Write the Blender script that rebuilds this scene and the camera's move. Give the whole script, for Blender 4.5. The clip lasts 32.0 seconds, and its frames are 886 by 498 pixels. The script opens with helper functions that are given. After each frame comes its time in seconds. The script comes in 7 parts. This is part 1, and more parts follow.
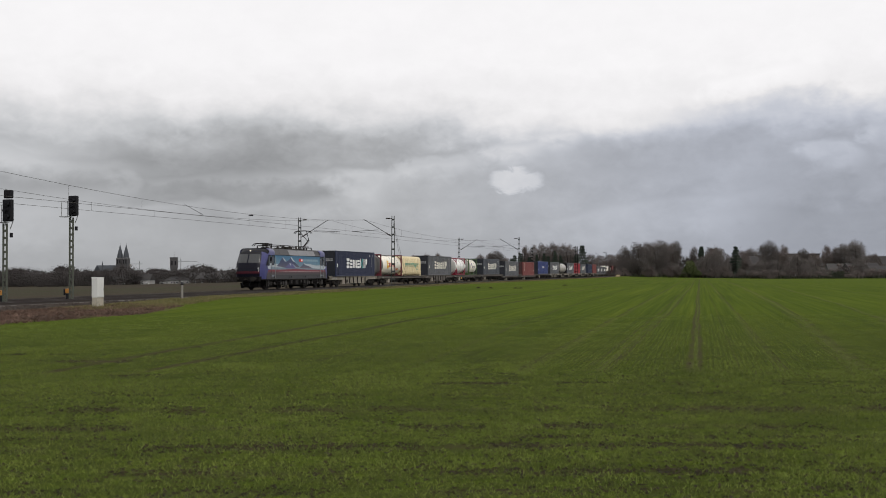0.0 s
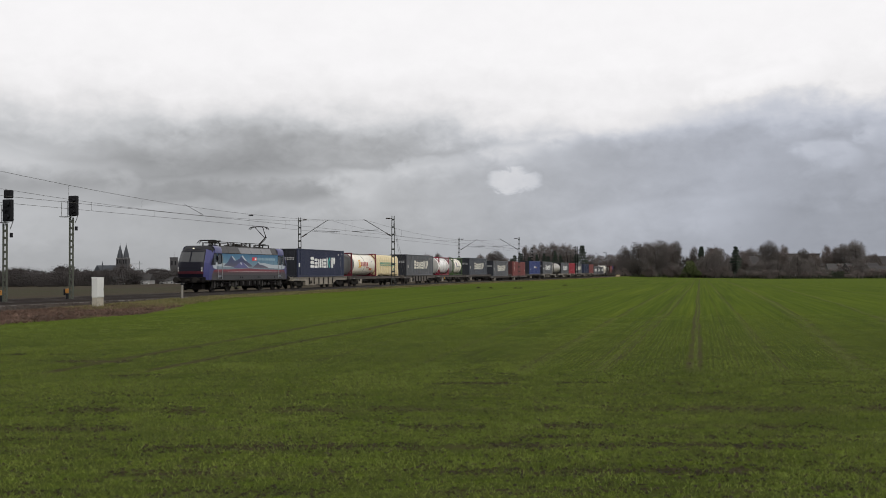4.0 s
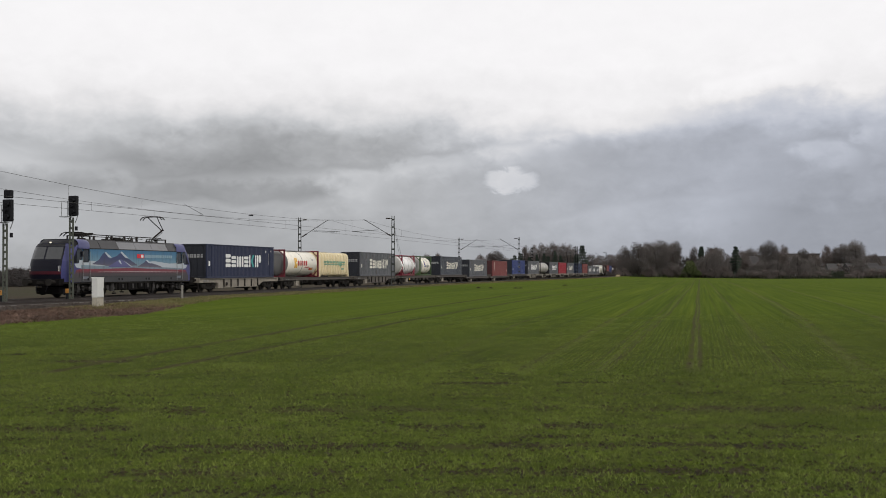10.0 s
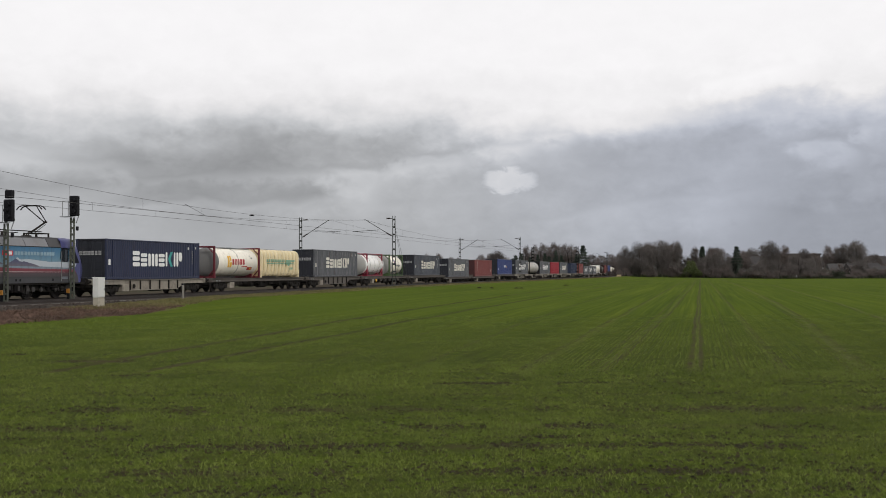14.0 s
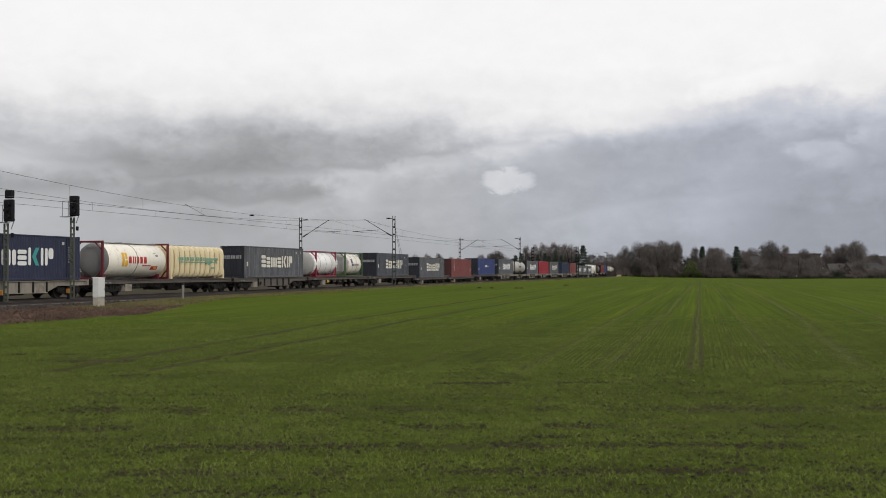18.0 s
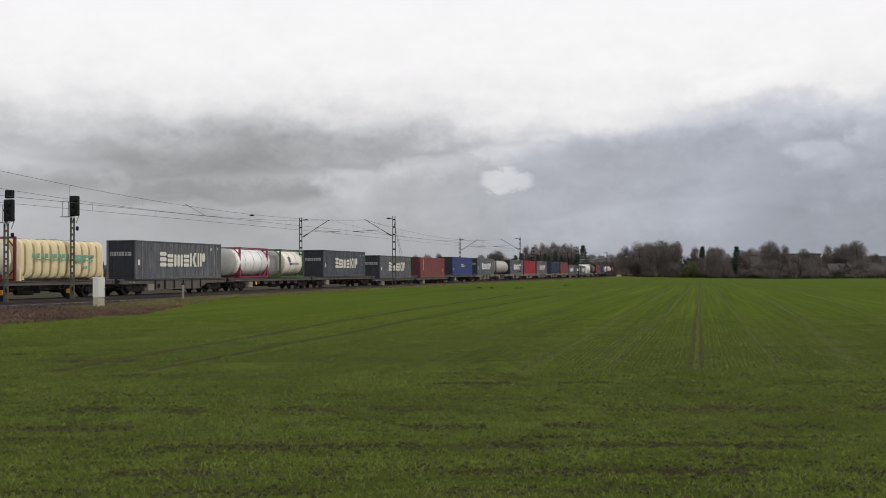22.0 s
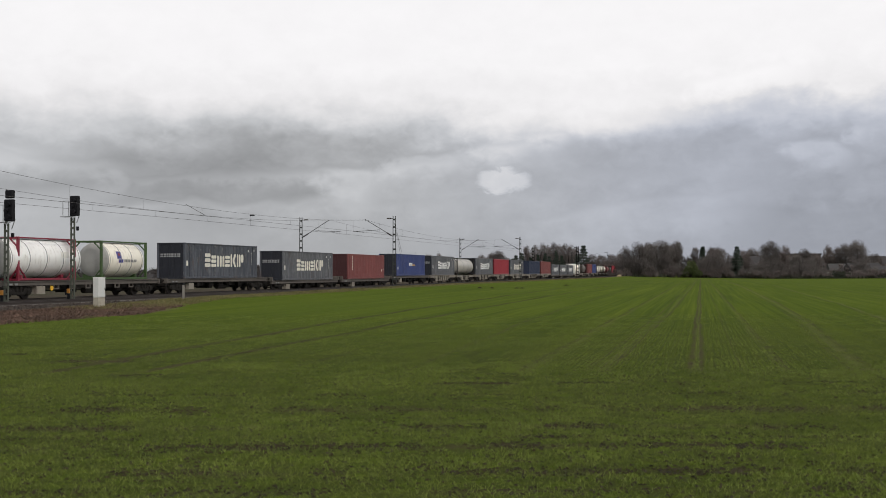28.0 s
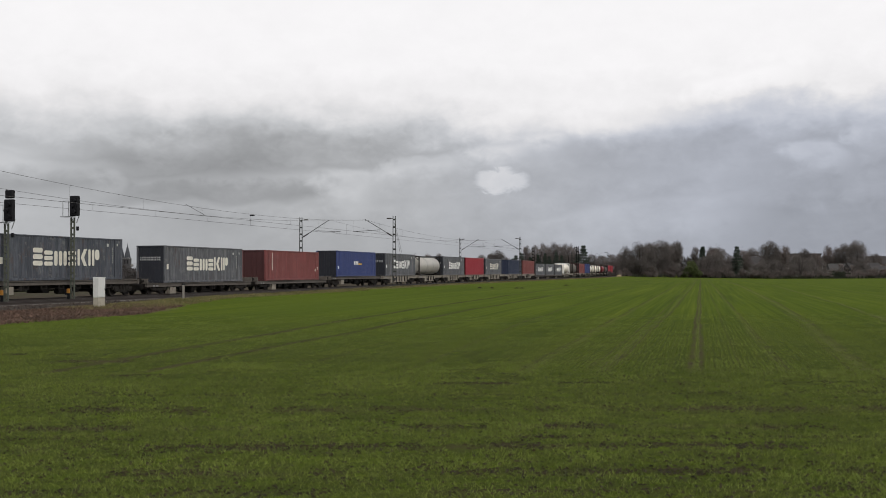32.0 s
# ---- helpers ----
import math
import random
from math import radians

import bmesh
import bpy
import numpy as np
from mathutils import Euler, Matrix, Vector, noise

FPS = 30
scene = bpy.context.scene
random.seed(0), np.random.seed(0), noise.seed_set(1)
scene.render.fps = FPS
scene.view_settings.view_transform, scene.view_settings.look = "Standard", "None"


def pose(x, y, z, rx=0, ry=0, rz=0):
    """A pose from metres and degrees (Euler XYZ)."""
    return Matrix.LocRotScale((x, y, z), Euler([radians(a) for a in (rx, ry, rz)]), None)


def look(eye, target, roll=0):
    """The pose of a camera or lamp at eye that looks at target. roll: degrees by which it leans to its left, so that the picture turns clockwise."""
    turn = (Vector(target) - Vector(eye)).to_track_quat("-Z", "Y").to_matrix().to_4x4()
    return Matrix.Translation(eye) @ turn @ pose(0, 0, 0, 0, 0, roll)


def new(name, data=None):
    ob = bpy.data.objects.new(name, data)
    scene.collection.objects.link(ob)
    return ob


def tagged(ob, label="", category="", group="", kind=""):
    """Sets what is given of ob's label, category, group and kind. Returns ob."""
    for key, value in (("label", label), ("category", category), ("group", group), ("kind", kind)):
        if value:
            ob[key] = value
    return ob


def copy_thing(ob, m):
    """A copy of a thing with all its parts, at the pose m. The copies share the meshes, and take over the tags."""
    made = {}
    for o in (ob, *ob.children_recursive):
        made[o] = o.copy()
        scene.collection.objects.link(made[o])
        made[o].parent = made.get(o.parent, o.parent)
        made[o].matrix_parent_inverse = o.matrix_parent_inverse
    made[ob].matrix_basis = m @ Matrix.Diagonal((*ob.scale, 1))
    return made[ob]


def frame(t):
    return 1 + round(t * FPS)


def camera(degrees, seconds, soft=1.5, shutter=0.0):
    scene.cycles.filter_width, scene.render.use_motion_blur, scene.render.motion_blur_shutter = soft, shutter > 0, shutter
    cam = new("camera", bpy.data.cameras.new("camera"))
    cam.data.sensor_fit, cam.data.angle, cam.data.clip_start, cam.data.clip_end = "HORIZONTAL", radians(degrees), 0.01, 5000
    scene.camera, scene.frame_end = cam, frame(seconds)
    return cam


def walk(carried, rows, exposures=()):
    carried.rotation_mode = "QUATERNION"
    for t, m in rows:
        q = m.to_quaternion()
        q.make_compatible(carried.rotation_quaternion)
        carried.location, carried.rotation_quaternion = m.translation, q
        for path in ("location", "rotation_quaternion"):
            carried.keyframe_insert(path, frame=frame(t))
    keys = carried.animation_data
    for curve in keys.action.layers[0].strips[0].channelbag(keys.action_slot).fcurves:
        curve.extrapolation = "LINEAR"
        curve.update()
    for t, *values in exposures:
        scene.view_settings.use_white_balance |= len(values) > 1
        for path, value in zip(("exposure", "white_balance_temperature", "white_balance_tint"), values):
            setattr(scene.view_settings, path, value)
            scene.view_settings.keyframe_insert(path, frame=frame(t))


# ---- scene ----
# The rail top of the train's track is z = 0. The camera stands in the field, the railway passes ahead and away to the right.

# ---- camera ----
cam = camera(43.72, 32.0, soft=0.92)
EYE = 1.592
PITCH, ROLL = 1.214, -0.22


def aim(turn):
    return pose(0, 0, EYE, 0, 0, turn) @ pose(0, 0, 0, 90 + PITCH, 0, 0) @ pose(0, 0, 0, 0, 0, ROLL)


walk(cam, [(0, aim(0)), (10.2, aim(0)), (11.2, aim(0.044)), (22.0, aim(0.046)), (23.8, aim(0.064)), (32, aim(0.062))])


# ---- node helpers ----
class Nodes:
    """Short hand for building node trees."""

    def __init__(self, tree):
        self.t = tree
        tree.nodes.clear()

    def add(self, kind):
        return self.t.nodes.new(kind)

    def link(self, a, b):
        self.t.links.new(a, b)

    def put(self, sock, v):
        if isinstance(v, bpy.types.NodeSocket):
            self.t.links.new(v, sock)
        elif isinstance(v, (tuple, list)):
            sock.default_value = tuple(v) + ((1.0,) if len(sock.default_value) == 4 and len(v) == 3 else ())
        else:
            sock.default_value = v

    def math(self, op, a, b=0.0, c=0.0, clamp=False):
        n = self.add("ShaderNodeMath")
        n.operation, n.use_clamp = op, clamp
        for s, v in zip(n.inputs, (a, b, c)):
            self.put(s, v)
        return n.outputs[0]

    def vec(self, op, a, b=(0, 0, 0)):
        n = self.add("ShaderNodeVectorMath")
        n.operation = op
        self.put(n.inputs[0], a)
        if op == "SCALE":
            self.put(n.inputs["Scale"], b)
        else:
            self.put(n.inputs[1], b)
        return n.outputs["Value" if op in ("DOT_PRODUCT", "LENGTH") else "Vector"]

    def split(self, v):
        n = self.add("ShaderNodeSeparateXYZ")
        self.put(n.inputs[0], v)
        return n.outputs

    def join(self, x, y, z):
        n = self.add("ShaderNodeCombineXYZ")
        for s, v in zip(n.inputs, (x, y, z)):
            self.put(s, v)
        return n.outputs[0]

    def noise(self, v, scale, detail=4.0, rough=0.55, distort=0.0):
        n = self.add("ShaderNodeTexNoise")
        self.put(n.inputs["Vector"], v)
        for k, x in (("Scale", scale), ("Detail", detail), ("Roughness", rough), ("Distortion", distort)):
            self.put(n.inputs[k], x)
        return n.outputs["Fac"]

    def ramp(self, f, stops, mode="LINEAR"):
        n = self.add("ShaderNodeValToRGB")
        n.color_ramp.interpolation = mode
        e = n.color_ramp.elements
        while len(e) < len(stops):
            e.new(0.5)
        for el, (p, c) in zip(e, stops):
            el.position, el.color = p, (c, c, c, 1) if isinstance(c, (int, float)) else (*c, 1)
        self.put(n.inputs[0], f)
        return n.outputs[0]

    def mix(self, f, a, b, mode="MIX"):
        n = self.add("ShaderNodeMix")
        n.data_type, n.blend_type = "RGBA", mode
        self.put(n.inputs[0], f)
        self.put(n.inputs[6], a)
        self.put(n.inputs[7], b)
        return n.outputs[2]

    def step(self, x, lo, hi):
        n = self.add("ShaderNodeMapRange")
        n.interpolation_type = "SMOOTHSTEP"
        for s, v in zip(n.inputs, (x, lo, hi, 0.0, 1.0)):
            self.put(s, v)
        return n.outputs[0]


def clouds(k, way):
    """The colour of the overcast sky in the direction way: bright high cloud, a dark bank to the west and a blue-grey veil to the east."""
    x, y, z = k.split(k.vec("NORMALIZE", way))
    az = k.math("ARCTAN2", x, y)
    el = k.math("ARCSINE", z)
    flat = k.join(k.math("MULTIPLY", az, 10.0), k.math("MULTIPLY", el, 18.0), 3.7)
    big = k.math("SUBTRACT", k.noise(flat, 0.9, 2, 0.5), 0.5)
    mid = k.math("SUBTRACT", k.noise(flat, 2.6, 3, 0.5), 0.5)
    puffy = k.join(k.math("MULTIPLY", az, 13.0), k.math("MULTIPLY", el, 18.0), 1.3)
    fine = k.math("SUBTRACT", k.noise(puffy, 6.0, 4, 0.55, 0.6), 0.5)
    a2 = k.math("ADD", az, k.math("ADD", k.math("MULTIPLY", big, 0.09), k.math("ADD", k.math("MULTIPLY", mid, 0.055), k.math("MULTIPLY", fine, 0.022))))
    e2 = k.math("ADD", el, k.math("ADD", k.math("MULTIPLY", big, 0.030), k.math("ADD", k.math("MULTIPLY", mid, 0.022), k.math("MULTIPLY", fine, 0.0065))))
    g = k.ramp(k.math("MULTIPLY", e2, 2.0), [(0.0, 0.40), (0.08, 0.435), (0.18, 0.465), (0.235, 0.58), (0.272, 0.72), (0.315, 0.855), (0.37, 0.92), (0.45, 0.93), (1.0, 0.86)])
    # banks of cloud: from and to azimuth and their softness; lower edge at both ends and its softness; upper edge likewise; how much lighter or darker
    banks = ((-0.60, -0.25, 0.05, 0.116, 0.098, 0.005, 0.132, 0.130, 0.022, -0.085), (-0.27, 0.03, 0.03, 0.084, 0.100, 0.004, 0.136, 0.124, 0.020, -0.10), (-0.20, -0.06, 0.04, 0.096, 0.100, 0.010, 0.128, 0.124, 0.012, -0.04),
             (-0.60, -0.10, 0.06, 0.064, 0.066, 0.010, 0.090, 0.092, 0.014, -0.03), (-0.30, -0.14, 0.05, 0.091, 0.090, 0.010, 0.118, 0.118, 0.016, -0.04), (-0.28, -0.09, 0.025, 0.062, 0.068, 0.004, 0.084, 0.086, 0.006, -0.09),
             (-0.24, -0.15, 0.04, 0.035, 0.035, 0.012, 0.062, 0.062, 0.012, -0.05), (-0.70, -0.31, 0.03, 0.020, 0.020, 0.012, 0.062, 0.062, 0.012, 0.05),
             (-0.39, -0.28, 0.03, 0.072, 0.076, 0.006, 0.090, 0.088, 0.008, -0.06), (-0.60, -0.32, 0.03, 0.090, 0.094, 0.010, 0.118, 0.112, 0.004, 0.09), (-0.285, -0.265, 0.008, 0.070, 0.072, 0.008, 0.090, 0.092, 0.004, 0.07),
             (-0.095, -0.035, 0.015, 0.066, 0.070, 0.012, 0.092, 0.096, 0.004, 0.10), (-0.10, 0.02, 0.03, 0.050, 0.050, 0.010, 0.066, 0.064, 0.006, 0.04), (-0.03, 0.025, 0.010, 0.088, 0.092, 0.012, 0.104, 0.106, 0.003, 0.13),
             (0.030, 0.075, 0.010, 0.098, 0.100, 0.008, 0.110, 0.112, 0.003, 0.11), (0.08, 0.11, 0.010, 0.108, 0.110, 0.006, 0.118, 0.120, 0.003, 0.10), (0.02, 0.20, 0.06, 0.112, 0.120, 0.010, 0.150, 0.155, 0.020, 0.10),
             (0.12, 0.55, 0.05, 0.092, 0.124, 0.020, 0.120, 0.172, 0.008, -0.12), (0.23, 0.34, 0.03, 0.134, 0.142, 0.005, 0.148, 0.156, 0.004, -0.08), (0.245, 0.31, 0.02, 0.156, 0.160, 0.006, 0.170, 0.176, 0.004, 0.05),
             (0.30, 0.55, 0.05, 0.050, 0.070, 0.020, 0.118, 0.128, 0.014, -0.06), (0.315, 0.37, 0.012, 0.092, 0.092, 0.016, 0.112, 0.114, 0.003, 0.12), (0.375, 0.40, 0.008, 0.116, 0.116, 0.006, 0.126, 0.126, 0.003, 0.08),
             (0.10, 0.28, 0.04, 0.020, 0.040, 0.012, 0.050, 0.072, 0.004, 0.05), (0.28, 0.55, 0.05, 0.010, 0.016, 0.010, 0.060, 0.066, 0.008, -0.06))
    for a0, a1, sa, l0, l1, sl, h0, h1, sh, amount in banks:
        mid_a = k.math("SUBTRACT", a2, a0)
        low = k.math("SUBTRACT", e2, k.math("ADD", l0, k.math("MULTIPLY", mid_a, (l1 - l0) / (a1 - a0))))
        high = k.math("SUBTRACT", e2, k.math("ADD", h0, k.math("MULTIPLY", mid_a, (h1 - h0) / (a1 - a0))))
        m = k.math("MULTIPLY", k.step(a2, a0 - sa, a0 + sa), k.step(a2, a1 + sa, a1 - sa))
        m = k.math("MULTIPLY", m, k.math("MULTIPLY", k.step(low, -sl, sl), k.step(high, sh, -sh)))
        g = k.math("ADD", g, k.math("MULTIPLY", m, amount))
    ripple = k.math("ADD", k.math("MULTIPLY", mid, 0.13), k.math("MULTIPLY", fine, 0.06))
    g = k.math("ADD", g, k.math("MULTIPLY", ripple, k.ramp(k.math("MULTIPLY", el, 2.0), [(0.0, 0.3), (0.12, 1.0), (0.26, 1.0), (0.4, 0.45), (1.0, 0.4)])))
    # one small bright cumulus over the middle
    dx = k.math("DIVIDE", k.math("SUBTRACT", k.math("ADD", az, k.math("MULTIPLY", mid, 0.03)), 0.064), 0.0245)
    dy = k.math("DIVIDE", k.math("SUBTRACT", k.math("ADD", el, k.math("MULTIPLY", fine, 0.016)), 0.083), 0.0118)
    puff = k.step(k.math("ADD", k.math("MULTIPLY", dx, dx), k.math("MULTIPLY", dy, dy)), 1.15, 0.45)
    g = k.math("ADD", g, k.math("MULTIPLY", puff, 0.18))
    g = k.math("MAXIMUM", g, 0.12)
    blue = k.mix(k.step(az, -0.1, 0.30), (0.970, 0.99, 1.025), (0.905, 0.955, 1.085))
    warm = k.mix(k.step(g, 0.50, 0.85), blue, (1.0, 0.987, 1.0))
    return k.mix(1.0, warm, k.join(g, g, g), "MULTIPLY")


# ---- world, sun, sky ----
SUN_EL, SUN_AZ = 38.0, 142.0          # degrees above the horizon, and clockwise from the view's north (+y)
world = bpy.data.worlds.new("overcast_sky")
scene.world = world
world.use_nodes = True
k = Nodes(world.node_tree)
sky = k.add("ShaderNodeTexSky")
sky.sky_type, sky.sun_disc, sky.sun_elevation, sky.sun_rotation = "NISHITA", False, radians(SUN_EL), radians(SUN_AZ)
way = k.add("ShaderNodeTexCoord").outputs["Generated"]
blend = k.mix(0.90, k.vec("SCALE", sky.outputs[0], 0.08), clouds(k, way))
bg = k.add("ShaderNodeBackground")
k.put(bg.inputs["Color"], blend)
bg.inputs["Strength"].default_value = 1.0
k.link(bg.outputs[0], k.add("ShaderNodeOutputWorld").inputs[0])

sun_data = bpy.data.lights.new("sun", "SUN")
sun_data.energy, sun_data.angle, sun_data.color = 1.4, radians(14), (1.0, 0.96, 0.90)
sun = new("sun", sun_data)
_a, _e = radians(SUN_AZ), radians(SUN_EL)
sun.matrix_world = look((300 * math.sin(_a) * math.cos(_e), 300 * math.cos(_a) * math.cos(_e), 300 * math.sin(_e)), (0, 0, 0))
scene.view_settings.exposure = 0.0


# ---- materials ----
MATS = {}


def material(name, base, rough=0.6, metal=0.0, vary=0.18, grain=6.0, bump=0.0, dirt=0.0, dirt_color=(0.10, 0.085, 0.065), streak=0.0, glow=0.0, per_object=0.0, spec=0.4, scuff=0.0, thin=0.0):
    """A procedural surface: base colour with broad and fine variation, dirt and streaks with shapes of their own, gloss and relief."""
    if name in MATS:
        return MATS[name]
    m = MATS[name] = bpy.data.materials.new(name)
    m.use_nodes = True
    k = Nodes(m.node_tree)
    co = k.add("ShaderNodeTexCoord").outputs["Object"]
    rnd = k.add("ShaderNodeObjectInfo").outputs["Random"]
    p = k.vec("ADD", co, k.vec("SCALE", (31.0, 17.0, 11.0), rnd))
    broad = k.noise(p, 0.55, 4, 0.6)
    small = k.noise(p, grain, 5, 0.65)
    tone = k.math("ADD", k.math("MULTIPLY", k.math("SUBTRACT", broad, 0.5), vary * 1.6), k.math("MULTIPLY", k.math("SUBTRACT", small, 0.5), vary))
    if per_object:
        tone = k.math("ADD", tone, k.math("MULTIPLY", k.math("SUBTRACT", rnd, 0.5), per_object))
    tone = k.math("ADD", 1.0, tone)
    col = k.mix(1.0, base, k.join(tone, tone, tone), "MULTIPLY")
    if dirt:
        d = k.step(k.noise(p, 1.3, 6, 0.7, 0.4), 0.62 - 0.25 * dirt, 0.80 - 0.1 * dirt)
        col = k.mix(k.math("MULTIPLY", d, min(0.9, dirt + 0.2)), col, dirt_color)
    if streak:
        sx, sy, sz = k.split(p)
        s = k.noise(k.join(k.math("MULTIPLY", sx, 5.0), k.math("MULTIPLY", sy, 5.0), k.math("MULTIPLY", sz, 0.5)), 1.0, 4, 0.6)
        col = k.mix(k.math("MULTIPLY", k.step(s, 0.52, 0.75), streak), col, dirt_color)
    if scuff:
        sx, sy, sz = k.split(p)
        runs = k.noise(k.join(k.math("MULTIPLY", sx, 2.4), k.math("MULTIPLY", sy, 2.4), k.math("MULTIPLY", sz, 0.35)), 1.0, 5, 0.7)
        spots = k.noise(p, 2.2, 6, 0.75, 0.6)
        col = k.mix(k.math("MULTIPLY", k.step(runs, 0.44, 0.62), scuff), col, k.mix(1.0, base, (2.9, 2.8, 2.6), "MULTIPLY"))
        col = k.mix(k.math("MULTIPLY", k.step(spots, 0.55, 0.66), scuff), col, (0.24, 0.23, 0.21))
        rust = k.noise(k.join(k.math("MULTIPLY", sx, 1.7), k.math("MULTIPLY", sy, 1.7), k.math("ADD", k.math("MULTIPLY", sz, 0.6), 9.0)), 1.0, 6, 0.75)
        col = k.mix(k.math("MULTIPLY", k.step(rust, 0.56, 0.66), scuff * 1.3), col, (0.085, 0.045, 0.028))
    b = k.add("ShaderNodeBsdfPrincipled")
    k.put(b.inputs["Base Color"], col)
    k.put(b.inputs["Roughness"], k.math("ADD", rough - 0.08, k.math("MULTIPLY", small, 0.16), clamp=True))
    b.inputs["Metallic"].default_value = metal
    b.inputs["Specular IOR Level"].default_value = spec
    if glow:
        k.put(b.inputs["Emission Color"], base)
        b.inputs["Emission Strength"].default_value = glow
    if bump:
        n = k.add("ShaderNodeBump")
        n.inputs["Strength"].default_value, n.inputs["Distance"].default_value = min(1.0, bump * 10), bump
        k.put(n.inputs["Height"], small)
        k.link(n.outputs[0], b.inputs["Normal"])
    shade = b.outputs[0]
    if thin:                                   # loose twigs let part of the light through
        tr, mx = k.add("ShaderNodeBsdfTranslucent"), k.add("ShaderNodeMixShader")
        k.put(tr.inputs["Color"], col)
        mx.inputs[0].default_value = thin
        k.link(b.outputs[0], mx.inputs[1])
        k.link(tr.outputs[0], mx.inputs[2])
        shade = mx.outputs[0]
    k.link(shade, k.add("ShaderNodeOutputMaterial").inputs[0])
    return m


def glass_material():
    m = MATS["dark_glass"] = bpy.data.materials.new("dark_glass")
    m.use_nodes = True
    b = m.node_tree.nodes["Principled BSDF"]
    b.inputs["Base Color"].default_value, b.inputs["Roughness"].default_value = (0.02, 0.025, 0.03, 1), 0.06
    return m


# ---- mesh building ----
class Geo:
    """Collects plain geometry for one mesh; all in the thing's own space."""

    def __init__(self):
        self.v, self.f = [], []

    def face(self, *pts):
        i = len(self.v)
        self.v += [tuple(p) for p in pts]
        self.f.append(tuple(range(i, i + len(pts))))

    def box(self, x0, x1, y0, y1, z0, z1, c=0.0):
        """A box, its edges chamfered by c."""
        i = len(self.v)
        if not c:
            self.v += [(x, y, z) for z in (z0, z1) for x, y in ((x0, y0), (x1, y0), (x1, y1), (x0, y1))]
            self.f += [tuple(i + a for a in q) for q in ((3, 2, 1, 0), (4, 5, 6, 7), (0, 1, 5, 4), (1, 2, 6, 5), (2, 3, 7, 6), (3, 0, 4, 7))]
            return self
        rings = []
        for z, d in ((z0, c), (z0 + c, 0), (z1 - c, 0), (z1, c)):
            e = c
            rings.append([(x0 + d, y0 + e + d * 0, z), (x0 + e, y0 + d, z), (x1 - e, y0 + d, z), (x1 - d, y0 + e, z),
                          (x1 - d, y1 - e, z), (x1 - e, y1 - d, z), (x0 + e, y1 - d, z), (x0 + d, y1 - e, z)])
        self.loft(rings, True, True)
        return self

    def loft(self, rings, cap0=True, cap1=True, closed=True):
        """Skins rings of equal length; a ring runs counter-clockwise seen from its cap1 side."""
        i, n = len(self.v), len(rings[0])
        for r in rings:
            self.v += [tuple(p) for p in r]
        for j in range(len(rings) - 1):
            for a in range(n if closed else n - 1):
                b = (a + 1) % n
                self.f.append((i + j * n + a, i + j * n + b, i + (j + 1) * n + b, i + (j + 1) * n + a))
        if cap0:
            self.f.append(tuple(i + a for a in reversed(range(n))))
        if cap1:
            self.f.append(tuple(i + (len(rings) - 1) * n + a for a in range(n)))
        return self

    def tube(self, p0, p1, r0, r1=None, n=8, caps=True):
        """A round bar from p0 to p1."""
        p0, p1 = Vector(p0), Vector(p1)
        q = (p1 - p0).to_track_quat("Z", "Y").to_matrix()
        r1 = r0 if r1 is None else r1
        rings = []
        for p, r in ((p0, r0), (p1, r1)):
            rings.append([p + q @ Vector((r * math.cos(2 * math.pi * a / n), r * math.sin(2 * math.pi * a / n), 0)) for a in range(n)])
        return self.loft(rings, caps, caps)

    def lathe(self, axis, profile, n=24, caps=True):
        """Turns (along, radius) pairs about the axis through the origin point: axis = (point, direction)."""
        o, d = Vector(axis[0]), Vector(axis[1])
        q = d.to_track_quat("Z", "Y").to_matrix()
        rings = [[o + q @ Vector((r * math.cos(2 * math.pi * a / n), r * math.sin(2 * math.pi * a / n), t)) for a in range(n)] for t, r in profile]
        return self.loft(rings, caps, caps)

    def prism(self, pts, y0, y1):
        """A polygon of (x, z), counter-clockwise seen from -y, between the planes y0 < y1."""
        return self.loft([[(x, y0, z) for x, z in reversed(pts)], [(x, y1, z) for x, z in reversed(pts)]])

    def mesh(self, name, mat, smooth=0.0):
        me = bpy.data.meshes.new(name)
        me.from_pydata(self.v, [], self.f)
        for m in (mat if isinstance(mat, (list, tuple)) else [mat]):
            me.materials.append(m)
        if smooth:
            me.polygons.foreach_set("use_smooth", [True] * len(me.polygons))
            me.set_sharp_from_angle(angle=radians(smooth))
        me.update()
        return me


CACHE = {}


def part(name, geo, mat, parent, label="", smooth=0.0, key=None):
    """Links a Geo (or a ready mesh) as ONE mesh object under a thing or a part."""
    if key is not None and key in CACHE:
        me = CACHE[key]
    else:
        me = geo if isinstance(geo, bpy.types.Mesh) else geo.mesh(name, mat, smooth)
        if key is not None:
            CACHE[key] = me
    ob = new(name, me)
    ob.parent = parent
    return tagged(ob, label)


def thing(name, label, category, m=None, group="", kind=""):
    """An Empty at the base of a thing that parents its parts."""
    ob = tagged(new(name), label, category, group, kind)
    ob.empty_display_size = 0.3
    if m is not None:
        ob.matrix_basis = m
    return ob


def solid(name, geo, mat, label, category="", m=None, group="", kind="", smooth=0.0):
    """A thing that is one mesh."""
    ob = tagged(new(name, geo.mesh(name, mat, smooth)), label, category, group, kind)
    if m is not None:
        ob.matrix_basis = m
    return ob


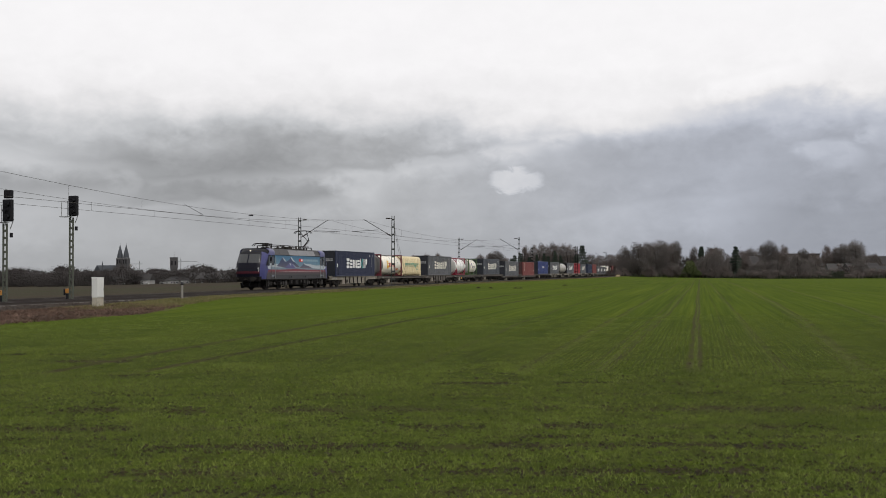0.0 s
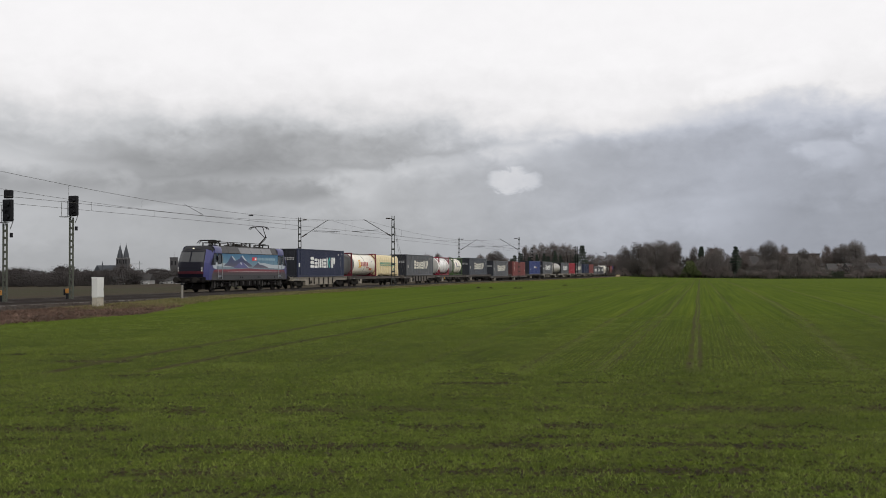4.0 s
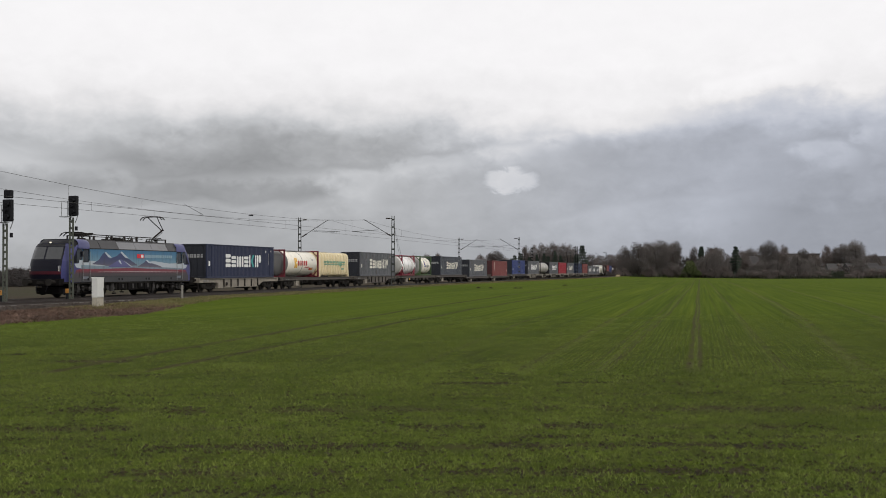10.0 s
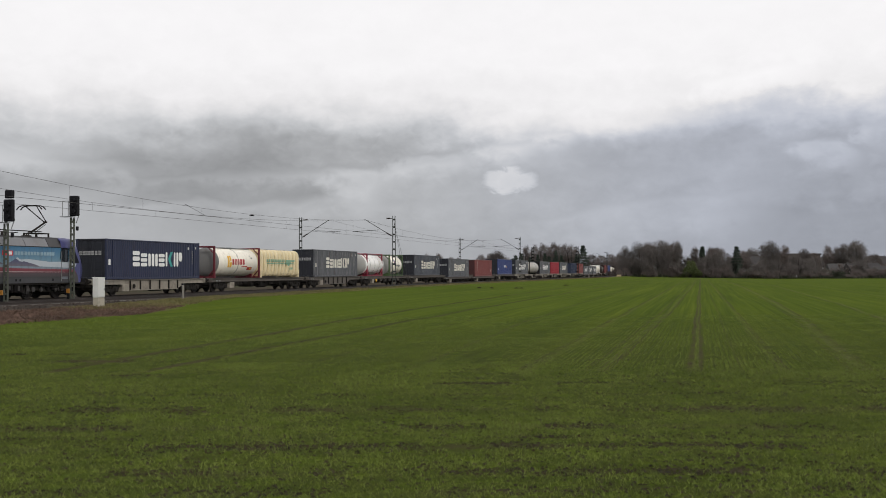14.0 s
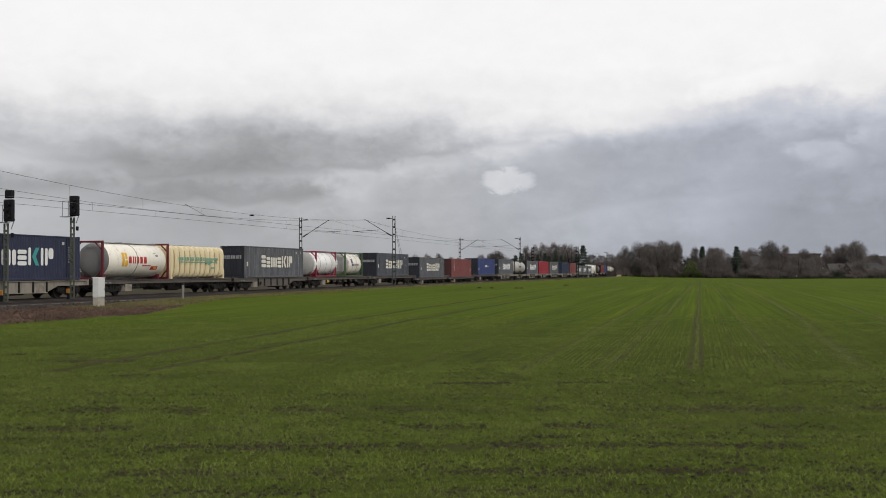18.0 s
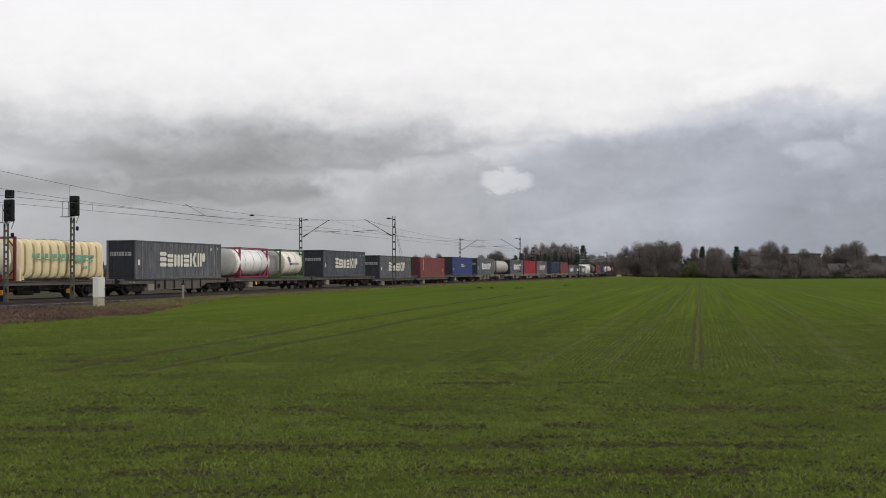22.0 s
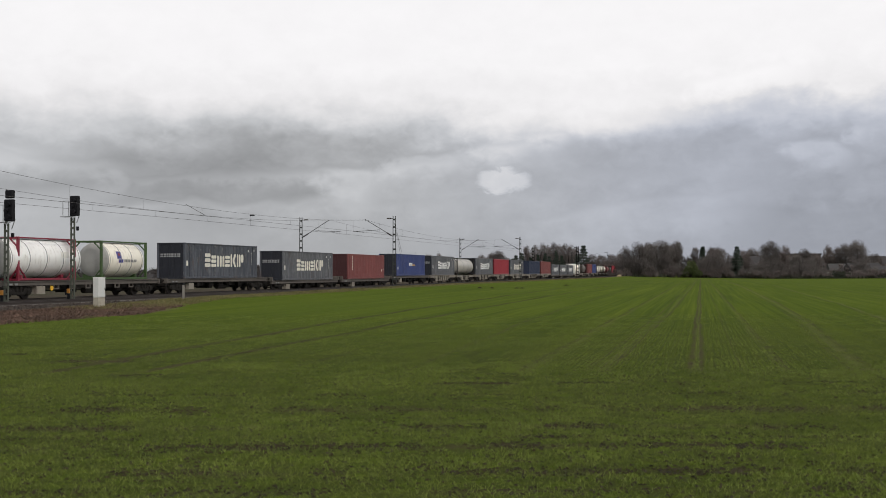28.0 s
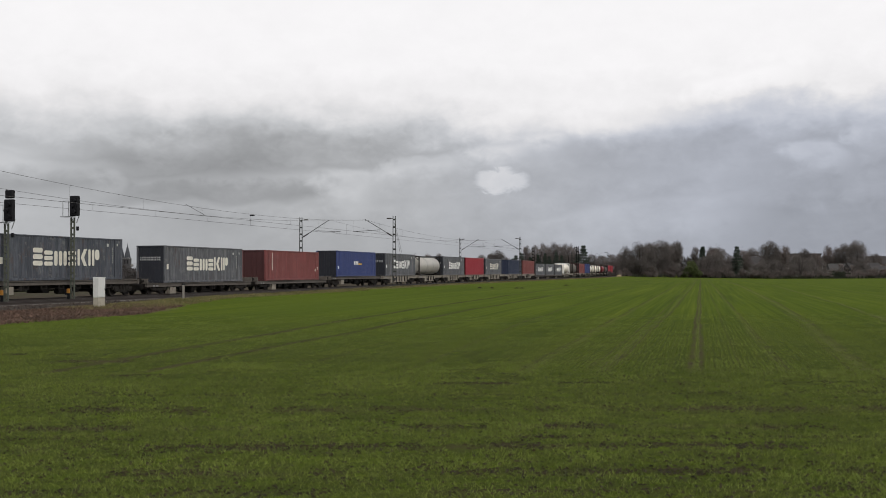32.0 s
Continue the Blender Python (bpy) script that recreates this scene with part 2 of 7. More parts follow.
# ---- the line of the railway ----
S = np.arange(-300.0, 1400.0, 1.0)
_bend = np.interp(S, [-80, -40, 60, 150, 250, 400, 460], [0, -0.0007, -0.0002, 0.0001, -0.0003, -0.0001, 0])
_bend = _bend + np.interp(S, [110, 125, 135, 150], [0, 0.00025, 0.00025, 0])
HEAD = 0.2728 + np.cumsum(_bend) - np.cumsum(_bend)[300]
TX = np.cumsum(np.sin(HEAD))
TY = np.cumsum(np.cos(HEAD))
TX, TY = TX - TX[300] - 28.352, TY - TY[300] + 65.143
SECOND = 4.0                           # the near track's offset to the camera's side


def along(s, lat=0.0):
    """The place at s metres along the train's track and lat metres to the camera's side, and the heading there (degrees right of +y)."""
    h = float(np.interp(s, S, HEAD))
    return float(np.interp(s, S, TX)) + lat * math.cos(h), float(np.interp(s, S, TY)) - lat * math.sin(h), math.degrees(h)


def on_line(s, lat=0.0, z=0.0):
    """Pose on the railway: x runs along it, away from the camera; -y is the camera's side."""
    x, y, h = along(s, lat)
    return pose(x, y, z, 0, 0, 90 - h)


def train_at(t):
    """How far the train's reference point lies along the track at t seconds; it speeds up slowly."""
    u = t / 32.0
    return 69.795 - 83.402 * u - 50.642 * u * u - 1.99 * u ** 3


MOVERS = []                            # (thing, offset behind the reference point, height)

# ---- the sky's moving clouds: a far band that drifts slowly to the left over the same overcast sky ----
def sky_band():
    m = bpy.data.materials.new("cloud_band")
    m.use_nodes = True
    k = Nodes(m.node_tree)
    e = k.add("ShaderNodeEmission")
    k.put(e.inputs["Color"], clouds(k, k.add("ShaderNodeTexCoord").outputs["Object"]))
    k.link(e.outputs[0], k.add("ShaderNodeOutputMaterial").inputs[0])
    g = Geo()
    r = 4300.0
    rows = []
    for j in range(13):
        el = radians(-1.0 + 29.0 * j / 12)
        rows.append([(r * math.cos(el) * math.sin(radians(a)), r * math.cos(el) * math.cos(radians(a)), r * math.sin(el)) for a in range(-44, 45, 2)])
    g.loft(rows, False, False, closed=False)
    return solid("sky_backdrop", g, m, "overcast sky with drifting grey and white clouds", "sky", pose(0, 0, EYE), kind="structure", smooth=60)


SKY = sky_band()


# ---- ground ----
def ground_level(s, lat):
    """The height of the land at s along and lat across the railway."""
    if lat > 0:
        bank = float(np.interp(s, [-20, 0, 10, 40, 90, 200], [-0.42, -0.27, -0.05, 0.04, 0.08, 0.0]))
        z = float(np.interp(lat, [0, 6.6, 7.3, 8.4, 11.0, 14.5, 17.5], [-0.5, -0.5, -0.42, bank, bank - 0.03, -0.28, -0.35]))
        return z - 0.8 * float(np.interp(s, [130, 360], [0, 1])) * float(np.interp(lat, [17.5, 60], [0, 1]))
    fall = 1.0 if s < 60 else float(np.interp(-lat / s, [0.26, 0.36], [0.12, 1.0]))
    return float(np.interp(-lat, [0, 3.5, 5, 9, 60, 380, 1500, 3000], [-0.5, -0.5, -0.5, -0.5, -0.5 - 0.8 * fall, -0.5 - 7.1 * fall, -0.5 - 7.7 * fall, -0.5 - 7.7 * fall]))


def to_line(x, y):
    i = int(np.argmin((TX - x) ** 2 + (TY - y) ** 2))
    h = HEAD[i]
    return S[i] + (x - TX[i]) * math.sin(h) + (y - TY[i]) * math.cos(h), (x - TX[i]) * math.cos(h) - (y - TY[i]) * math.sin(h)


def land(x, y):
    return ground_level(*to_line(x, y))


# bare furrows across the headland: distance, from and to, half width, how bare
FURROWS = ((26.4, -11.0, -8.0, 0.14, 0.7), (24.3, -8.6, -6.9, 0.36, 0.9), (21.1, -9.5, -5.2, 0.18, 0.7), (19.3, -0.2, 3.2, 0.11, 0.75), (17.6, -9.0, 9.0, 0.14, 0.30), (15.7, -9.0, 9.0, 0.32, 0.62),
           (13.8, -9.0, 9.0, 0.24, 0.68), (12.9, -9.0, 9.0, 0.12, 0.25), (12.2, -9.0, 9.0, 0.20, 0.68), (10.6, -9.0, 9.0, 0.16, 0.55), (9.7, -9.0, 9.0, 0.12, 0.35))


def ground_material():
    m = bpy.data.materials.new("farmland")
    m.use_nodes = True
    k = Nodes(m.node_tree)
    co = k.add("ShaderNodeTexCoord").outputs["Object"]
    uv = k.add("ShaderNodeUVMap")
    uv.uv_map = "line"
    s, lat, _ = k.split(uv.outputs[0])
    x, y, _z = k.split(co)
    c, sn = math.cos(radians(13.1)), math.sin(radians(13.1))
    across = k.math("SUBTRACT", k.math("MULTIPLY", x, c), k.math("MULTIPLY", y, sn))
    down = k.math("ADD", k.math("MULTIPLY", x, sn), k.math("MULTIPLY", y, c))
    # the young crop: soil seen between the rows, patchy growth, straight streaks along the drilling
    head = k.step(k.math("ADD", y, k.math("MULTIPLY", k.noise(co, 0.2, 2), 1.5)), 22.6, 21.8)
    u = k.mix(head, k.join(across, down, 0.0), k.join(y, x, 0.0))
    ux, uy, _ = k.split(u)
    rows = k.noise(k.join(k.math("MULTIPLY", ux, 5.5), k.math("MULTIPLY", uy, 0.03), 0.0), 1.0, 3, 0.6)
    swath = k.noise(k.join(k.math("MULTIPLY", ux, 0.75), k.math("MULTIPLY", uy, 0.012), 4.0), 1.0, 3, 0.5)
    broad = k.noise(co, 0.045, 5, 0.6)
    clump = k.noise(co, 2.4, 5, 0.7)
    fine = k.noise(co, 17.0, 4, 0.7)
    grow = k.math("ADD", k.math("ADD", k.math("MULTIPLY", rows, 0.68), k.math("MULTIPLY", swath, 0.32)), k.math("ADD", k.math("MULTIPLY", broad, 0.15), k.math("MULTIPLY", clump, 0.25)))
    green = k.ramp(grow, [(0.48, (0.034, 0.050, 0.0040)), (0.62, (0.050, 0.077, 0.0045)), (0.74, (0.066, 0.094, 0.0055)), (0.90, (0.094, 0.121, 0.010))])
    # soil colour, darkened to include the shadows between the blades
    soil = k.mix(fine, (0.012, 0.013, 0.004), (0.046, 0.044, 0.018))
    near = k.step(y, 62.0, 14.0)
    bare = k.math("MULTIPLY", k.step(k.math("ADD", k.math("MULTIPLY", clump, 0.55), k.math("MULTIPLY", fine, 0.45)), 0.38, 0.52), k.math("MULTIPLY", near, 0.68))
    crop = k.mix(bare, green, soil)
    # wheel tracks of the tractor: dark pairs that bend along the headland, and pale straight ones
    bend = k.ramp(k.math("MULTIPLY", y, 0.005), [(0.11, 0.0), (0.16, 0.18), (0.225, 0.43), (0.33, 0.64), (0.70, 1.0)])
    broken = k.step(k.noise(co, 1.1, 4, 0.7), 0.30, 0.58)
    beyond = k.math("SUBTRACT", 1.0, head)
    lines, pale = None, None
    for off, curve, width, amount, dark in ((-12.55, -3.9, 0.18, 0.80, True), (-10.75, -1.6, 0.15, 0.75, True), (-0.24, 0.0, 0.055, 0.90, True), (-0.03, -0.1, 0.050, 0.85, True), (-0.13, 0.0, 0.09, 0.30, False),
                                            (-1.95, 0.7, 0.10, 0.25, False), (-1.80, 0.7, 0.065, 0.70, True), (-2.20, 0.6, 0.06, 0.60, True), (-3.5, 0.0, 0.075, 0.70, True), (-3.34, 0.0, 0.09, 0.20, False), (-5.75, -2.4, 0.08, 0.60, True), (-8.2, -2.2, 0.07, 0.35, True),
                                            (1.5, 0.0, 0.09, 0.20, False), (1.62, 0.0, 0.07, 0.60, True), (0.75, 0.0, 0.06, 0.30, True), (3.1, 1.9, 0.12, 0.35, False), (3.27, 1.9, 0.08, 0.65, True), (2.85, 1.9, 0.06, 0.50, True), (5.5, 3.9, 0.10, 0.40, False), (5.33, 3.9, 0.07, 0.50, True), (10.5, 4.0, 0.12, 0.30, False)):
        place = k.math("ADD", off, k.math("MULTIPLY", bend, curve)) if curve else off
        d = k.math("ABSOLUTE", k.math("ADD", k.math("SUBTRACT", across, place), k.math("MULTIPLY", k.math("SUBTRACT", k.noise(co, 0.12, 2), 0.5), 0.25)))
        w = k.math("ADD", width, k.math("MULTIPLY", k.math("SUBTRACT", clump, 0.5), width))
        one = k.math("MULTIPLY", k.math("MULTIPLY", k.step(d, k.math("MULTIPLY", w, 1.4), k.math("MULTIPLY", w, 0.4)), beyond), k.math("MULTIPLY", broken, amount))
        if dark:
            lines = one if lines is None else k.math("MAXIMUM", lines, one)
        else:
            pale = one if pale is None else k.math("MAXIMUM", pale, one)
    for off, x0, x1, width, amount in FURROWS:
        d = k.math("ABSOLUTE", k.math("ADD", k.math("SUBTRACT", y, off), k.math("MULTIPLY", k.math("SUBTRACT", k.noise(co, 0.25, 3), 0.5), 0.5)))
        inside = k.math("MULTIPLY", k.step(x, x0 - 0.5, x0 + 0.5), k.step(x, x1 + 0.5, x1 - 0.5))
        one = k.math("MULTIPLY", k.math("MULTIPLY", k.step(d, width * 1.5, width * 0.3), k.step(k.noise(co, 0.8, 4), 0.42, 0.60)), k.math("MULTIPLY", inside, amount))
        lines = k.math("MAXIMUM", lines, one)
    crop = k.mix(pale, crop, k.mix(fine, (0.075, 0.075, 0.030), (0.150, 0.135, 0.075)))
    crop = k.mix(lines, crop, k.mix(fine, (0.026, 0.023, 0.009), (0.074, 0.060, 0.032)))
    # the rough verge: dead brown bramble near the camera, tussock grass farther off
    edge = k.math("ADD", lat, k.math("MULTIPLY", k.math("SUBTRACT", k.noise(co, 0.35, 4), 0.5), 3.0))
    # the brown's dark end also paints the shadows among the litter
    verge_brown = k.mix(k.step(k.noise(co, 3.0, 6, 0.7), 0.35, 0.65), (0.014, 0.010, 0.008), (0.105, 0.068, 0.048))
    verge_grass = k.mix(k.noise(co, 1.6, 5, 0.7), (0.050, 0.058, 0.014), (0.150, 0.130, 0.058))
    verge = k.mix(k.step(k.math("ADD", s, k.math("MULTIPLY", clump, 5.0)), -5.0, 1.0), verge_brown, verge_grass)
    body = k.mix(k.step(k.math("SUBTRACT", edge, k.math("MULTIPLY", k.step(s, 11.0, -9.0), 6.0)), 10.2, 11.1), verge, crop)
    # beyond the railway: a strip coloured dark for the train's shade, then dark ploughed land and winter pasture
    far = k.noise(k.join(k.math("MULTIPLY", lat, 0.012), k.math("MULTIPLY", s, 0.002), 0.0), 1.0, 4, 0.6)
    plough = k.mix(k.noise(co, 0.6, 4), (0.033, 0.027, 0.020), (0.064, 0.053, 0.036))
    past = k.mix(k.step(far, 0.52, 0.60), plough, (0.045, 0.046, 0.024))
    # shade under the train, painted into the ground next to the track
    past = k.mix(k.step(lat, -15.0, -9.0), past, k.mix(clump, (0.018, 0.016, 0.011), (0.050, 0.044, 0.026)))
    body = k.mix(k.step(lat, -3.0, -2.0), past, body)
    b = k.add("ShaderNodeBsdfPrincipled")
    k.put(b.inputs["Base Color"], body)
    b.inputs["Roughness"].default_value = 0.95
    b.inputs["Specular IOR Level"].default_value = 0.03
    n = k.add("ShaderNodeBump")
    n.inputs["Strength"].default_value, n.inputs["Distance"].default_value = 0.85, 0.08
    k.put(n.inputs["Height"], k.math("ADD", k.math("MULTIPLY", clump, 0.7), k.math("MULTIPLY", fine, 0.3)))
    k.link(n.outputs[0], b.inputs["Normal"])
    k.link(b.outputs[0], k.add("ShaderNodeOutputMaterial").inputs[0])
    return m


def build_ground():
    ss = [-290, -200, -120, -80] + list(range(-60, 120, 2)) + list(range(120, 420, 10)) + [420, 450, 500, 600, 800, 1000, 1390]
    lats = [-3400, -2600, -1800, -1200, -800, -600, -400, -250, -140, -80, -60, -40, -25, -15, -9, -5, -3.5, 0, 6.6, 7.3, 8.4, 9.6, 11, 12.6, 14.5, 16, 17.5]
    lats += list(range(20, 100, 3)) + [100, 120, 150, 190, 240, 300, 400, 600, 900, 1300, 1900, 2600, 3400]
    v, f, uv = [], [], []
    for s in ss:
        for lat in lats:
            x, y, h = along(s, lat)
            if s >= 1390 or s <= -290:      # the outermost rows lie at the horizon
                x, y = x + math.sin(radians(h)) * math.copysign(2200, s), y + math.cos(radians(h)) * math.copysign(2200, s)
            z = ground_level(s, lat)
            if 17 < lat < 100 and s < 420:
                z += 0.05 * (noise.noise(Vector((x * 0.13, y * 0.13, 0))))
            v.append((x, y, z))
            uv.append((s, lat))
    n = len(lats)
    for i in range(len(ss) - 1):
        for j in range(n - 1):
            f.append((i * n + j, i * n + j + 1, (i + 1) * n + j + 1, (i + 1) * n + j))
    me = bpy.data.meshes.new("ground")
    me.from_pydata(v, [], f)
    layer = me.uv_layers.new(name="line")
    idx = np.zeros(len(me.loops), dtype=np.int32)
    me.loops.foreach_get("vertex_index", idx)
    layer.data.foreach_set("uv", np.array(uv, dtype=np.float32)[idx].ravel())
    me.materials.append(ground_material())
    me.polygons.foreach_set("use_smooth", [True] * len(me.polygons))
    me.update()
    return tagged(new("ground", me), "flat farmland with a green winter wheat field", "ground", kind="structure")


build_ground()

# ---- the double track ----
M_BALLAST = material("ballast", (0.050, 0.043, 0.038), 0.95, vary=0.7, grain=14.0, bump=0.05, dirt=0.4, dirt_color=(0.10, 0.08, 0.06), spec=0.1)
M_RAIL = material("rusty_rail", (0.055, 0.045, 0.04), 0.6, 0.4, vary=0.25, dirt=0.3)
M_CONCRETE = material("sleeper_concrete", (0.22, 0.205, 0.185), 0.9, vary=0.3, grain=8, bump=0.006)
M_GALV = material("galvanised_steel", (0.30, 0.31, 0.31), 0.55, 0.7, vary=0.25, grain=5, dirt=0.25)
M_MAST = material("mast_steel", (0.060, 0.064, 0.060), 0.7, 0.3, vary=0.3, grain=5, dirt=0.25, spec=0.2)
M_POST = material("grey_green_post_paint", (0.085, 0.092, 0.074), 0.7, 0.1, vary=0.35, grain=5, dirt=0.3, dirt_color=(0.03, 0.03, 0.025), spec=0.2)
M_DARKMAST = material("dark_mast_steel", (0.016, 0.017, 0.016), 0.8, vary=0.3, spec=0.1)
M_WIRE = material("contact_wire", (0.10, 0.095, 0.09), 0.6, 0.6)
M_INSUL = material("brown_insulator", (0.026, 0.020, 0.017), 0.35)
M_BLACK = material("black_enamel", (0.010, 0.010, 0.012), 0.6, vary=0.2, spec=0.15)
M_WHITE = material("white_paint", (0.60, 0.60, 0.58), 0.6, vary=0.12, dirt=0.15)
M_ORANGE = material("orange_plastic", (0.38, 0.17, 0.03), 0.5, vary=0.2, dirt=0.2)
M_GLASS = glass_material()


def swept(name, section, s0, s1, step, lat, mat, parent, label="", smooth=0.0):
    """A section of (offset to the camera's side, z) swept along the railway."""
    g = Geo()
    rings = []
    n = int(round((s1 - s0) / step))
    for i in range(n + 1):
        s = s0 + (s1 - s0) * i / n
        rings.append([(*along(s, lat + o)[:2], z) for o, z in section])
    g.loft(rings)
    return part(name, g, mat, parent, label, smooth)


RAIL = [(-0.075, -0.17), (-0.075, -0.155), (-0.012, -0.13), (-0.012, -0.045), (-0.036, -0.03), (-0.036, -0.004), (-0.028, 0.0),
        (0.028, 0.0), (0.036, -0.004), (0.036, -0.03), (0.012, -0.045), (0.012, -0.13), (0.075, -0.155), (0.075, -0.17)]


def build_track(lat, label):
    t = thing("railway_track", label, "track", kind="structure")
    swept("ballast_bed", [(-2.9, -0.62), (-1.75, -0.20), (1.75, -0.20), (3.0, -0.62)], -120, 620, 5, lat, M_BALLAST, t)
    for o in (-0.7535, 0.7535):
        swept("rail", [(o + a, z) for a, z in RAIL], -120, 620, 4, lat, M_RAIL, t)
    g = Geo()
    for i in range(420):
        s = -60 + i * 0.6
        x, y, h = along(s, lat)
        q = Matrix.Rotation(radians(-h), 3, "Z")
        for a, b, z0, z1 in ((-1.3, 1.3, -0.34, -0.175),):
            i0 = len(g.v)
            g.box(a, b, -0.13, 0.13, z0, z1, 0.02)
            g.v[i0:] = [tuple(q @ Vector(p) + Vector((x, y, 0))) for p in g.v[i0:]]
    tagged(part("sleepers", g, M_CONCRETE, t, "weathered concrete sleepers in ballast"), kind="stuff")


build_track(0.0, "far railway track that the freight train runs on")
build_track(SECOND, "near empty railway track with rusty rails")


# ---- catenary ----
def lattice_post(g, h, w0, w1, d, r=0.035, step=0.75):
    """Two upright channels with flat cross plates between them, tapering upward (a flat-lattice mast)."""
    for sy in (-1, 1):
        g.loft([[(-d, sy * w - d / 2, z), (d, sy * w - d / 2, z), (d, sy * w + d / 2, z), (-d, sy * w + d / 2, z)] for w, z in ((w0, 0.0), (w1, h))])
    n = int(h / step)
    for i in range(n):
        z = (i + 0.5) * h / n
        w = w0 + (w1 - w0) * z / h
        g.box(-d * 0.7, d * 0.7, -w, w, z - 0.09, z + 0.09)


CONTACT, MESS = 6.05, 7.45
MAST_S = (-8.0, 60.5, 138.0, 214.0, 289.0, 365.0)
M_TOPZ = 7.85


def catenary_mast(s, lat, side):
    """side = 1: its arm reaches to local +y (away from the camera)."""
    base = ground_level(s, lat)
    top = M_TOPZ - base
    t = thing("catenary_mast", "grey lattice steel catenary mast with a cantilever arm", "mast", on_line(s, lat, base), "catenary masts")
    g = Geo()
    lattice_post(g, top, *((0.20, 0.13, 0.055) if s < 200 or s > 280 else (0.34, 0.24, 0.11)))
    part("post", g, M_MAST if s < 200 or s > 280 else M_DARKMAST, t)
    part("foundation", Geo().box(-0.45, 0.45, -0.45, 0.45, -0.5, 0.12, 0.04), M_CONCRETE, t)
    k = side
    reach = 3.45
    g = Geo()
    g.tube((0, k * 0.10, 5.55 - base), (0, k * (reach - 0.05), 7.52 - base), 0.035)     # the diagonal tube
    g.tube((0, k * (reach - 0.1), 7.50 - base), (0, k * (reach - 0.1), 7.36 - base), 0.02)
    part("cantilever_arm", g, M_MAST, t)
    g = Geo()
    g.tube((0, k * 1.7, CONTACT - base + 0.28), (0, k * (reach + 1.35), CONTACT - base + 0.12), 0.026)
    part("registration_arm", g, M_MAST, t)
    g = Geo()
    g.tube((0, k * (reach + 1.25), CONTACT - base + 0.14), (0, k * (reach + 0.1), CONTACT - base + 0.01), 0.015)
    part("steady_arm", g, M_MAST, t)
    for y0, z0, y1, z1 in ((0.30, 5.67 - base, 0.85, 5.99 - base),):
        d = Vector((0, k * (y1 - y0), z1 - z0))
        a = Vector((0, k * y0, z0))
        g = Geo()
        g.lathe((a, d.normalized()), [(d.length * i / 12, 0.05 + 0.035 * (i % 2)) for i in range(13)], 10)
        part("insulator", g, M_INSUL, t, "ribbed brown insulator")
    g = Geo()
    g.tube((0, k * 0.1, top - 0.30), (0, k * 0.75, top - 0.26), 0.03)
    g.lathe(((0, k * 0.35, top - 0.28), (0, k, 0.05)), [(0.5 * i / 10, 0.05 + 0.035 * (i % 2)) for i in range(11)], 10)
    part("top_bracket", g, M_INSUL, t)
    return t


for s in MAST_S:
    mast = catenary_mast(s, SECOND + 3.5, 1)
    if s == 60.5:                           # the anchored mast's two stay wires
        for dx in (5.0, 6.4):
            part("stay_wire", Geo().tube((0.1, 0, 7.3 + 0.1 * dx - 0.5), (dx, 0, 0), 0.014, n=4), M_WIRE, mast)
    catenary_mast(s, -3.5, -1)


def wire_run(lat, label, seed):
    t = thing("overhead_line", label, "overhead line", kind="structure")
    rng = random.Random(seed)
    mess, cont, drop = Geo(), Geo(), Geo()
    for a, b in zip(MAST_S, MAST_S[1:]):
        n = 16
        pts = []
        for i in range(n + 1):
            u = i / n
            s = a + (b - a) * u
            stag = 0.25 * (1 - 2 * u) * (1 if MAST_S.index(a) % 2 else -1)
            pts.append((s, lat + stag, MESS - 4 * 0.95 * u * (1 - u) + (0.38 * (1 - u) ** 2 if a < 0 and lat else 0.0)))
        for (s0, l0, z0), (s1, l1, z1) in zip(pts, pts[1:]):
            p0, p1 = along(s0, l0), along(s1, l1)
            mess.tube((p0[0], p0[1], z0), (p1[0], p1[1], z1), 0.011, n=5, caps=False)
            cont.tube((p0[0], p0[1], CONTACT), (p1[0], p1[1], CONTACT), 0.012, n=5, caps=False)
        for i in range(1, n, 2):
            s, l, z = pts[i]
            p = along(s, l)
            drop.tube((p[0], p[1], CONTACT), (p[0], p[1], z), 0.006, n=4, caps=False)
    if lat:                                # a section insulator and the jumper beside it
        p = along(31.0, lat)
        part("insulator", Geo().lathe(((p[0] - 0.2, p[1] - 0.05, 6.52), (0.93, 0.2, 0)), [(0.05 * i, 0.035 + 0.035 * (i % 2)) for i in range(9)], 8), M_BLACK, t)
        p, q = along(19.3, lat), along(22.4, lat)
        part("jumper", Geo().tube((p[0], p[1], 6.78), (q[0], q[1], CONTACT + 0.05), 0.016, n=5), M_WIRE, t)
    part("messenger_wire", mess, M_WIRE, t)
    part("contact_wire", cont, M_WIRE, t)
    part("droppers", drop, M_WIRE, t)


wire_run(0.0, "contact and messenger wires over the far track", 1)
wire_run(SECOND, "contact and messenger wires over the near track", 2)


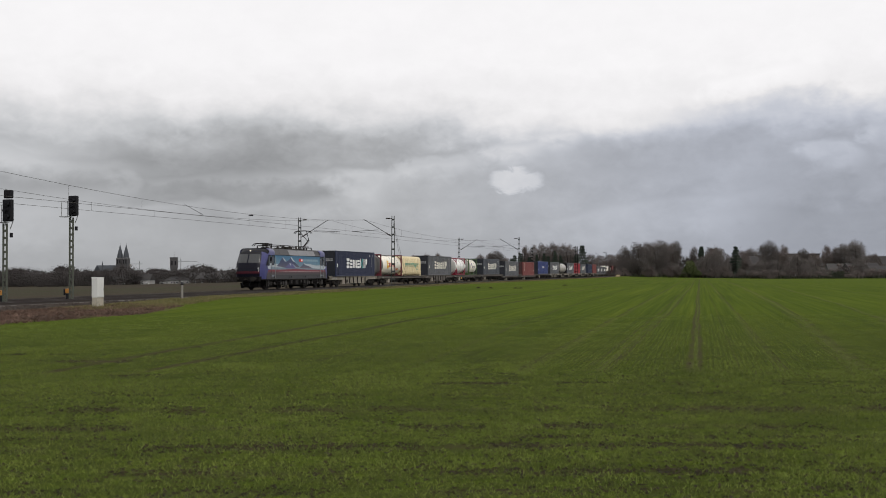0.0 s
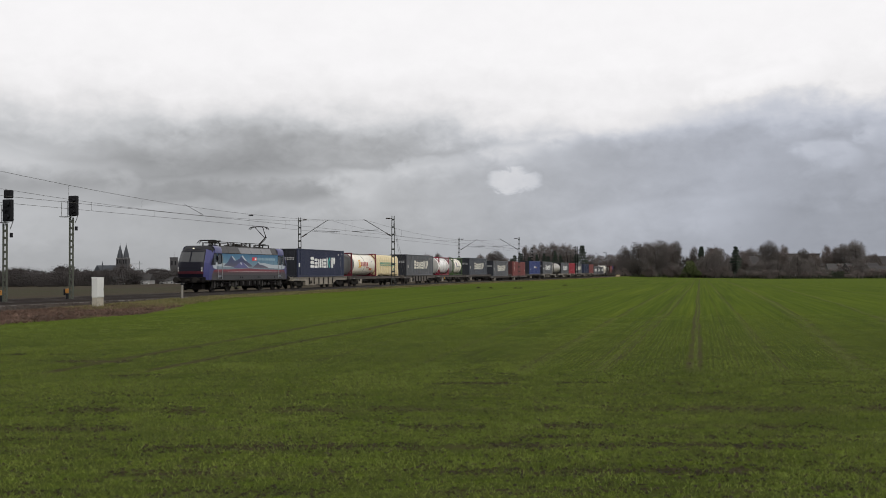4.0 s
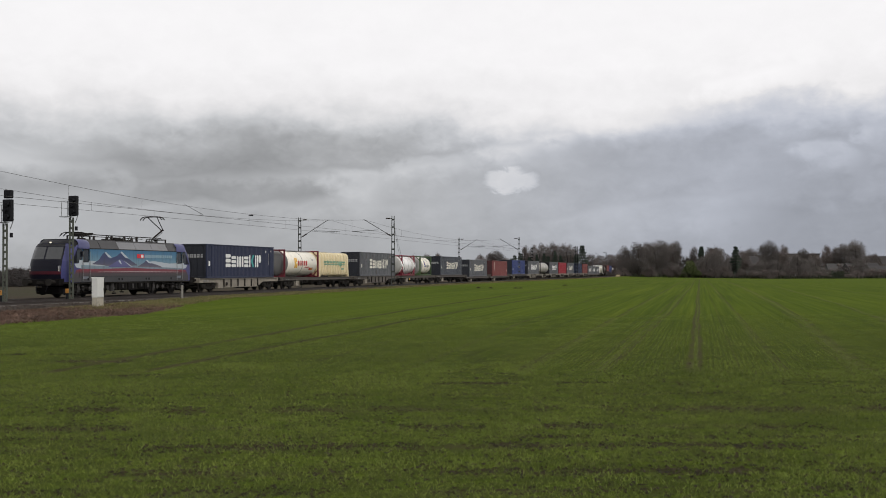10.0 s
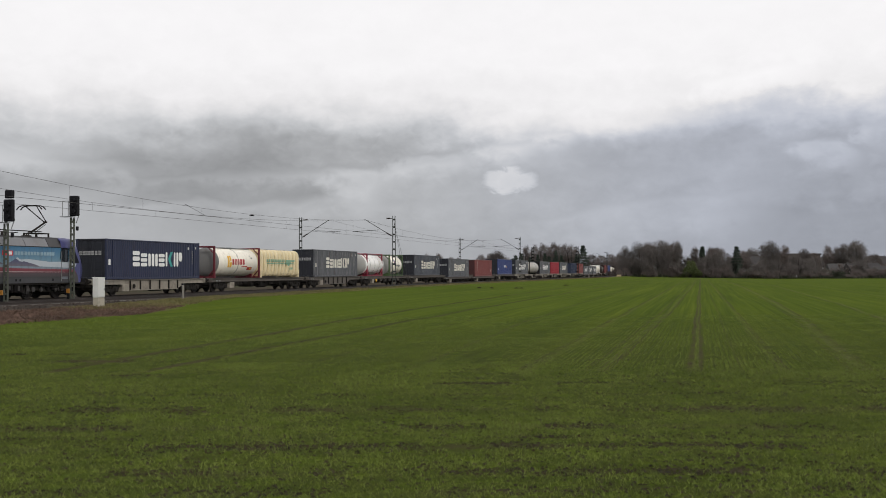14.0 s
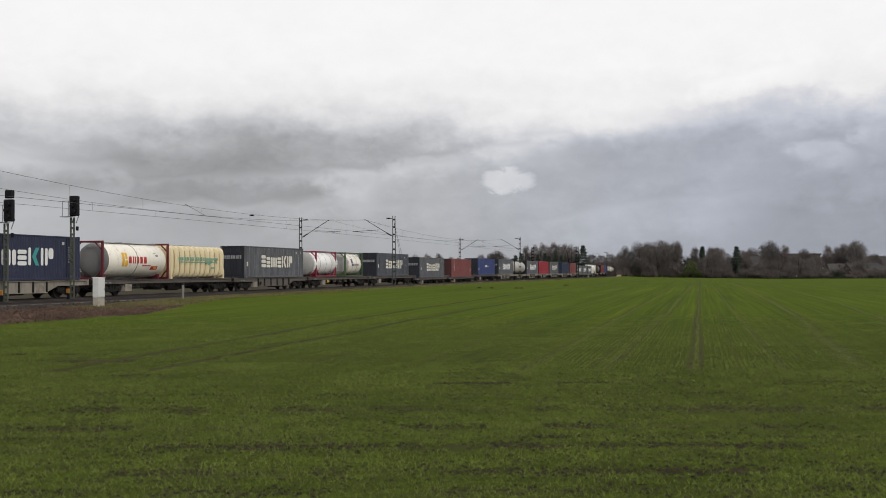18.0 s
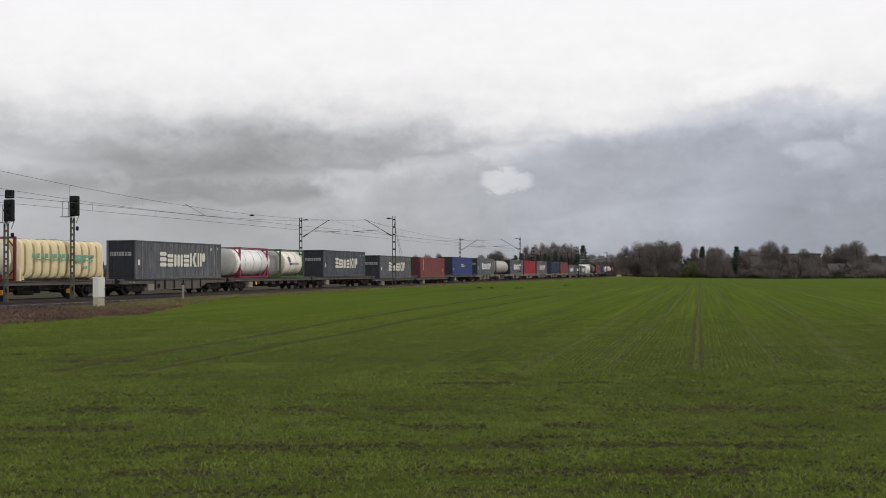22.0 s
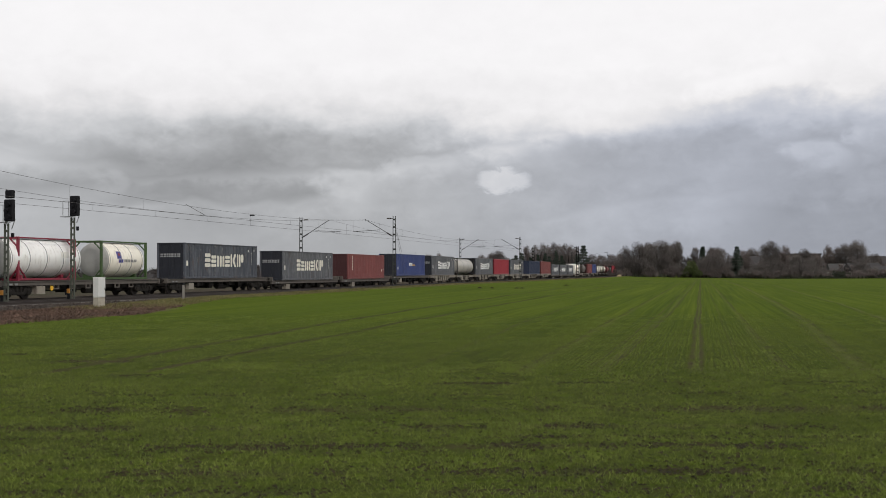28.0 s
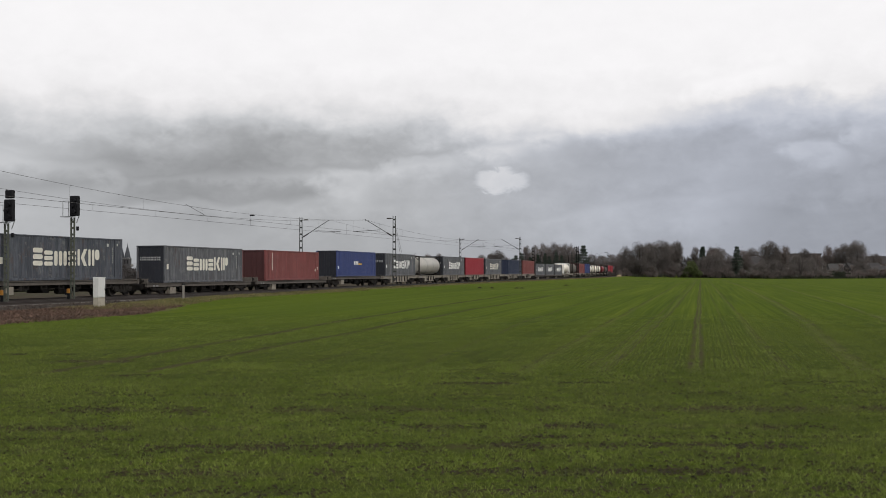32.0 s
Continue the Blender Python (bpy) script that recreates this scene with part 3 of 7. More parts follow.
# ---- signals, cabinet, marker posts ----
def signal(s, lat, tall, extra):
    base = -0.3
    t = thing("railway_signal", "tall light signal on a lattice post, seen from behind", "signal", on_line(s, lat, base), "railway signals")
    g = Geo()
    h = tall - 1.42
    shift = 0.17 if extra else 0.11                # the post stands under the cage's side of the head
    for sx in (-1, 1):
        g.box(-0.06, 0.06, shift + sx * 0.12 - 0.03, shift + sx * 0.12 + 0.03, 0, h)
    for i in range(int(h / 0.42)):
        g.box(-0.05, 0.05, shift - 0.10, shift + 0.10, 0.2 + i * 0.42, 0.34 + i * 0.42)
    part("post", g, M_POST, t)
    part("foundation", Geo().box(-0.4, 0.4, -0.4, 0.4, -0.4, 0.1, 0.03), M_CONCRETE, t)
    g = Geo()
    g.box(-0.26, 0.02, -0.44, 0.20, h + 0.10, tall, 0.05)
    part("signal_head", g, M_BLACK, t, "black signal screen")
    for i in range(3):
        g = Geo()
        g.tube((-0.26, -0.22 + 0.15 * (i % 2), h + 0.40 + i * 0.36), (-0.46, -0.22 + 0.15 * (i % 2), h + 0.38 + i * 0.36), 0.11, n=12)
        part("lamp_hood", g, M_BLACK, t)
    g = Geo()
    for y in (0.42, 0.86):
        g.tube((0, y, h + 0.08), (0, y, h + 1.10), 0.022, n=6)
    for z in (h + 0.08, h + 1.10):
        g.tube((0, 0.1, z), (0, 0.86, z), 0.022, n=6)
    for y in (-0.35, 0.35):
        g.tube((0.1, y, h + 0.25), (0.1, y * 0.3, h - 0.35), 0.025, n=6)
    g.box(-0.30, 0.30, 0.1, 0.86, h + 0.04, h + 0.08)
    part("safety_cage", g, M_GALV, t)
    part("telephone_box", Geo().box(0.02, 0.16, -0.27, -0.11, h - 0.85, h - 0.58, 0.02), M_BLACK, t)
    g = Geo()
    g.box(-0.10, 0.10, shift + 0.16, shift + 0.40, 0.62, 0.92, 0.03)
    part("junction_box", g, M_ORANGE, t, "orange junction box")
    part("cable_riser", Geo().box(-0.09, 0.09, shift + 0.40, shift + 0.54, 0.50, 0.90, 0.02), M_BLACK, t)
    part("cable_riser", Geo().box(-0.07, 0.07, shift + 0.16, shift + 0.36, -0.1, 0.60), M_BLACK, t)
    if extra:
        part("indicator", Geo().box(-0.26, 0.05, -0.40, 0.12, tall + 0.06, tall + 0.56, 0.05), M_BLACK, t, "black speed indicator box")


signal(8.06, 2.0, 7.0, False)
signal(1.45, 2.0, 6.35, True)


M_PLINTH = material("pale_plinth_concrete", (0.36, 0.33, 0.27), 0.9, vary=0.25, grain=6, dirt=0.3)


def cabinet(s, lat):
    b = ground_level(s, lat) + 0.02
    t = thing("trackside_cabinet", "white painted trackside switch cabinet on a concrete plinth", "cabinet", on_line(s, lat, b))
    part("plinth", Geo().box(-0.34, 0.34, -0.17, 0.17, -0.3, 0.50, 0.02), M_PLINTH, t)
    part("body", Geo().box(-0.35, 0.35, -0.18, 0.18, 0.50, 1.60, 0.02), M_WHITE, t)
    part("lid", Geo().box(-0.37, 0.37, -0.20, 0.20, 1.60, 1.65, 0.02), M_WHITE, t)
    part("door", Geo().box(-0.31, 0.31, -0.195, -0.18, 0.56, 1.54, 0.004), M_WHITE, t)
    part("handle", Geo().box(0.22, 0.25, -0.22, -0.195, 0.90, 1.05, 0.004), M_GALV, t)


cabinet(0.14, 9.0)


def marker_post(s, lat, h):
    b = ground_level(s, lat) - 0.05
    t = thing("marker_post", "short white concrete marker post with a dark cap", "post", on_line(s, lat, b), "marker posts")
    part("shaft", Geo().box(-0.07, 0.07, -0.06, 0.06, -0.2, h, 0.015), M_CONCRETE, t)
    part("cap", Geo().box(-0.11, 0.11, -0.08, 0.08, h, h + 0.10, 0.02), M_BLACK, t)


marker_post(9.8, 9.0, 0.95)
marker_post(234.8, 7.8, 1.3)

# ---- the train: materials ----
DUST = (0.13, 0.11, 0.09)
M_NAVY = material("navy_container_paint", (0.020, 0.025, 0.056), 0.45, scuff=0.08, vary=0.15, grain=3, streak=0.15, dirt_color=(0.05, 0.05, 0.07))
M_GREY = material("grey_container_paint", (0.080, 0.084, 0.094), 0.55, scuff=0.36, vary=0.30, grain=3, dirt=0.2, streak=0.35, dirt_color=(0.055, 0.048, 0.045))
M_GREY2 = material("dark_grey_container_paint", (0.050, 0.056, 0.070), 0.55, scuff=0.38, vary=0.28, grain=3, dirt=0.2, streak=0.30, dirt_color=(0.04, 0.036, 0.034))
# faded oxide red, its saturation also cut to stand for haze
M_RED = material("oxide_red_container_paint", (0.155, 0.044, 0.042), 0.55, scuff=0.15, vary=0.22, grain=3, dirt=0.15, streak=0.25, dirt_color=(0.10, 0.035, 0.03))
M_BRED = material("bright_red_container_paint", (0.26, 0.022, 0.034), 0.5, vary=0.18, grain=3, streak=0.15, dirt_color=(0.16, 0.03, 0.03))
M_BLUE = material("blue_container_paint", (0.030, 0.045, 0.145), 0.5, scuff=0.12, vary=0.20, grain=3, streak=0.2, dirt_color=(0.04, 0.05, 0.12))
M_DBLUE = material("dark_blue_container_paint", (0.022, 0.030, 0.060), 0.5, vary=0.2, grain=3, streak=0.2, dirt_color=(0.03, 0.03, 0.04))
M_DOOR = material("dark_door_paint", (0.020, 0.022, 0.029), 0.55, vary=0.5, grain=2, spec=0.3, dirt=0.35, dirt_color=(0.07, 0.066, 0.062))
M_REDDOOR = material("dark_red_door_paint", (0.060, 0.018, 0.018), 0.6, vary=0.3, dirt=0.2, dirt_color=(0.04, 0.025, 0.02))
M_LOGO = material("white_logo_film", (0.76, 0.76, 0.74), 0.5, vary=0.08, dirt=0.1)
M_OLDLOGO = material("cream_logo_film", (0.68, 0.655, 0.57), 0.55, vary=0.2, dirt=0.35, dirt_color=(0.34, 0.30, 0.24), streak=0.35)
M_TEAL = material("teal_logo_film", (0.05, 0.30, 0.28), 0.5, vary=0.1)
M_FRAME = material("wagon_frame_paint", (0.25, 0.225, 0.185), 0.75, vary=0.5, grain=4, dirt=0.55, dirt_color=(0.085, 0.058, 0.042), streak=0.55)
M_FRAMED = material("dirty_wagon_frame", (0.105, 0.092, 0.080), 0.8, vary=0.4, grain=4, dirt=0.5, dirt_color=(0.06, 0.045, 0.035), streak=0.4)
M_BOGIE = material("bogie_grime", (0.020, 0.018, 0.016), 0.85, vary=0.4, grain=8, dirt=0.3, dirt_color=(0.045, 0.035, 0.028), spec=0.1)
M_WHEEL = material("wheel_steel", (0.038, 0.033, 0.030), 0.65, 0.3, vary=0.3, spec=0.15)
M_CREAM = material("cream_tank_paint", (0.86, 0.81, 0.70), 0.4, vary=0.12, grain=3, dirt=0.3, dirt_color=(0.36, 0.28, 0.19), streak=0.45)
M_YELLOW = material("yellow_tank_jacket", (0.74, 0.63, 0.40), 0.45, vary=0.10, grain=3, dirt=0.2, dirt_color=(0.40, 0.28, 0.14), streak=0.15)
M_ENDGREY = material("dark_tank_end_paint", (0.15, 0.147, 0.142), 0.5, vary=0.3, grain=3, dirt=0.3)
M_PALEEND = material("pale_tank_end_paint", (0.33, 0.325, 0.305), 0.5, vary=0.25, grain=3, dirt=0.3)
# the ribbed tank's yellow, darkened to paint the shade between its ribs
M_RIBSHADE = material("rib_gap_shade_yellow", (0.36, 0.27, 0.13), 0.6, vary=0.2, grain=3, dirt=0.3, dirt_color=(0.20, 0.14, 0.08))
M_STEEL = material("brushed_tank_steel", (0.88, 0.87, 0.84), 0.35, 0.12, vary=0.14, grain=4, dirt=0.28, dirt_color=(0.36, 0.30, 0.24), streak=0.45)
M_DULL = material("dull_tank_steel", (0.46, 0.44, 0.40), 0.45, 0.2, vary=0.25, grain=3, dirt=0.4, dirt_color=(0.22, 0.19, 0.15), streak=0.5)
M_STEEL_DARK = material("dull_tank_band", (0.25, 0.25, 0.245), 0.5, 0.3, vary=0.15)
M_MAROON = material("maroon_frame_paint", (0.115, 0.014, 0.022), 0.45, vary=0.2, dirt=0.2)
M_TANKRED = material("red_frame_paint", (0.20, 0.020, 0.038), 0.45, vary=0.2, dirt=0.15)
M_GREEN = material("green_frame_paint", (0.048, 0.085, 0.028), 0.5, vary=0.2, dirt=0.2)
M_DECALRED = material("red_decal", (0.42, 0.03, 0.03), 0.5)
M_DECALYEL = material("yellow_decal", (0.75, 0.42, 0.03), 0.5)
M_DECALBLUE = material("indigo_decal", (0.05, 0.05, 0.22), 0.5)
M_DECALGREEN = material("faded_green_decal", (0.19, 0.36, 0.25), 0.6, vary=0.5, dirt=0.5, dirt_color=(0.55, 0.48, 0.30))


def blocks(g, x0, x1, z0, z1, y, widths, forms, depth=0.006):
    """A row of plain bars and blocks in the place of a company's lettering."""
    total = sum(widths) + 0.22 * (len(widths) - 1)
    unit = (x1 - x0) / total
    x = x0
    for w, form in zip(widths, forms):
        a, b, t, h = x, x + w * unit, 0.20 * unit * 1.25, z1 - z0

        def bar(u0, u1, v0, v1):
            g.box(a + (b - a) * u0, a + (b - a) * u1, y - depth, y, z0 + h * v0, z0 + h * v1)

        if form == "rows":
            bar(0.0, 1.0, 0.0, 0.44)
            bar(0.0, 1.0, 0.56, 1.0)
        else:
            bar(0.0, 1.0, 0.0, 1.0)
        x = b + 0.22 * unit


def pill(g, x0, x1, z0, z1, y, depth=0.006):
    """A plain bar with rounded corners on a wall that faces -y."""
    r = 0.42 * min(x1 - x0, z1 - z0)
    pts = []
    for cx, cz, a0 in ((x1 - r, z0 + r, -90), (x1 - r, z1 - r, 0), (x0 + r, z1 - r, 90), (x0 + r, z0 + r, 180)):
        pts += [(cx + r * math.cos(radians(a0 + q)), cz + r * math.sin(radians(a0 + q))) for q in (0, 30, 60, 90)]
    g.prism(pts, y - depth, y)


# the row of rounded blocks on a container's side: width, height and the bars of each, in shares of its box
STACK = ((0.0, 1.0, 0.0, 0.27), (0.0, 1.0, 0.36, 0.64), (0.0, 1.0, 0.73, 1.0))
UPRIGHTS = ((0.0, 0.26, 0.0, 1.0), (0.37, 0.63, 0.0, 1.0), (0.74, 1.0, 0.0, 1.0))
WORD = ((1.05, 1.0, STACK), (0.95, 0.86, STACK), (1.45, 0.86, UPRIGHTS), (0.95, 0.86, STACK), (0.28, 1.0, ((0.0, 1.0, 0.0, 1.0),)), (0.72, 1.0, None), (0.28, 1.0, ((0.0, 1.0, 0.0, 1.0),)), (0.95, 1.0, ((0.0, 0.32, 0.0, 1.0), (0.40, 1.0, 0.36, 1.0))))


def word(parent, x0, x1, z0, z1, y, mat, teal=None):
    """The row of white blocks on a container's side, one of them a teal chevron."""
    gap = 0.17
    unit = (x1 - x0) / (sum(w for w, _h, _b in WORD) + gap * (len(WORD) - 1))
    x = x0
    for w, high, bars in WORD:
        h = (z1 - z0) * high
        if bars is None:
            a, b = x - 0.05, x + w * unit
            c = Geo()
            c.prism([(b, z1), (b - 0.38 * unit, z1), (a, z0 + h * 0.5), (a + 0.40 * unit, z0 + h * 0.5)], y - 0.006, y)
            c.prism([(a + 0.40 * unit, z0 + h * 0.5), (a, z0 + h * 0.5), (b - 0.38 * unit, z0), (b, z0)], y - 0.006, y)
            part("chevron", c, teal or mat, parent)
        else:
            g = Geo()
            for u0, u1, v0, v1 in bars:
                pill(g, x + w * unit * u0, x + w * unit * u1, z0 + h * v0, z0 + h * v1, y)
            part("lettering_block", g, mat, parent, "pale plain lettering block")
        x += (w + gap) * unit


def container(paint, doors, label, off, length=13.716, height=2.896, deck=1.17, style="word", film=None, teal=None, group="shipping containers"):
    """A ribbed steel box container, its doors at the train's front end. x along, -y the camera's side, z from its own bottom."""
    t = thing("shipping_container", label, "shipping container", None, group)
    L, W, H = length, 1.25, height
    x0, x1 = -L / 2, L / 2
    key = (paint.name, L, H)
    for sx in (x0, x1 - 0.16):
        for sy in (-W, W - 0.16):
            part("corner_post", Geo().box(sx, sx + 0.16, sy, sy + 0.16, 0.12, H - 0.12, 0.012), paint, t, key=(key, "post", sx, sy))
    if L > 13:                                    # 45-foot boxes carry inner posts at the 40-foot corners
        for sx in (x0 + 0.78, x1 - 0.94):
            part("inner_post", Geo().box(sx, sx + 0.16, -W + 0.004, -W + 0.12, 0.15, H - 0.12, 0.01), paint, t, key=(key, "ipost", sx))
    for sx in (x0, x1 - 0.178):
        for sy in (-W - 0.006, W - 0.162 + 0.006):
            for sz in (0.0, H - 0.118):
                part("corner_casting", Geo().box(sx - 0.004, sx + 0.182, sy, sy + 0.162, sz, sz + 0.118, 0.012), paint, t, key=(key, "cast", sx, sy, sz))
    for sy in (-W, W - 0.10):
        part("bottom_rail", Geo().box(x0 + 0.178, x1 - 0.178, sy, sy + 0.10, 0.015, 0.17, 0.01), paint, t, key=(key, "brail", sy))
        part("top_rail", Geo().box(x0 + 0.178, x1 - 0.178, sy, sy + 0.07, H - 0.10, H - 0.012, 0.01), paint, t, key=(key, "trail", sy))
    for side in (-1, 1):                          # trapezoid-ribbed side sheets
        if (key, "side", side) not in CACHE:
            g = Geo()
            pts = []
            x = x0 + 0.16
            pitch = (L - 0.32) / round((L - 0.32) / 0.278)
            while x < x1 - 0.17:
                for dx, d in ((0.0, 0.072), (0.07, 0.072), (0.139, 0.010), (0.209, 0.010)):
                    pts.append((x + dx * pitch / 0.278, d))
                x += pitch
            pts.append((x1 - 0.16, 0.045))
            a = [(px, side * (W - d), 0.16) for px, d in pts]
            b = [(px, side * (W - d), H - 0.08) for px, d in pts]
            g.loft([a, b] if side < 0 else [b, a], False, False, closed=False)
            a2 = [(px, side * (W - d - 0.012), 0.16) for px, d in pts]
            b2 = [(px, side * (W - d - 0.012), H - 0.08) for px, d in pts]
            g.loft([b2, a2] if side < 0 else [a2, b2], False, False, closed=False)
            CACHE[(key, "side", side)] = g.mesh("side_wall", paint)
        part("side_wall", CACHE[(key, "side", side)], paint, t)
    g = Geo()
    n = 44
    g.loft([[(x0 + 0.05 + (L - 0.1) * i / n, -W + 0.04, H - 0.035 + 0.02 * ((i // 2) % 2)), (x0 + 0.05 + (L - 0.1) * i / n, W - 0.04, H - 0.035 + 0.02 * ((i // 2) % 2)),
             (x0 + 0.05 + (L - 0.1) * i / n, W - 0.04, H - 0.06), (x0 + 0.05 + (L - 0.1) * i / n, -W + 0.04, H - 0.06)] for i in range(n + 1)])
    part("roof", g, paint, t, key=(key, "roof"))
    part("floor", Geo().box(x0 + 0.1, x1 - 0.1, -W + 0.11, W - 0.11, 0.06, 0.14), M_DOOR, t, key=(key, "floor"))
    part("end_wall", Geo().box(x1 - 0.10, x1 - 0.05, -W + 0.16, W - 0.16, 0.12, H - 0.1), paint, t, key=(key, "end"))
    for sz0, sz1 in ((0.0, 0.14), (H - 0.13, H - 0.004)):
        part("door_sill", Geo().box(x0 + 0.01, x0 + 0.13, -W + 0.16, W - 0.16, sz0, sz1, 0.01), doors, t, key=(key, "sill", sz0))
    for i, sy in enumerate((-W + 0.17, 0.006)):
        g = Geo()
        g.box(x0 + 0.05, x0 + 0.09, sy, sy + 1.07, 0.15, H - 0.14)
        for q in range(5):                         # pressed panels
            z = 0.22 + q * (H - 0.42) / 5
            g.box(x0 + 0.035, x0 + 0.05, sy + 0.06, sy + 1.01, z, z + (H - 0.42) / 5 - 0.10, 0.006)
        d = part("door", g, doors, t, key=(doors.name, H, L, "door", i))
        for yy in (sy + 0.24, sy + 0.80):
            g = Geo()
            g.tube((x0 + 0.012, yy, 0.08), (x0 + 0.012, yy, H - 0.08), 0.020, n=6)
            for z in (0.12, 0.7, 1.5, H - 0.14):
                g.box(x0 - 0.008, x0 + 0.04, yy - 0.05, yy + 0.05, z - 0.04, z + 0.04)
            part("lock_rod", g, doors, d, key=(doors.name, H, L, "rod", yy))
    film = film or M_OLDLOGO
    y = -W + 0.006
    if style == "word":
        word(t, x0 + 0.25 * L, x0 + 0.787 * L, 0.33 * H, 0.72 * H, y, film, teal)
        g = Geo()
        blocks(g, -0.95, 0.85, 0.60 * H, 0.70 * H, 0.0, (1, 0.9, 1.4, 0.9, 0.8, 0.3, 0.9), ("rows",) * 7, 0.004)
        me = g.mesh("door_lettering", material("grey_logo_film", (0.30, 0.30, 0.30), 0.6, vary=0.2))
        me.transform(Matrix.Translation((x0 + 0.030, 0, 0)) @ Matrix.Rotation(radians(-90), 4, "Z"))
        part("door_lettering", me, None, t)
        g = Geo()
        g.box(x0 + 0.22, x0 + 0.50, y - 0.006, y, 0.36 * H, 0.50 * H)
        part("notice_plate", g, film, t)
        g = Geo()
        for i in range(7):
            g.box(x1 - 1.28, x1 - 1.20, y - 0.006, y, 0.40 * H + i * 0.16, 0.40 * H + i * 0.16 + 0.10)
        g.box(x1 - 2.0, x1 - 1.75, y - 0.006, y, 0.80 * H, 0.87 * H)
        g.box(x1 - 0.75, x1 - 0.60, y - 0.006, y, 0.82 * H, 0.88 * H)
        part("number_bars", g, material("grey_mark", (0.42, 0.42, 0.40), 0.6), t)
    elif style == "strip":
        g = Geo()
        for i in range(9):
            g.box(x0 + 1.45, x0 + 1.62, y - 0.006, y, 0.36 * H + i * 0.18, 0.36 * H + i * 0.18 + 0.12)
        g.box(x1 - 1.15, x1 - 0.95, y - 0.006, y, 0.30 * H, 0.40 * H)
        g.box(x1 - 0.5, x1 - 0.40, y - 0.006, y, 0.36 * H, 0.46 * H)
        part("number_bars", g, film, t)
    elif style == "small":
        g = Geo()
        blocks(g, -1.2, 0.3, 0.47 * H, 0.60 * H, y, (1, 0.8, 0.8), ("rows",) * 3)
        part("lettering_blocks", g, film, t)
        g = Geo()
        blocks(g, 0.3, 1.6, 0.47 * H, 0.52 * H, y, (1, 1, 1, 1), ("bar",) * 4)
        part("lettering_bars", g, M_DECALYEL, t)
        part("notice_plate", Geo().box(x0 + 0.2, x0 + 0.5, y - 0.006, y, 0.30 * H, 0.40 * H), film, t)
    MOVERS.append((t, off + L / 2, deck))
    return t


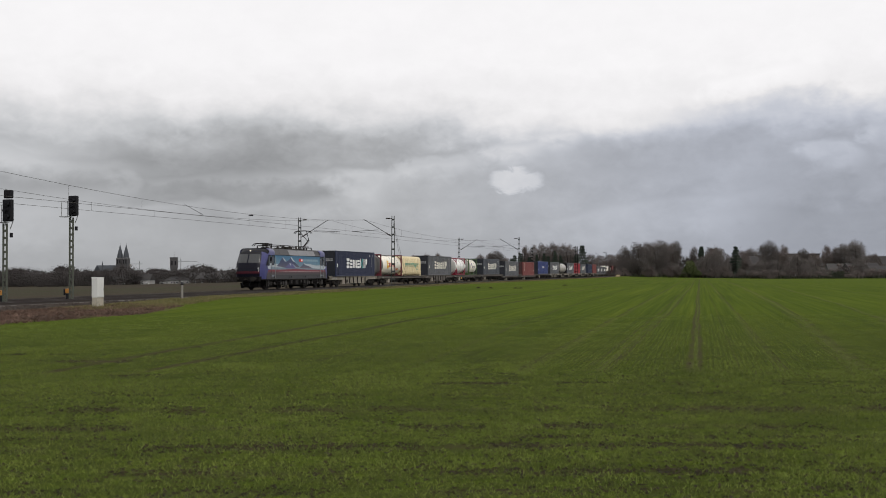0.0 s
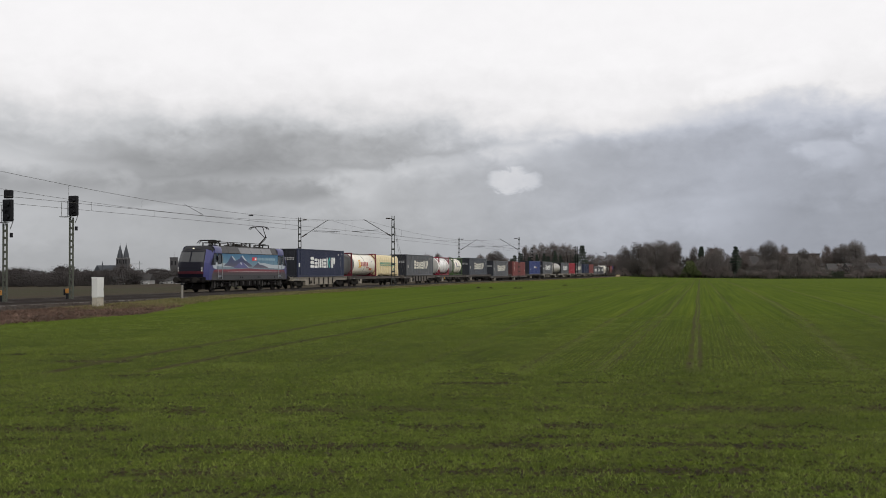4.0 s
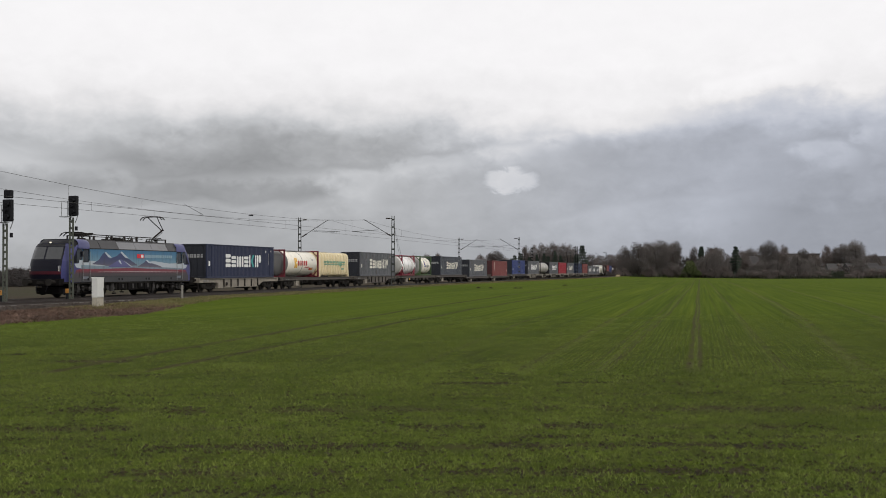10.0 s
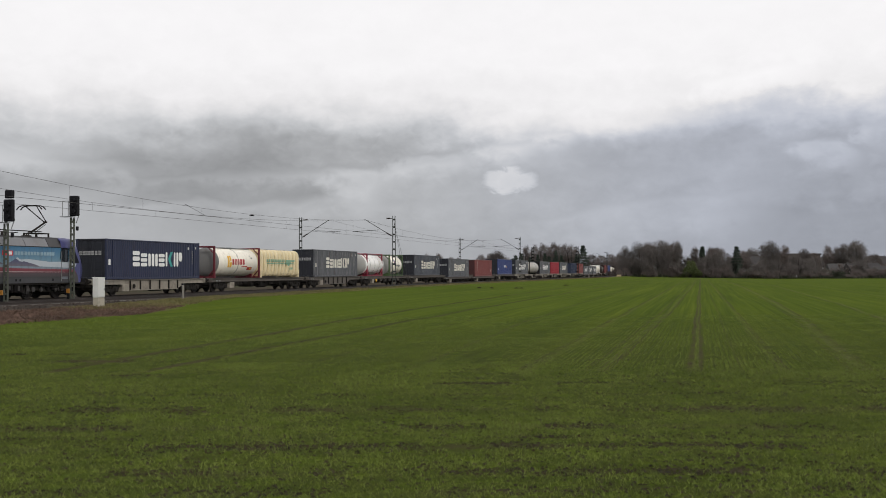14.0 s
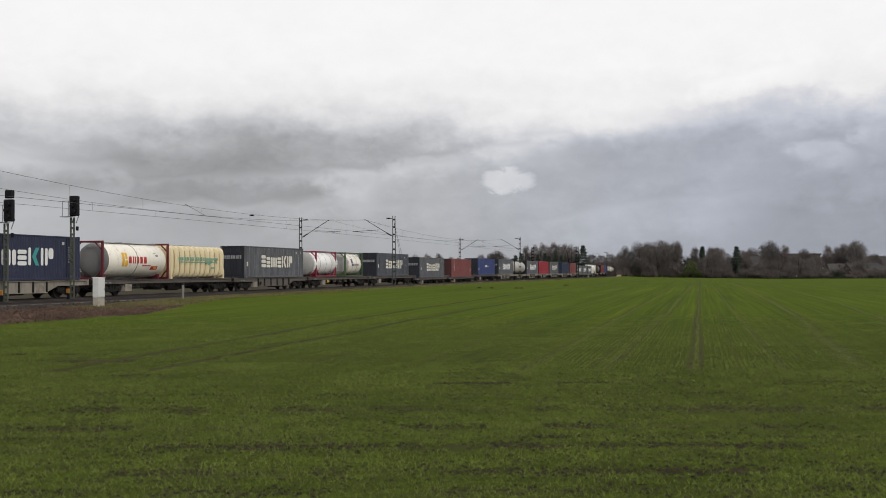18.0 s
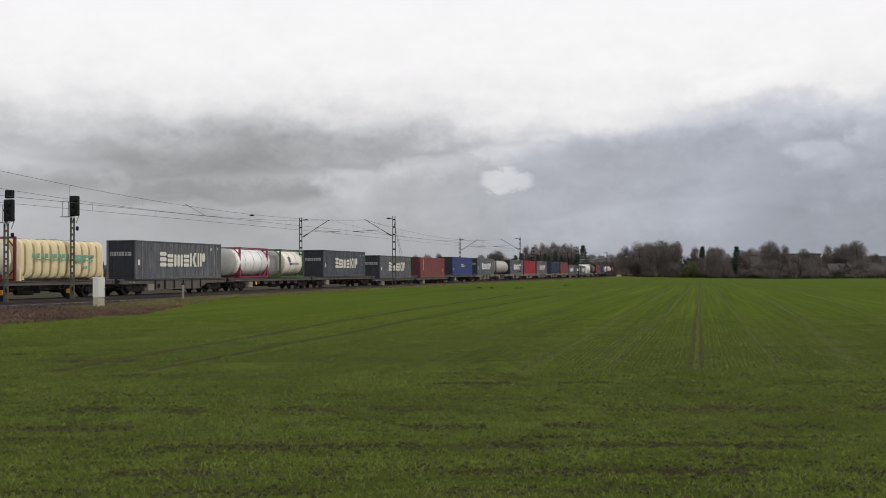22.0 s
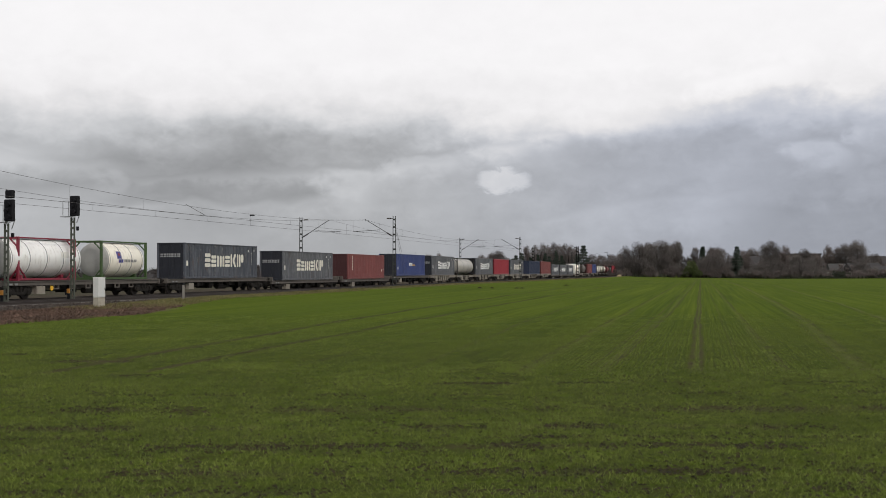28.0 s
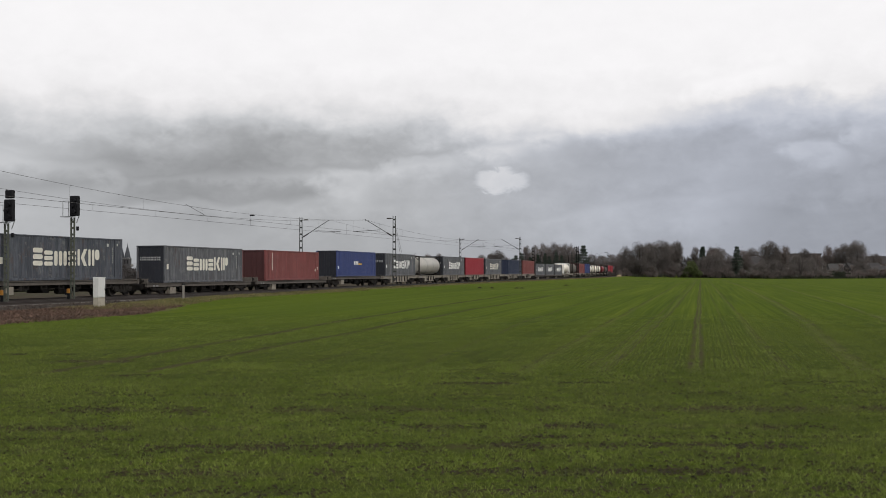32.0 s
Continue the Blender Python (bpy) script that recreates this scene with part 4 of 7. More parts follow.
def tank_container(off, length, label, frame_mat, shell_mat, kind="plain", shell=None, deck=1.17, radius=1.23, height=2.74):
    """A tank between two end frames."""
    t = thing("tank_container", label, "tank container", None, "tank containers")
    L, W, H = length, 1.22, height
    x0, x1 = -L / 2, L / 2
    a, b = shell or (x0 + 0.28, x1 - 0.12)
    zc = H / 2 + 0.02
    for sx in (x0, x1 - 0.16):
        for sy in (-W, W - 0.16):
            part("corner_post", Geo().box(sx, sx + 0.16, sy, sy + 0.16, 0, H if kind != "ribbed" else 0.75, 0.012), frame_mat, t)
        for sz in (0.0, H - 0.14) if kind != "ribbed" else (0.0,):
            part("end_beam", Geo().box(sx + 0.01, sx + 0.15, -W + 0.16, W - 0.16, sz, sz + 0.14, 0.012), frame_mat, t)
        for sy in (-1, 1) if kind != "ribbed" else ():
            for z0, z1 in ((0.1, 0.75), (H - 0.1, H - 0.65)):
                g = Geo()
                g.tube((sx + 0.08, sy * (W - 0.10), z1), (sx + 0.08, sy * 0.55, z0), 0.05, n=6)
                part("gusset", g, frame_mat, t)
    for sy in (-W + 0.01, W - 0.12):
        if kind in ("red", "green"):
            part("bottom_rail", Geo().box(x0 + 0.16, x1 - 0.16, sy, sy + 0.11, 0.02, 0.16, 0.01), frame_mat, t)
            if kind == "red":
                for sx, d in ((x0 + 0.16, 1), (x1 - 0.16, -1)):
                    g = Geo()
                    g.tube((sx, sy + 0.055, 0.85), (sx + d * 0.75, sy + 0.055, 0.1), 0.05, n=6)
                    part("brace", g, frame_mat, t)
        if kind in ("red", "green", "plain"):
            part("top_rail", Geo().box(x0 + 0.16, x1 - 0.16, sy + 0.02, sy + 0.09, H - 0.10, H - 0.01, 0.01), frame_mat, t)
    R = radius
    if kind == "ribbed":
        prof = [(0.0, 0.10), (0.02, R * 0.85), (0.10, R - 0.06)]
        n = 11
        for i in range(n):
            u = 0.12 + (b - a - 0.24) * (i + 0.5) / n
            prof += [(u - 0.24, R - 0.26), (u - 0.11, R - 0.02), (u - 0.08, R + 0.02), (u + 0.08, R + 0.02), (u + 0.11, R - 0.02), (u + 0.24, R - 0.26)]
        prof += [(b - a - 0.10, R - 0.06), (b - a - 0.02, R * 0.85), (b - a, 0.10)]
    else:
        prof = [(0.0, 0.02)] + [(0.42 * (1 - math.cos(q)), R * math.sin(q) ** 0.8) for q in (0.3, 0.6, 0.9, 1.2)] + [(0.42, R), (b - a - 0.42, R)]
        prof += [(b - a - 0.42 * (1 - math.cos(q)), R * math.sin(q) ** 0.8) for q in (1.2, 0.9, 0.6, 0.3)] + [(b - a, 0.02)]
    g = Geo()
    if kind == "ribbed":
        def ring(x, k):
            """A rounded box section: flat sides, round shoulders."""
            pts = []
            for q in range(40):
                c, s = math.cos(q * math.pi / 20), math.sin(q * math.pi / 20)
                pts.append((x, k * R * math.copysign(abs(c) ** (0.42 if s > 0 else 0.24), c), zc + k * 1.04 * R * math.copysign(abs(s) ** 0.42, s)))
            return pts

        # core shell in a darker yellow: the shade of the rib gaps as colour
        g.loft([ring(x, k) for x, k in ((a, 0.78), (a + 0.06, 0.85), (b - 0.06, 0.85), (b, 0.78))])
        part("tank_shell", g, M_RIBSHADE, t, "straw-yellow jacket darkened as the shade between the ribs", smooth=40)
        n = 11
        for i in range(n):
            x = a + 0.22 + (b - a - 0.44) * i / (n - 1)
            g = Geo()
            g.loft([ring(x - 0.25, 0.85), ring(x - 0.15, 0.985), ring(x + 0.15, 0.985), ring(x + 0.25, 0.85)])
            part("rib", g, shell_mat, t, smooth=40)
    else:
        g.lathe(((a, 0, zc), (1, 0, 0)), prof, 40)
        part("tank_shell", g, shell_mat, t, smooth=25)
    if kind in ("green", "cream", "red"):
        g = Geo()
        g.lathe(((a - 0.006, 0, zc), (1, 0, 0)), [(u, r + 0.006) for u, r in prof[:7] if u < 0.43], 40)
        part("tank_end", g, M_ENDGREY if kind == "cream" else M_PALEEND, t, "dull grey tank end", smooth=30)
    if kind in ("red", "green", "plain"):
        n = 5 if kind == "red" else 4
        for i in range(n):
            x = a + 0.55 + (b - a - 1.1) * i / (n - 1)
            g = Geo()
            g.lathe(((x - 0.03, 0, zc), (1, 0, 0)), [(0, R - 0.01), (0, R + 0.012), (0.05, R + 0.012), (0.05, R - 0.01)], 40, False)
            part("band", g, M_STEEL_DARK, t, smooth=30)
    g = Geo()
    g.box(a + 0.4, b - 0.4, -0.35, 0.35, zc + R, zc + R + 0.035)
    for i in range(9):
        x = a + 0.5 + (b - a - 1.0) * i / 8
        g.tube((x, -0.55, zc + R + 0.02), (x, 0.55, zc + R + 0.02), 0.02, n=5)
    g.tube((a + 0.4, -0.55, zc + R + 0.02), (b - 0.4, -0.55, zc + R + 0.02), 0.02, n=5)
    part("catwalk", g, M_GALV, t)
    for x in ((a + b) / 2 - 0.6, (a + b) / 2 + 0.7):
        part("manhole", Geo().tube((x, 0.1, zc + R - 0.05), (x, 0.1, zc + R + 0.10), 0.26, n=14), M_GALV, t)
    for x in (x0 + 0.9, x1 - 0.9):
        part("saddle", Geo().box(x - 0.12, x + 0.12, -0.8, 0.8, 0.03, zc - R + 0.22), frame_mat, t)

    def patch(name, u0, u1, z0, z1, mat, label=""):
        """A decal that follows the round shell, u along the tank, z from its middle."""
        g = Geo()
        n = 6
        r = R + (0.026 if kind == "ribbed" else 0.008)
        rows = []
        for i in range(n + 1):
            z = z0 + (z1 - z0) * i / n
            yy = -math.sqrt(max(0.01, r * r - z * z)) if kind != "ribbed" else -R * 0.985 - 0.012
            rows.append([(u0, yy, zc + z), (u1, yy, zc + z)])
        g.loft(rows, False, False, closed=False)
        part(name, g, mat, t, label)

    if kind == "cream":
        patch("emblem", -2.10, -1.78, -0.45, 0.55, M_DECALYEL, "yellow emblem block")
        patch("emblem", -1.70, -1.40, 0.10, 0.55, M_DECALYEL, "yellow emblem block")
        patch("emblem", -1.70, -1.34, -0.45, 0.0, M_DECALYEL, "yellow emblem block")
        x = -1.22
        for w in (0.48, 0.20, 0.22, 0.42, 0.46, 0.50):
            patch("lettering_block", x, x + w * 0.80, -0.22, 0.28, M_DECALRED, "dark red lettering block")
            x += w + 0.06
        patch("lettering_bar", 0.7, 1.9, -0.42, -0.34, M_DECALRED)
        patch("warning_label", 1.95, 2.95, -0.68, -0.42, M_DECALRED, "red and brown warning label")
        patch("warning_label", 2.4, 2.85, -0.64, -0.46, M_DECALYEL, "orange warning label")
        patch("marking", 2.35, 2.75, 0.55, 0.60, M_STEEL_DARK)
        patch("marking", 2.60, 2.95, 0.30, 0.45, M_STEEL_DARK)
        g = Geo()
        g.lathe(((-0.05, 0, zc), (1, 0.0, 0)), [(0, R - 0.005), (0, R + 0.015), (0.06, R + 0.015), (0.06, R - 0.005)], 40, False)
        part("seam_band", g, M_STEEL_DARK, t, smooth=30)
    if kind == "ribbed":
        x = -3.4
        for i in range(10):
            patch("lettering_block", x, x + 0.34, 0.06, 0.34, M_DECALGREEN, "faded green lettering block")
            x += 0.45
        patch("stripe", -3.3, 3.3, -0.10, -0.02, M_DECALGREEN, "faded green stripe")
        patch("stripe", 1.15, 3.4, 0.14, 0.30, M_DECALGREEN, "faded green stripe")
        for i in range(4):
            patch("emblem", 1.15 + 0.22 * i, 2.45 - 0.22 * i, 0.10 - 0.13 * i - 0.13, 0.10 - 0.13 * i, M_DECALGREEN, "faded green arrow")
        for i in range(3):
            patch("lettering_block", 2.1 + 0.3 * i, 2.33 + 0.3 * i, -0.62, -0.42, M_DECALGREEN)
    if kind == "green":
        patch("emblem", -1.05, -0.45, 0.10, 0.62, M_DECALBLUE, "indigo emblem block")
        patch("emblem", -0.85, -0.62, 0.30, 0.52, M_TANKRED, "red emblem spot")
        patch("lettering_block", -0.85, -0.25, -0.18, 0.06, M_DECALBLUE, "dark blue lettering block")
        x = -0.12
        for i in range(8):
            patch("lettering_block", x, x + 0.16, -0.14, 0.06, M_STEEL_DARK, "grey lettering block")
            x += 0.21
    if kind == "red":
        patch("marking", 1.4, 2.3, 0.1, 0.5, material("pale_decal", (0.7, 0.68, 0.62), 0.5))
    MOVERS.append((t, off + L / 2, deck))
    return t


WHEELSETS = []


def bogie(parent, x, r=0.46, base=1.8, loco=False):
    g = Geo()
    for sy in (-1, 1):
        y = sy * (1.12 if loco else 1.02)
        g.prism([(x - base / 2 - 0.35, r - 0.02), (x - base / 2 - 0.35, r + 0.22), (x - 0.55, r + 0.26), (x - 0.42, r + 0.02), (x + 0.42, r + 0.02),
                 (x + 0.55, r + 0.26), (x + base / 2 + 0.35, r + 0.22), (x + base / 2 + 0.35, r - 0.02), (x + base / 2 + 0.12, r + 0.06), (x + 0.5, r - 0.18),
                 (x - 0.5, r - 0.18), (x - base / 2 - 0.12, r + 0.06)][::-1], y - 0.06, y + 0.06)
        for dx in (-base / 2, base / 2):
            g.box(x + dx - 0.17, x + dx + 0.17, y - 0.14, y + 0.14, r - 0.17, r + 0.15, 0.04)
            for q in (-0.24, 0.24):
                g.tube((x + dx + q, y, r - 0.05), (x + dx + q, y, r + 0.24), 0.075, n=8)
            g.box(x + dx * 0.52 - 0.06, x + dx * 0.52 + 0.06, y * 0.7 - 0.1, y * 0.7 + 0.1, r - 0.25, r + 0.2)
        g.tube((x - 0.2, y, r - 0.1), (x - 0.2, y, r + 0.32), 0.09, n=8)
        g.tube((x + 0.2, y, r - 0.1), (x + 0.2, y, r + 0.32), 0.09, n=8)
    g.box(x - 0.32, x + 0.32, -1.0, 1.0, r - 0.1, r + 0.30, 0.05)
    b = part("bogie", g, M_BOGIE, parent, "grimy bogie")
    for dx in (-base / 2, base / 2):
        key = ("wheelset", r)
        w = Geo()
        for sy in (-1, 1):
            w.lathe(((0, sy * 0.69, 0), (0, sy, 0)), [(0, r + 0.028), (0.03, r + 0.028), (0.035, r), (0.13, r - 0.004), (0.13, r - 0.07), (0.09, r - 0.08), (0.09, 0.16), (0.16, 0.12), (0.16, 0.02)], 28)
            for q in range(4):
                c, s_ = math.cos(q * math.pi / 2), math.sin(q * math.pi / 2)
                w.tube((c * 0.26, sy * 0.77, s_ * 0.26), (c * 0.26, sy * 0.80, s_ * 0.26), 0.05, n=6)
        w.tube((0, -0.8, 0), (0, 0.8, 0), 0.09, n=10)
        ws = part("wheelset", w, M_WHEEL, b, "steel wheelset", smooth=30, key=key)
        ws.location = (x + dx, 0, r)
        WHEELSETS.append((ws, x + dx, r))
    return b


def wagon(lo, hi, label, deck=1.17, style="belly", frame_mat=None):
    """A flat container wagon between the buffers' faces lo and hi. Its own z = 0 is the rail top."""
    t = thing("container_wagon", label, "freight wagon", None, "container wagons")
    L = hi - lo
    fm = frame_mat or M_FRAME
    a, b = -L / 2 + 0.62, L / 2 - 0.62
    bog = L / 2 - 2.55
    d = deck
    h0 = 0.30
    for sy in (-1, 1):
        y0, y1 = sorted((sy * 1.16, sy * 1.02))
        if style == "belly":
            pts = [(a, d - 0.04), (a, d - 0.36), (-bog + 1.35, d - 0.36), (-bog + 2.6, d - 0.78), (bog - 2.6, d - 0.78), (bog - 1.35, d - 0.36), (b, d - 0.36), (b, d - 0.04)]
        else:
            pts = [(a, d - 0.04), (a, d - 0.30), (b, d - 0.30), (b, d - 0.04)]
        part("side_sill", Geo().prism(pts[::1], y0, y1), fm, t, key=("sill", round(L, 2), round(d, 2), style, sy, fm.name))
        g = Geo()
        z = d - 0.80 if style == "belly" else d - 0.32
        if style == "belly":
            g.box(-bog + 2.55, bog - 2.55, sy * 1.20 - 0.05, sy * 1.20 + 0.05, z, z + 0.05)
        g.box(a, b, sy * 1.17 - 0.06, sy * 1.17 + 0.06, d - 0.07, d - 0.03)
        part("sill_flange", g, fm, t)
        if style == "belly":
            n = max(4, int((bog - 2.6) * 2 / 1.25))
            for i in range(n + 1):
                x = -bog + 2.6 + (bog - 2.6) * 2 * i / n
                part("stiffener", Geo().box(x - 0.035, x + 0.035, sy * 1.21 - 0.05, sy * 1.21 + 0.05, d - 0.76, d - 0.07), M_BOGIE, t, key=("stiff", round(x, 2), round(d, 2), sy))
        else:
            for i in range(7):                          # looped side brackets under a plain sill
                x = -bog + 1.9 + (bog - 1.9) * 2 * i / 6
                g = Geo()
                g.box(x - 0.28, x + 0.28, sy * 1.12 - 0.04, sy * 1.12 + 0.04, d - 0.58, d - 0.50, 0.01)
                g.box(x - 0.30, x - 0.22, sy * 1.12 - 0.04, sy * 1.12 + 0.04, d - 0.56, d - 0.28)
                g.box(x + 0.22, x + 0.30, sy * 1.12 - 0.04, sy * 1.12 + 0.04, d - 0.56, d - 0.28)
                part("side_bracket", g, fm if "looped" in label else M_BOGIE, t)
    g = Geo()
    g.box(a, b, -0.30, 0.30, d - 0.55, d - 0.10)
    for i in range(9):
        x = a + (b - a) * (i + 0.5) / 9
        g.box(x - 0.08, x + 0.08, -1.04, 1.04, d - 0.30, d - 0.06)
    part("centre_sill", g, M_BOGIE, t)
    for x in (a, b):
        part("headstock", Geo().box(x - 0.08, x + 0.08, -1.25, 1.25, 0.82, max(1.20, d - 0.02), 0.02), fm, t)
        s = 1 if x > 0 else -1
        for sy in (-0.875, 0.875):
            g = Geo()
            g.lathe(((x, sy, 1.04), (s, 0, 0)), [(0, 0.11), (0.40, 0.10), (0.42, 0.07), (0.54, 0.07), (0.55, 0.22), (0.60, 0.22), (0.61, 0.02)], 16)
            part("buffer", g, M_BOGIE, t, key=("buffer", s, round(L, 2), sy))
        g = Geo()
        g.box(x, x + s * 0.66, -0.06, 0.06, 0.93, 1.03)
        part("coupling", g, M_BOGIE, t)
        g = Geo()
        g.tube((x + s * 0.02, 0.45, 1.0), (x + s * 0.30, 0.42, 0.55), 0.03, n=6)
        g.tube((x + s * 0.30, 0.42, 0.55), (x + s * 0.58, 0.35, 0.75), 0.03, n=6)
        part("brake_hose", g, M_BLACK, t)
    part("tool_box", Geo().box(-bog + 1.6, -bog + 2.5, -1.18, -0.70, d - 0.86, d - 0.36, 0.02), M_FRAME, t)
    # brake pipes, and big dark boxes added to darken the gap under the deck
    g = Geo()
    for x in (-bog + 2.9, -0.9, 2.4, bog - 2.6):
        g.box(x - 0.35, x + 0.35, -0.62, 0.62, d - 0.82, d - 0.30, 0.03)
    g.tube((-bog, 0.25, d - 0.68), (bog, 0.25, d - 0.68), 0.04, n=6)
    g.tube((-bog, -0.30, d - 0.60), (bog, -0.30, d - 0.60), 0.03, n=6)
    part("brake_gear", g, M_BOGIE, t)
    part("air_tank", Geo().tube((0.3, -0.55, d - 0.72), (1.9, -0.55, d - 0.72), 0.20, n=14), M_BOGIE, t)
    part("brake_wheel", Geo().tube((-bog + 3.1, -1.20, d - 0.5), (-bog + 3.1, -1.25, d - 0.5), 0.16, n=14), M_DECALYEL if "looped" in label else M_BOGIE, t)
    for x in (-L / 2 + 1.4, -L / 2 + 1.9):
        part("number_bar", Geo().box(x, x + 0.3, -1.235, -1.225, d - 0.27, d - 0.16), M_STEEL_DARK, t)
    for sx in (-bog, bog):
        bogie(t, sx)
    MOVERS.append((t, (lo + hi) / 2, 0.0))
    return t

# ---- the locomotive ----
M_VIOLET = material("violet_blue_paint", (0.052, 0.054, 0.160), 0.32, vary=0.10, grain=2, streak=0.12, dirt_color=(0.12, 0.11, 0.2))
M_NOSE = material("black_nose_paint", (0.008, 0.008, 0.014), 0.3, vary=0.2, spec=0.12)
M_UNDER = material("black_underframe_paint", (0.009, 0.008, 0.008), 0.8, vary=0.4, grain=6, spec=0.08, dirt=0.2, dirt_color=(0.028, 0.024, 0.021))
M_GEAR = material("dusty_running_gear", (0.050, 0.047, 0.045), 0.75, vary=0.6, grain=7, dirt=0.4, dirt_color=(0.020, 0.018, 0.016), spec=0.2)
M_NOSERED = material("dark_red_nose_band", (0.060, 0.007, 0.015), 0.35, vary=0.2)
M_BROW = material("dark_grey_cab_roof", (0.022, 0.022, 0.025), 0.6, vary=0.2, spec=0.15)
# base lighter than the dark glass: part of the reflection is painted grey
M_SCREEN = material("reflection_grey_screen", (0.038, 0.040, 0.041), 0.12, vary=0.35, grain=1.5, spec=0.7)
M_HOUSING = material("lamp_housing", (0.16, 0.16, 0.17), 0.35, 0.3)
M_SNOW = material("snow_white_livery", (0.42, 0.46, 0.50), 0.4, vary=0.12)
M_SKIRT = material("grey_skirt_paint", (0.050, 0.050, 0.054), 0.65, vary=0.25, dirt=0.35, streak=0.3)
M_ROOF = material("grey_roof_paint", (0.19, 0.19, 0.20), 0.5, vary=0.3, dirt=0.4, dirt_color=(0.14, 0.12, 0.11))
M_ROOFD = material("roof_grille", (0.060, 0.058, 0.060), 0.6, vary=0.3)
M_LOGORED = material("red_logo_square", (0.62, 0.03, 0.04), 0.4)
M_LAMP = material("lit_headlamp", (1.0, 0.90, 0.72), 0.3, vary=0.0, glow=0.55)
M_REFLECT = material("lamp_reflector", (0.40, 0.40, 0.40), 0.3, 0.4)


def gradient(name, z0, z1, stops, rough=0.4):
    """Airbrushed livery whose colour changes with the height on the flank."""
    m = bpy.data.materials.new(name)
    m.use_nodes = True
    k = Nodes(m.node_tree)
    co = k.add("ShaderNodeTexCoord").outputs["Object"]
    _x, _y, z = k.split(co)
    spray = k.math("MULTIPLY", k.math("SUBTRACT", k.noise(co, 1.3, 5, 0.6), 0.5), 0.16)
    grime = k.noise(k.vec("MULTIPLY", co, (5.0, 1.0, 0.6)), 1.0, 4, 0.6)
    col = k.ramp(k.math("ADD", k.math("DIVIDE", k.math("SUBTRACT", z, z0), z1 - z0), spray), stops)
    col = k.mix(k.math("MULTIPLY", k.step(grime, 0.45, 0.75), 0.35), col, (0.055, 0.052, 0.052))
    b = k.add("ShaderNodeBsdfPrincipled")
    k.put(b.inputs["Base Color"], col)
    b.inputs["Roughness"].default_value = rough
    b.inputs["Specular IOR Level"].default_value = 0.3
    k.link(b.outputs[0], k.add("ShaderNodeOutputMaterial").inputs[0])
    return m


M_FLANK = gradient("blue_sky_livery", 1.7, 3.3, [(0.0, (0.16, 0.18, 0.21)), (0.25, (0.20, 0.27, 0.32)), (0.5, (0.14, 0.25, 0.33)), (0.8, (0.075, 0.185, 0.30)), (1.0, (0.05, 0.15, 0.27))])
M_RANGE = gradient("mountain_livery", 2.05, 3.2, [(0.0, (0.15, 0.13, 0.16)), (0.25, (0.085, 0.085, 0.14)), (0.55, (0.05, 0.062, 0.135)), (1.0, (0.045, 0.065, 0.155))])
M_DUSK = gradient("red_dusk_livery", 1.40, 2.02, [(0.0, (0.060, 0.055, 0.058)), (0.35, (0.075, 0.055, 0.062)), (0.55, (0.14, 0.040, 0.052)), (0.75, (0.22, 0.042, 0.058)), (1.0, (0.17, 0.06, 0.075))])


def mirrored(name, draw, mat, parent, label=""):
    """Draws a flat livery panel on both flanks, as two parts."""
    for side in (-1, 1):
        g = Geo()
        draw(g)
        g.v = [(x, y if side < 0 else -y, z) for x, y, z in g.v]
        if side > 0:
            g.f = [tuple(reversed(q)) for q in g.f]
        part(name, g, mat, parent, label)


